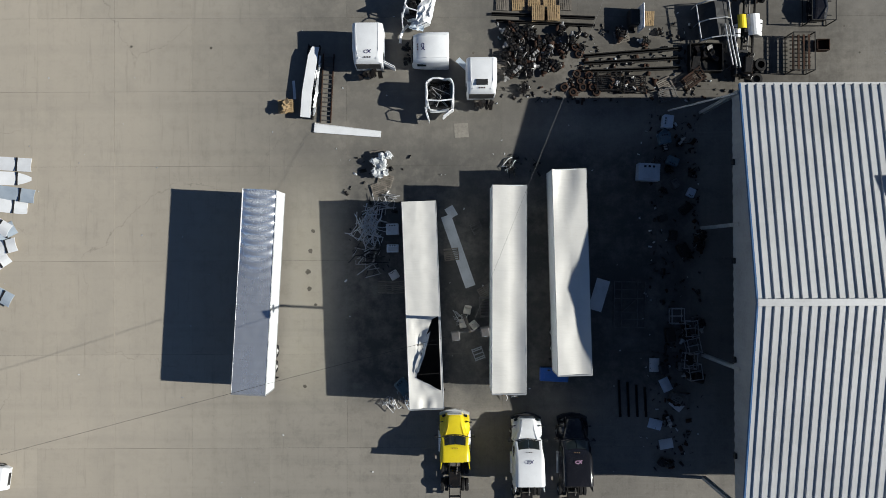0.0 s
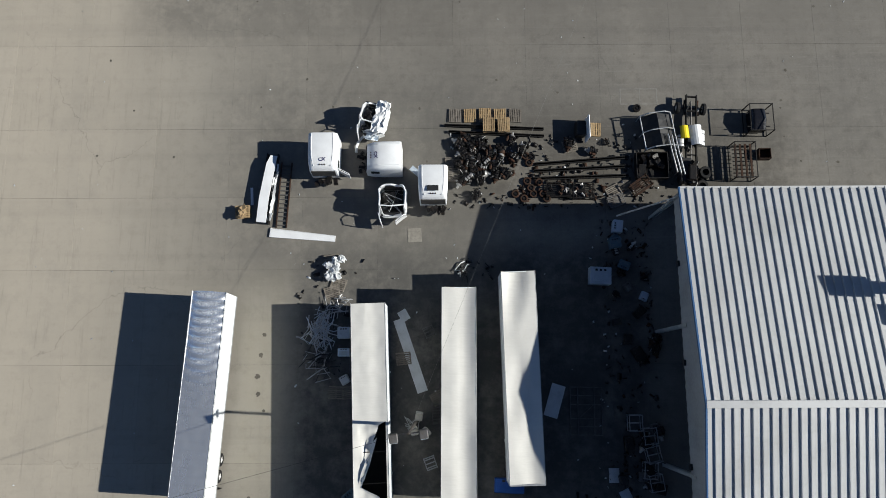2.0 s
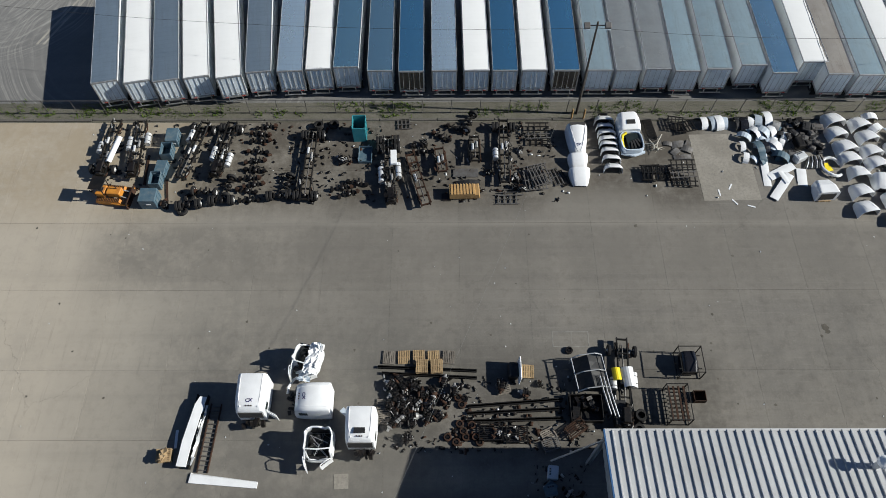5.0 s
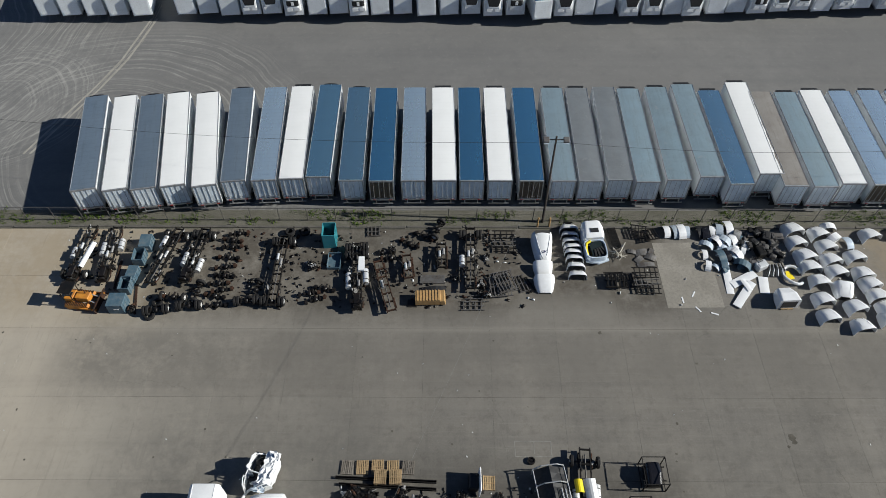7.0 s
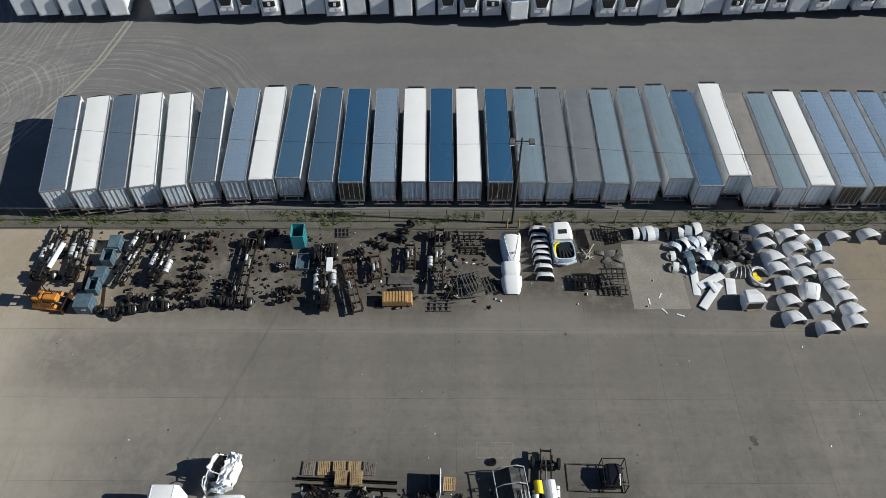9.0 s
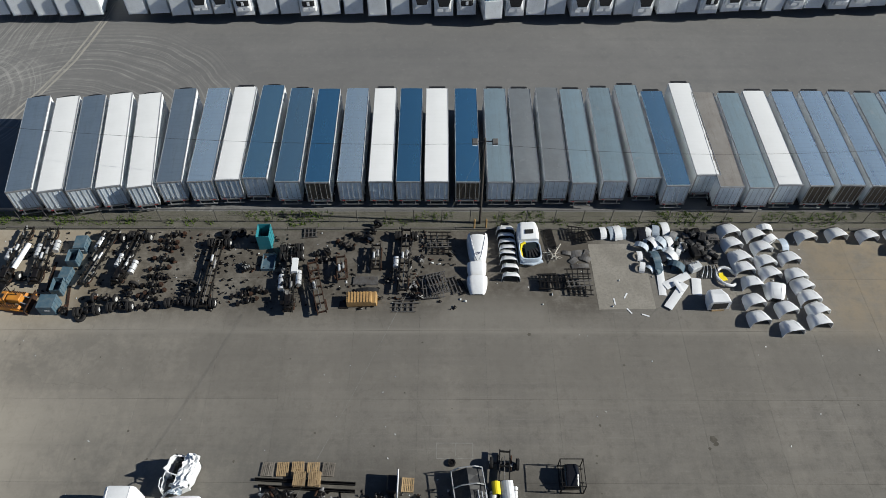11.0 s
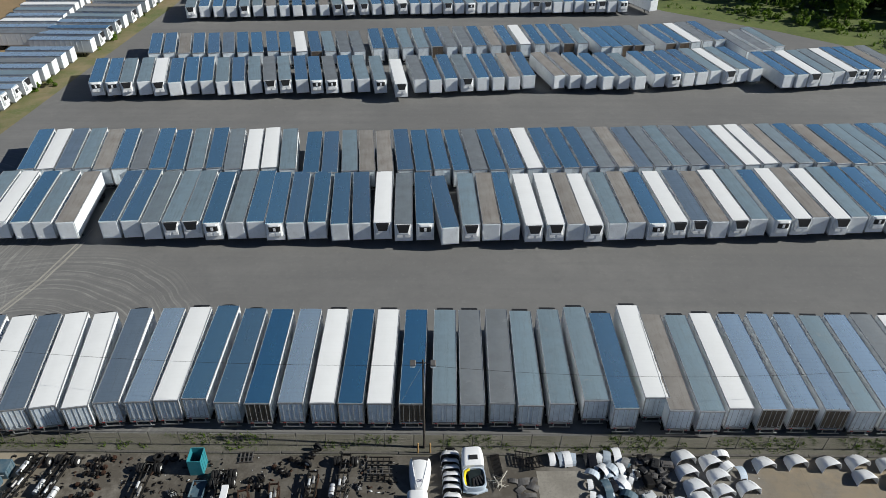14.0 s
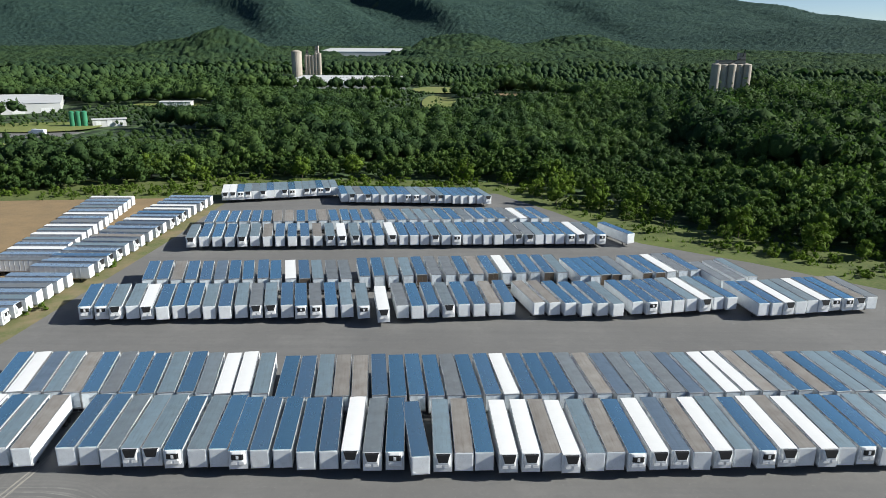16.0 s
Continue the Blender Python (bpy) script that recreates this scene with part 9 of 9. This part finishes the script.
for k in range(22):
    x, y = rn.uniform(44.4, 48.6), rn.uniform(42.3, 46.6)
    cabinet(x, y, rn.uniform(0, 180), rn.uniform(0.4, 1.0), rn.uniform(0.3, 0.8), rn.uniform(0.2, 0.7), rn.choice(("unit_black", "black_steel", "inside_shade_and_trim", "steel_frame")), "dark plastic truck dash and trim piece")
fender(53.9, 46.7, 90, "white_paint", "rounded white fairing by the fence", 1.1)
for k, (x, y) in enumerate(((45.4, 45.9), (46.2, 46.0), (46.9, 45.4), (46.4, 44.2), (47.5, 45.0), (48.0, 45.3), (45.2, 44.7), (44.6, 44.3), (45.8, 43.4), (46.8, 43.3), (44.8, 42.0), (45.4, 41.6), (47.6, 43.7))):
    cabinet(x, y, 35 * k, 0.7 + 0.25 * (k % 3), 0.8, 0.35 + 0.2 * (k % 3), ("black_steel", "greasy", "unit_black", "panel_grey")[k % 4] if k % 5 else "steel_frame", "dark plastic truck dash and trim piece")
tube_tangle(45.5, 42.2, 0, 1.2, 10, "heap of dark hoses and trim", 61, ("greasy", "unit_black"))
tube_tangle(31.2, 43.3, 0, 1.3, 12, "heap of pale twisted scrap strips", 62, ("beige", "steel_frame"))
for k in range(9):
    p_ = thing("steel_bar", "thin dark chromed bar in a bundle", "bar", "bundle of bars", at(46.0 + 0.2 * k, 41.2, -24 + 3 * k))
    bm = nb()
    pipe(bm, [(0, -0.8, 0.1 + 0.02 * k), (0.05, 0, 0.22 + 0.02 * k), (0, 0.8, 0.1 + 0.02 * k)], 0.05, 6)
    part("bar", bm, "galv" if k % 2 else "black_steel", p_)
p_ = thing("hoop_fairing", "white hoop-shaped fairing with yellow lining", "fairing", m=at(48.4, 40.5, 20))
bm = nb()
ring = [(0.9 * math.cos(a), 1.15 * math.sin(a), 0.25 + 0.1 * math.sin(2 * a)) for a in [2 * math.pi * k / 16 for k in range(14)]]
pipe(bm, ring, 0.16, 7)
part("hoop", bm, "white_paint", p_)
bm = nb()
box(bm, (-0.3, 0.2, 0.12), (0.7, 1.0, 0.06), (0, 10, 0))
part("lining", bm, "yellow_paint", p_)
for x, y, a, sx, sy, z in ((41.75, 40.0, -4, 0.75, 3.3, 0.02), (43.3, 40.1, -62, 0.9, 3.0, 0.1), (42.9, 38.2, -38, 0.85, 3.6, 0.16), (45.2, 39.4, -8, 0.95, 2.0, 0.02), (43.3, 39.2, 20, 0.5, 1.4, 0.3)):
    board("foam_board", "broken white foam-core wall panel on the ground", "panel", x, y, a, sx, sy, 0.07, "white_paint", z, 2, 0.03, "broken white panels")
for x, y, a in ((36.7, 37.6, 4), (37.9, 38.3, -30), (38.0, 36.5, 35), (39.5, 36.0, 70)):
    board("offcut", "small white panel offcut on the concrete", "offcut", x, y, a, 0.14, 0.75, 0.04, "white_paint", 0, 0, 0, "white offcuts")
for x, y, a, sx, sy in ((33.6, 43.5, 10, 1.4, 0.8), (34.4, 42.9, -25, 1.2, 0.7), (33.2, 42.6, 40, 1.0, 0.6), (34.6, 43.6, 60, 0.9, 0.5), (32.6, 43.6, -10, 1.0, 0.5), (33.8, 41.9, 5, 1.8, 0.5), (17.4, 42.6, 20, 0.6, 0.6)):
    board("sheet_scrap", "bent grey sheet-metal scrap on the ground", "sheet", x, y, a, sx, sy, 0.03, "steel_frame", 0.05, 5, 0.12, "sheet scrap")
pallet(46.6, 37.0, 2, 0, "pallet_wood")
pallet(46.6, 37.9, 2, 0, "pallet_wood")
t_ = thing("sleeper_box", "white truck sleeper nose on a wooden pallet", "truck cab", m=at(46.6, 37.35, 4, 0.15))
bm = nb()
loft(bm, [rounded(2.1, 0.0, 1.35, -0.75, 0.25), rounded(2.0, 0.0, 1.3, 0.2, 0.35), rounded(1.5, 0.0, 0.95, 1.0, 0.3)])
b_ = part("shell", bm, "white_paint", t_)
# near-black panel standing in for the shaded hollow
bm = nb()
box(bm, (0, -0.76, 0.62), (1.5, 0.06, 0.95), bevel=0.02)
part("opening", bm, "inside_shade_and_trim", b_)
board("new_slab", "pale newer concrete slab in the strip", "slab", 37.8, 40.8, 1, 5.6, 8.2, 0.012, "slab_new")

# litter scattered over the yard and the lot
rnd = random.Random(77)
parts_ = []
for k in range(260):
    x, y = rnd.uniform(-40, 75), rnd.uniform(-24, 46)
    if BX - 1 < x and y < BY1 + 1:
        continue
    s_ = rnd.uniform(0.03, 0.11)
    a = rnd.uniform(0, 3.14)
    c, q = math.cos(a) * s_, math.sin(a) * s_
    v = np.array([[x - c, y - q, 0.012], [x + q * 0.6, y - c * 0.6, 0.02], [x + c, y + q, 0.03 + s_ * 0.5], [x - q * 0.6, y + c * 0.6, 0.02]])
    parts_.append((v, np.array([[0, 1, 2], [0, 2, 3]])))
v, f = joined(parts_)
tagged(new("litter", mesh_of("litter", v, f, "panel_grey")), "small pale scraps of litter on the concrete", "litter", kind="stuff")


# oil stains and a faded painted outline on the slabs
M["oil"] = earth("oil_soaked_concrete", (0.075, 0.068, 0.055), (0.12, 0.108, 0.088), (0.05, 0.046, 0.038), 1.5)
M["worn_line"] = earth("worn_pale_paint", (0.24, 0.232, 0.212), (0.155, 0.147, 0.132), (0.19, 0.18, 0.165), 1.2)
rnd = random.Random(55)
parts_ = []
for x, y, r in ([(-10.7, 0.35, 0.2), (-10.8, -2.7, 0.2), (-11.2, -10.6, 0.16), (-10.5, 2.0, 0.17), (-10.9, -1.3, 0.24), (-10.3, -4.0, 0.14), (43.2, 23.3, 0.34), (43.3, 22.9, 0.26), (28.0, 33.8, 0.2), (-24.8, 25.7, 0.12)]
                + [(rnd.uniform(-30, 60), rnd.uniform(12, 34), rnd.uniform(0.06, 0.16)) for _ in range(40)]):
    ring = [[x + r * rnd.uniform(0.6, 1.15) * math.cos(k * 0.4488), y + r * rnd.uniform(0.6, 1.15) * math.sin(k * 0.4488), 0.006] for k in range(14)]
    parts_.append((np.array([[x, y, 0.008]] + ring), np.array([[0, 1 + k, 1 + (k + 1) % 14] for k in range(14)])))
v, f = joined(parts_)
tagged(new("oil_stains", mesh_of("oil_stains", v, f, "oil")), "dark oil stains soaked into the concrete", "stain", kind="stuff")
t_ = thing("floor_marking", "faded pale painted rectangle on the concrete", "marking", m=at(20.75, 22.2))
for cx, cy, sx, sy in ((0, 0.68, 3.2, 0.09), (0, -0.68, 3.2, 0.09), (-1.56, 0, 0.09, 1.27), (1.56, 0, 0.09, 1.27), (0.1, 0.1, 0.07, 1.1)):
    bm = nb()
    box(bm, (cx, cy, 0.003), (sx, sy, 0.006))
    part("line", bm, "worn_line", t_)


# ---- pale tracks of a pair of tyres across the lot ----
def tyre_track(shift, seed):
    rnd = random.Random(seed)
    bends = [(-27.6, 88.5), (-27.7, 85.0), (-27.75, 82.0), (-28.05, 79.5), (-28.95, 76.4), (-29.9, 73.4), (-30.65, 71.0), (-31.25, 68.4), (-31.7, 65.4), (-31.9, 62.5)]
    bm = nb()
    last = None
    for k in range(len(bends) * 8 - 8):
        a, b = bends[k // 8], bends[k // 8 + 1]
        u = (k % 8) / 8
        x, y = a[0] + (b[0] - a[0]) * u + shift + rnd.gauss(0, 0.012), a[1] + (b[1] - a[1]) * u
        w = 0.055 * rnd.uniform(0.65, 1.25)
        now = bm.verts.new((x - w, y, LOT_TOP)), bm.verts.new((x + w, y, LOT_TOP))
        if last:
            bm.faces.new((last[0], last[1], now[1], now[0]))
        last = now
    bm.normal_update()
    for fc in bm.faces:
        if fc.normal.z < 0:
            fc.normal_flip()
    return tagged(part("tyre_track", bm, "tyre_dust", None), "thin pale tyre track curving over the asphalt", "tyre track", kind="stuff")


LOT_TOP = -0.024
M["tyre_dust"] = earth("pale_tyre_dust", (0.30, 0.29, 0.26), (0.20, 0.19, 0.17), (0.25, 0.24, 0.215), 1.2)
tyre_track(-0.15, 411)
tyre_track(0.17, 412)

# ---- small debris strewn about the working areas ----
def debris(name, zones, material, label, seed, big=0.35):
    rnd = random.Random(seed)
    parts = []
    cube = np.array([[x, y, z] for x in (-0.5, 0.5) for y in (-0.5, 0.5) for z in (-0.5, 0.5)])
    tri = np.array([[0, 1, 3], [0, 3, 2], [4, 6, 7], [4, 7, 5], [0, 4, 5], [0, 5, 1], [2, 3, 7], [2, 7, 6], [0, 2, 6], [0, 6, 4], [1, 5, 7], [1, 7, 3]])
    for x0, x1, y0, y1, n in zones:
        for _ in range(n):
            x, y = rnd.uniform(x0, x1), rnd.uniform(y0, y1)
            if noise.noise((x * 0.5, y * 0.5, seed)) < -0.1:
                continue
            s = np.array([rnd.uniform(0.05, big), rnd.uniform(0.04, big) * rnd.choice((0.25, 0.6, 1.6)), rnd.uniform(0.03, 0.16)])
            e = Matrix.Rotation(rnd.uniform(0, 6.28), 3, "Z") @ Matrix.Rotation(rnd.gauss(0, 0.25), 3, "X")
            v = (cube * s) @ np.array(e).T + np.array([x, y, s[2] / 2])
            parts.append((v * 1.0 + np.array([[rnd.gauss(0, 0.012) for _ in range(3)] for _ in range(8)]), tri))
    v, f = joined(parts)
    return tagged(new(name, mesh_of(name, v, f, material)), label, "debris", kind="stuff")


debris("scrap_debris", [(4.6, 24, 12.4, 18.8, 340), (-25, 21, 36.4, 46.5, 950), (16.8, 21, -17.5, 11.5, 260), (-8, -2.5, -2, 8, 90), (5, 8, 6, 8.5, 30)], "greasy", "small black and greasy bits of scrap on the concrete", 301)
debris("rusty_debris", [(8, 22, 12.4, 16.8, 220), (-16, 20, 37, 46.5, 160), (17, 21, -17, 11, 110)], "rust", "small rusty bits of scrap on the concrete", 302)
debris("pale_debris", [(4, 24, 12.2, 19, 70), (-16, 60, 36.8, 46.8, 110), (-8, 4, -6, 8, 25), (16, 21, -17, 11, 60)], "panel_grey", "small pale bits of trim and plastic on the concrete", 303, 0.22)
slabs()
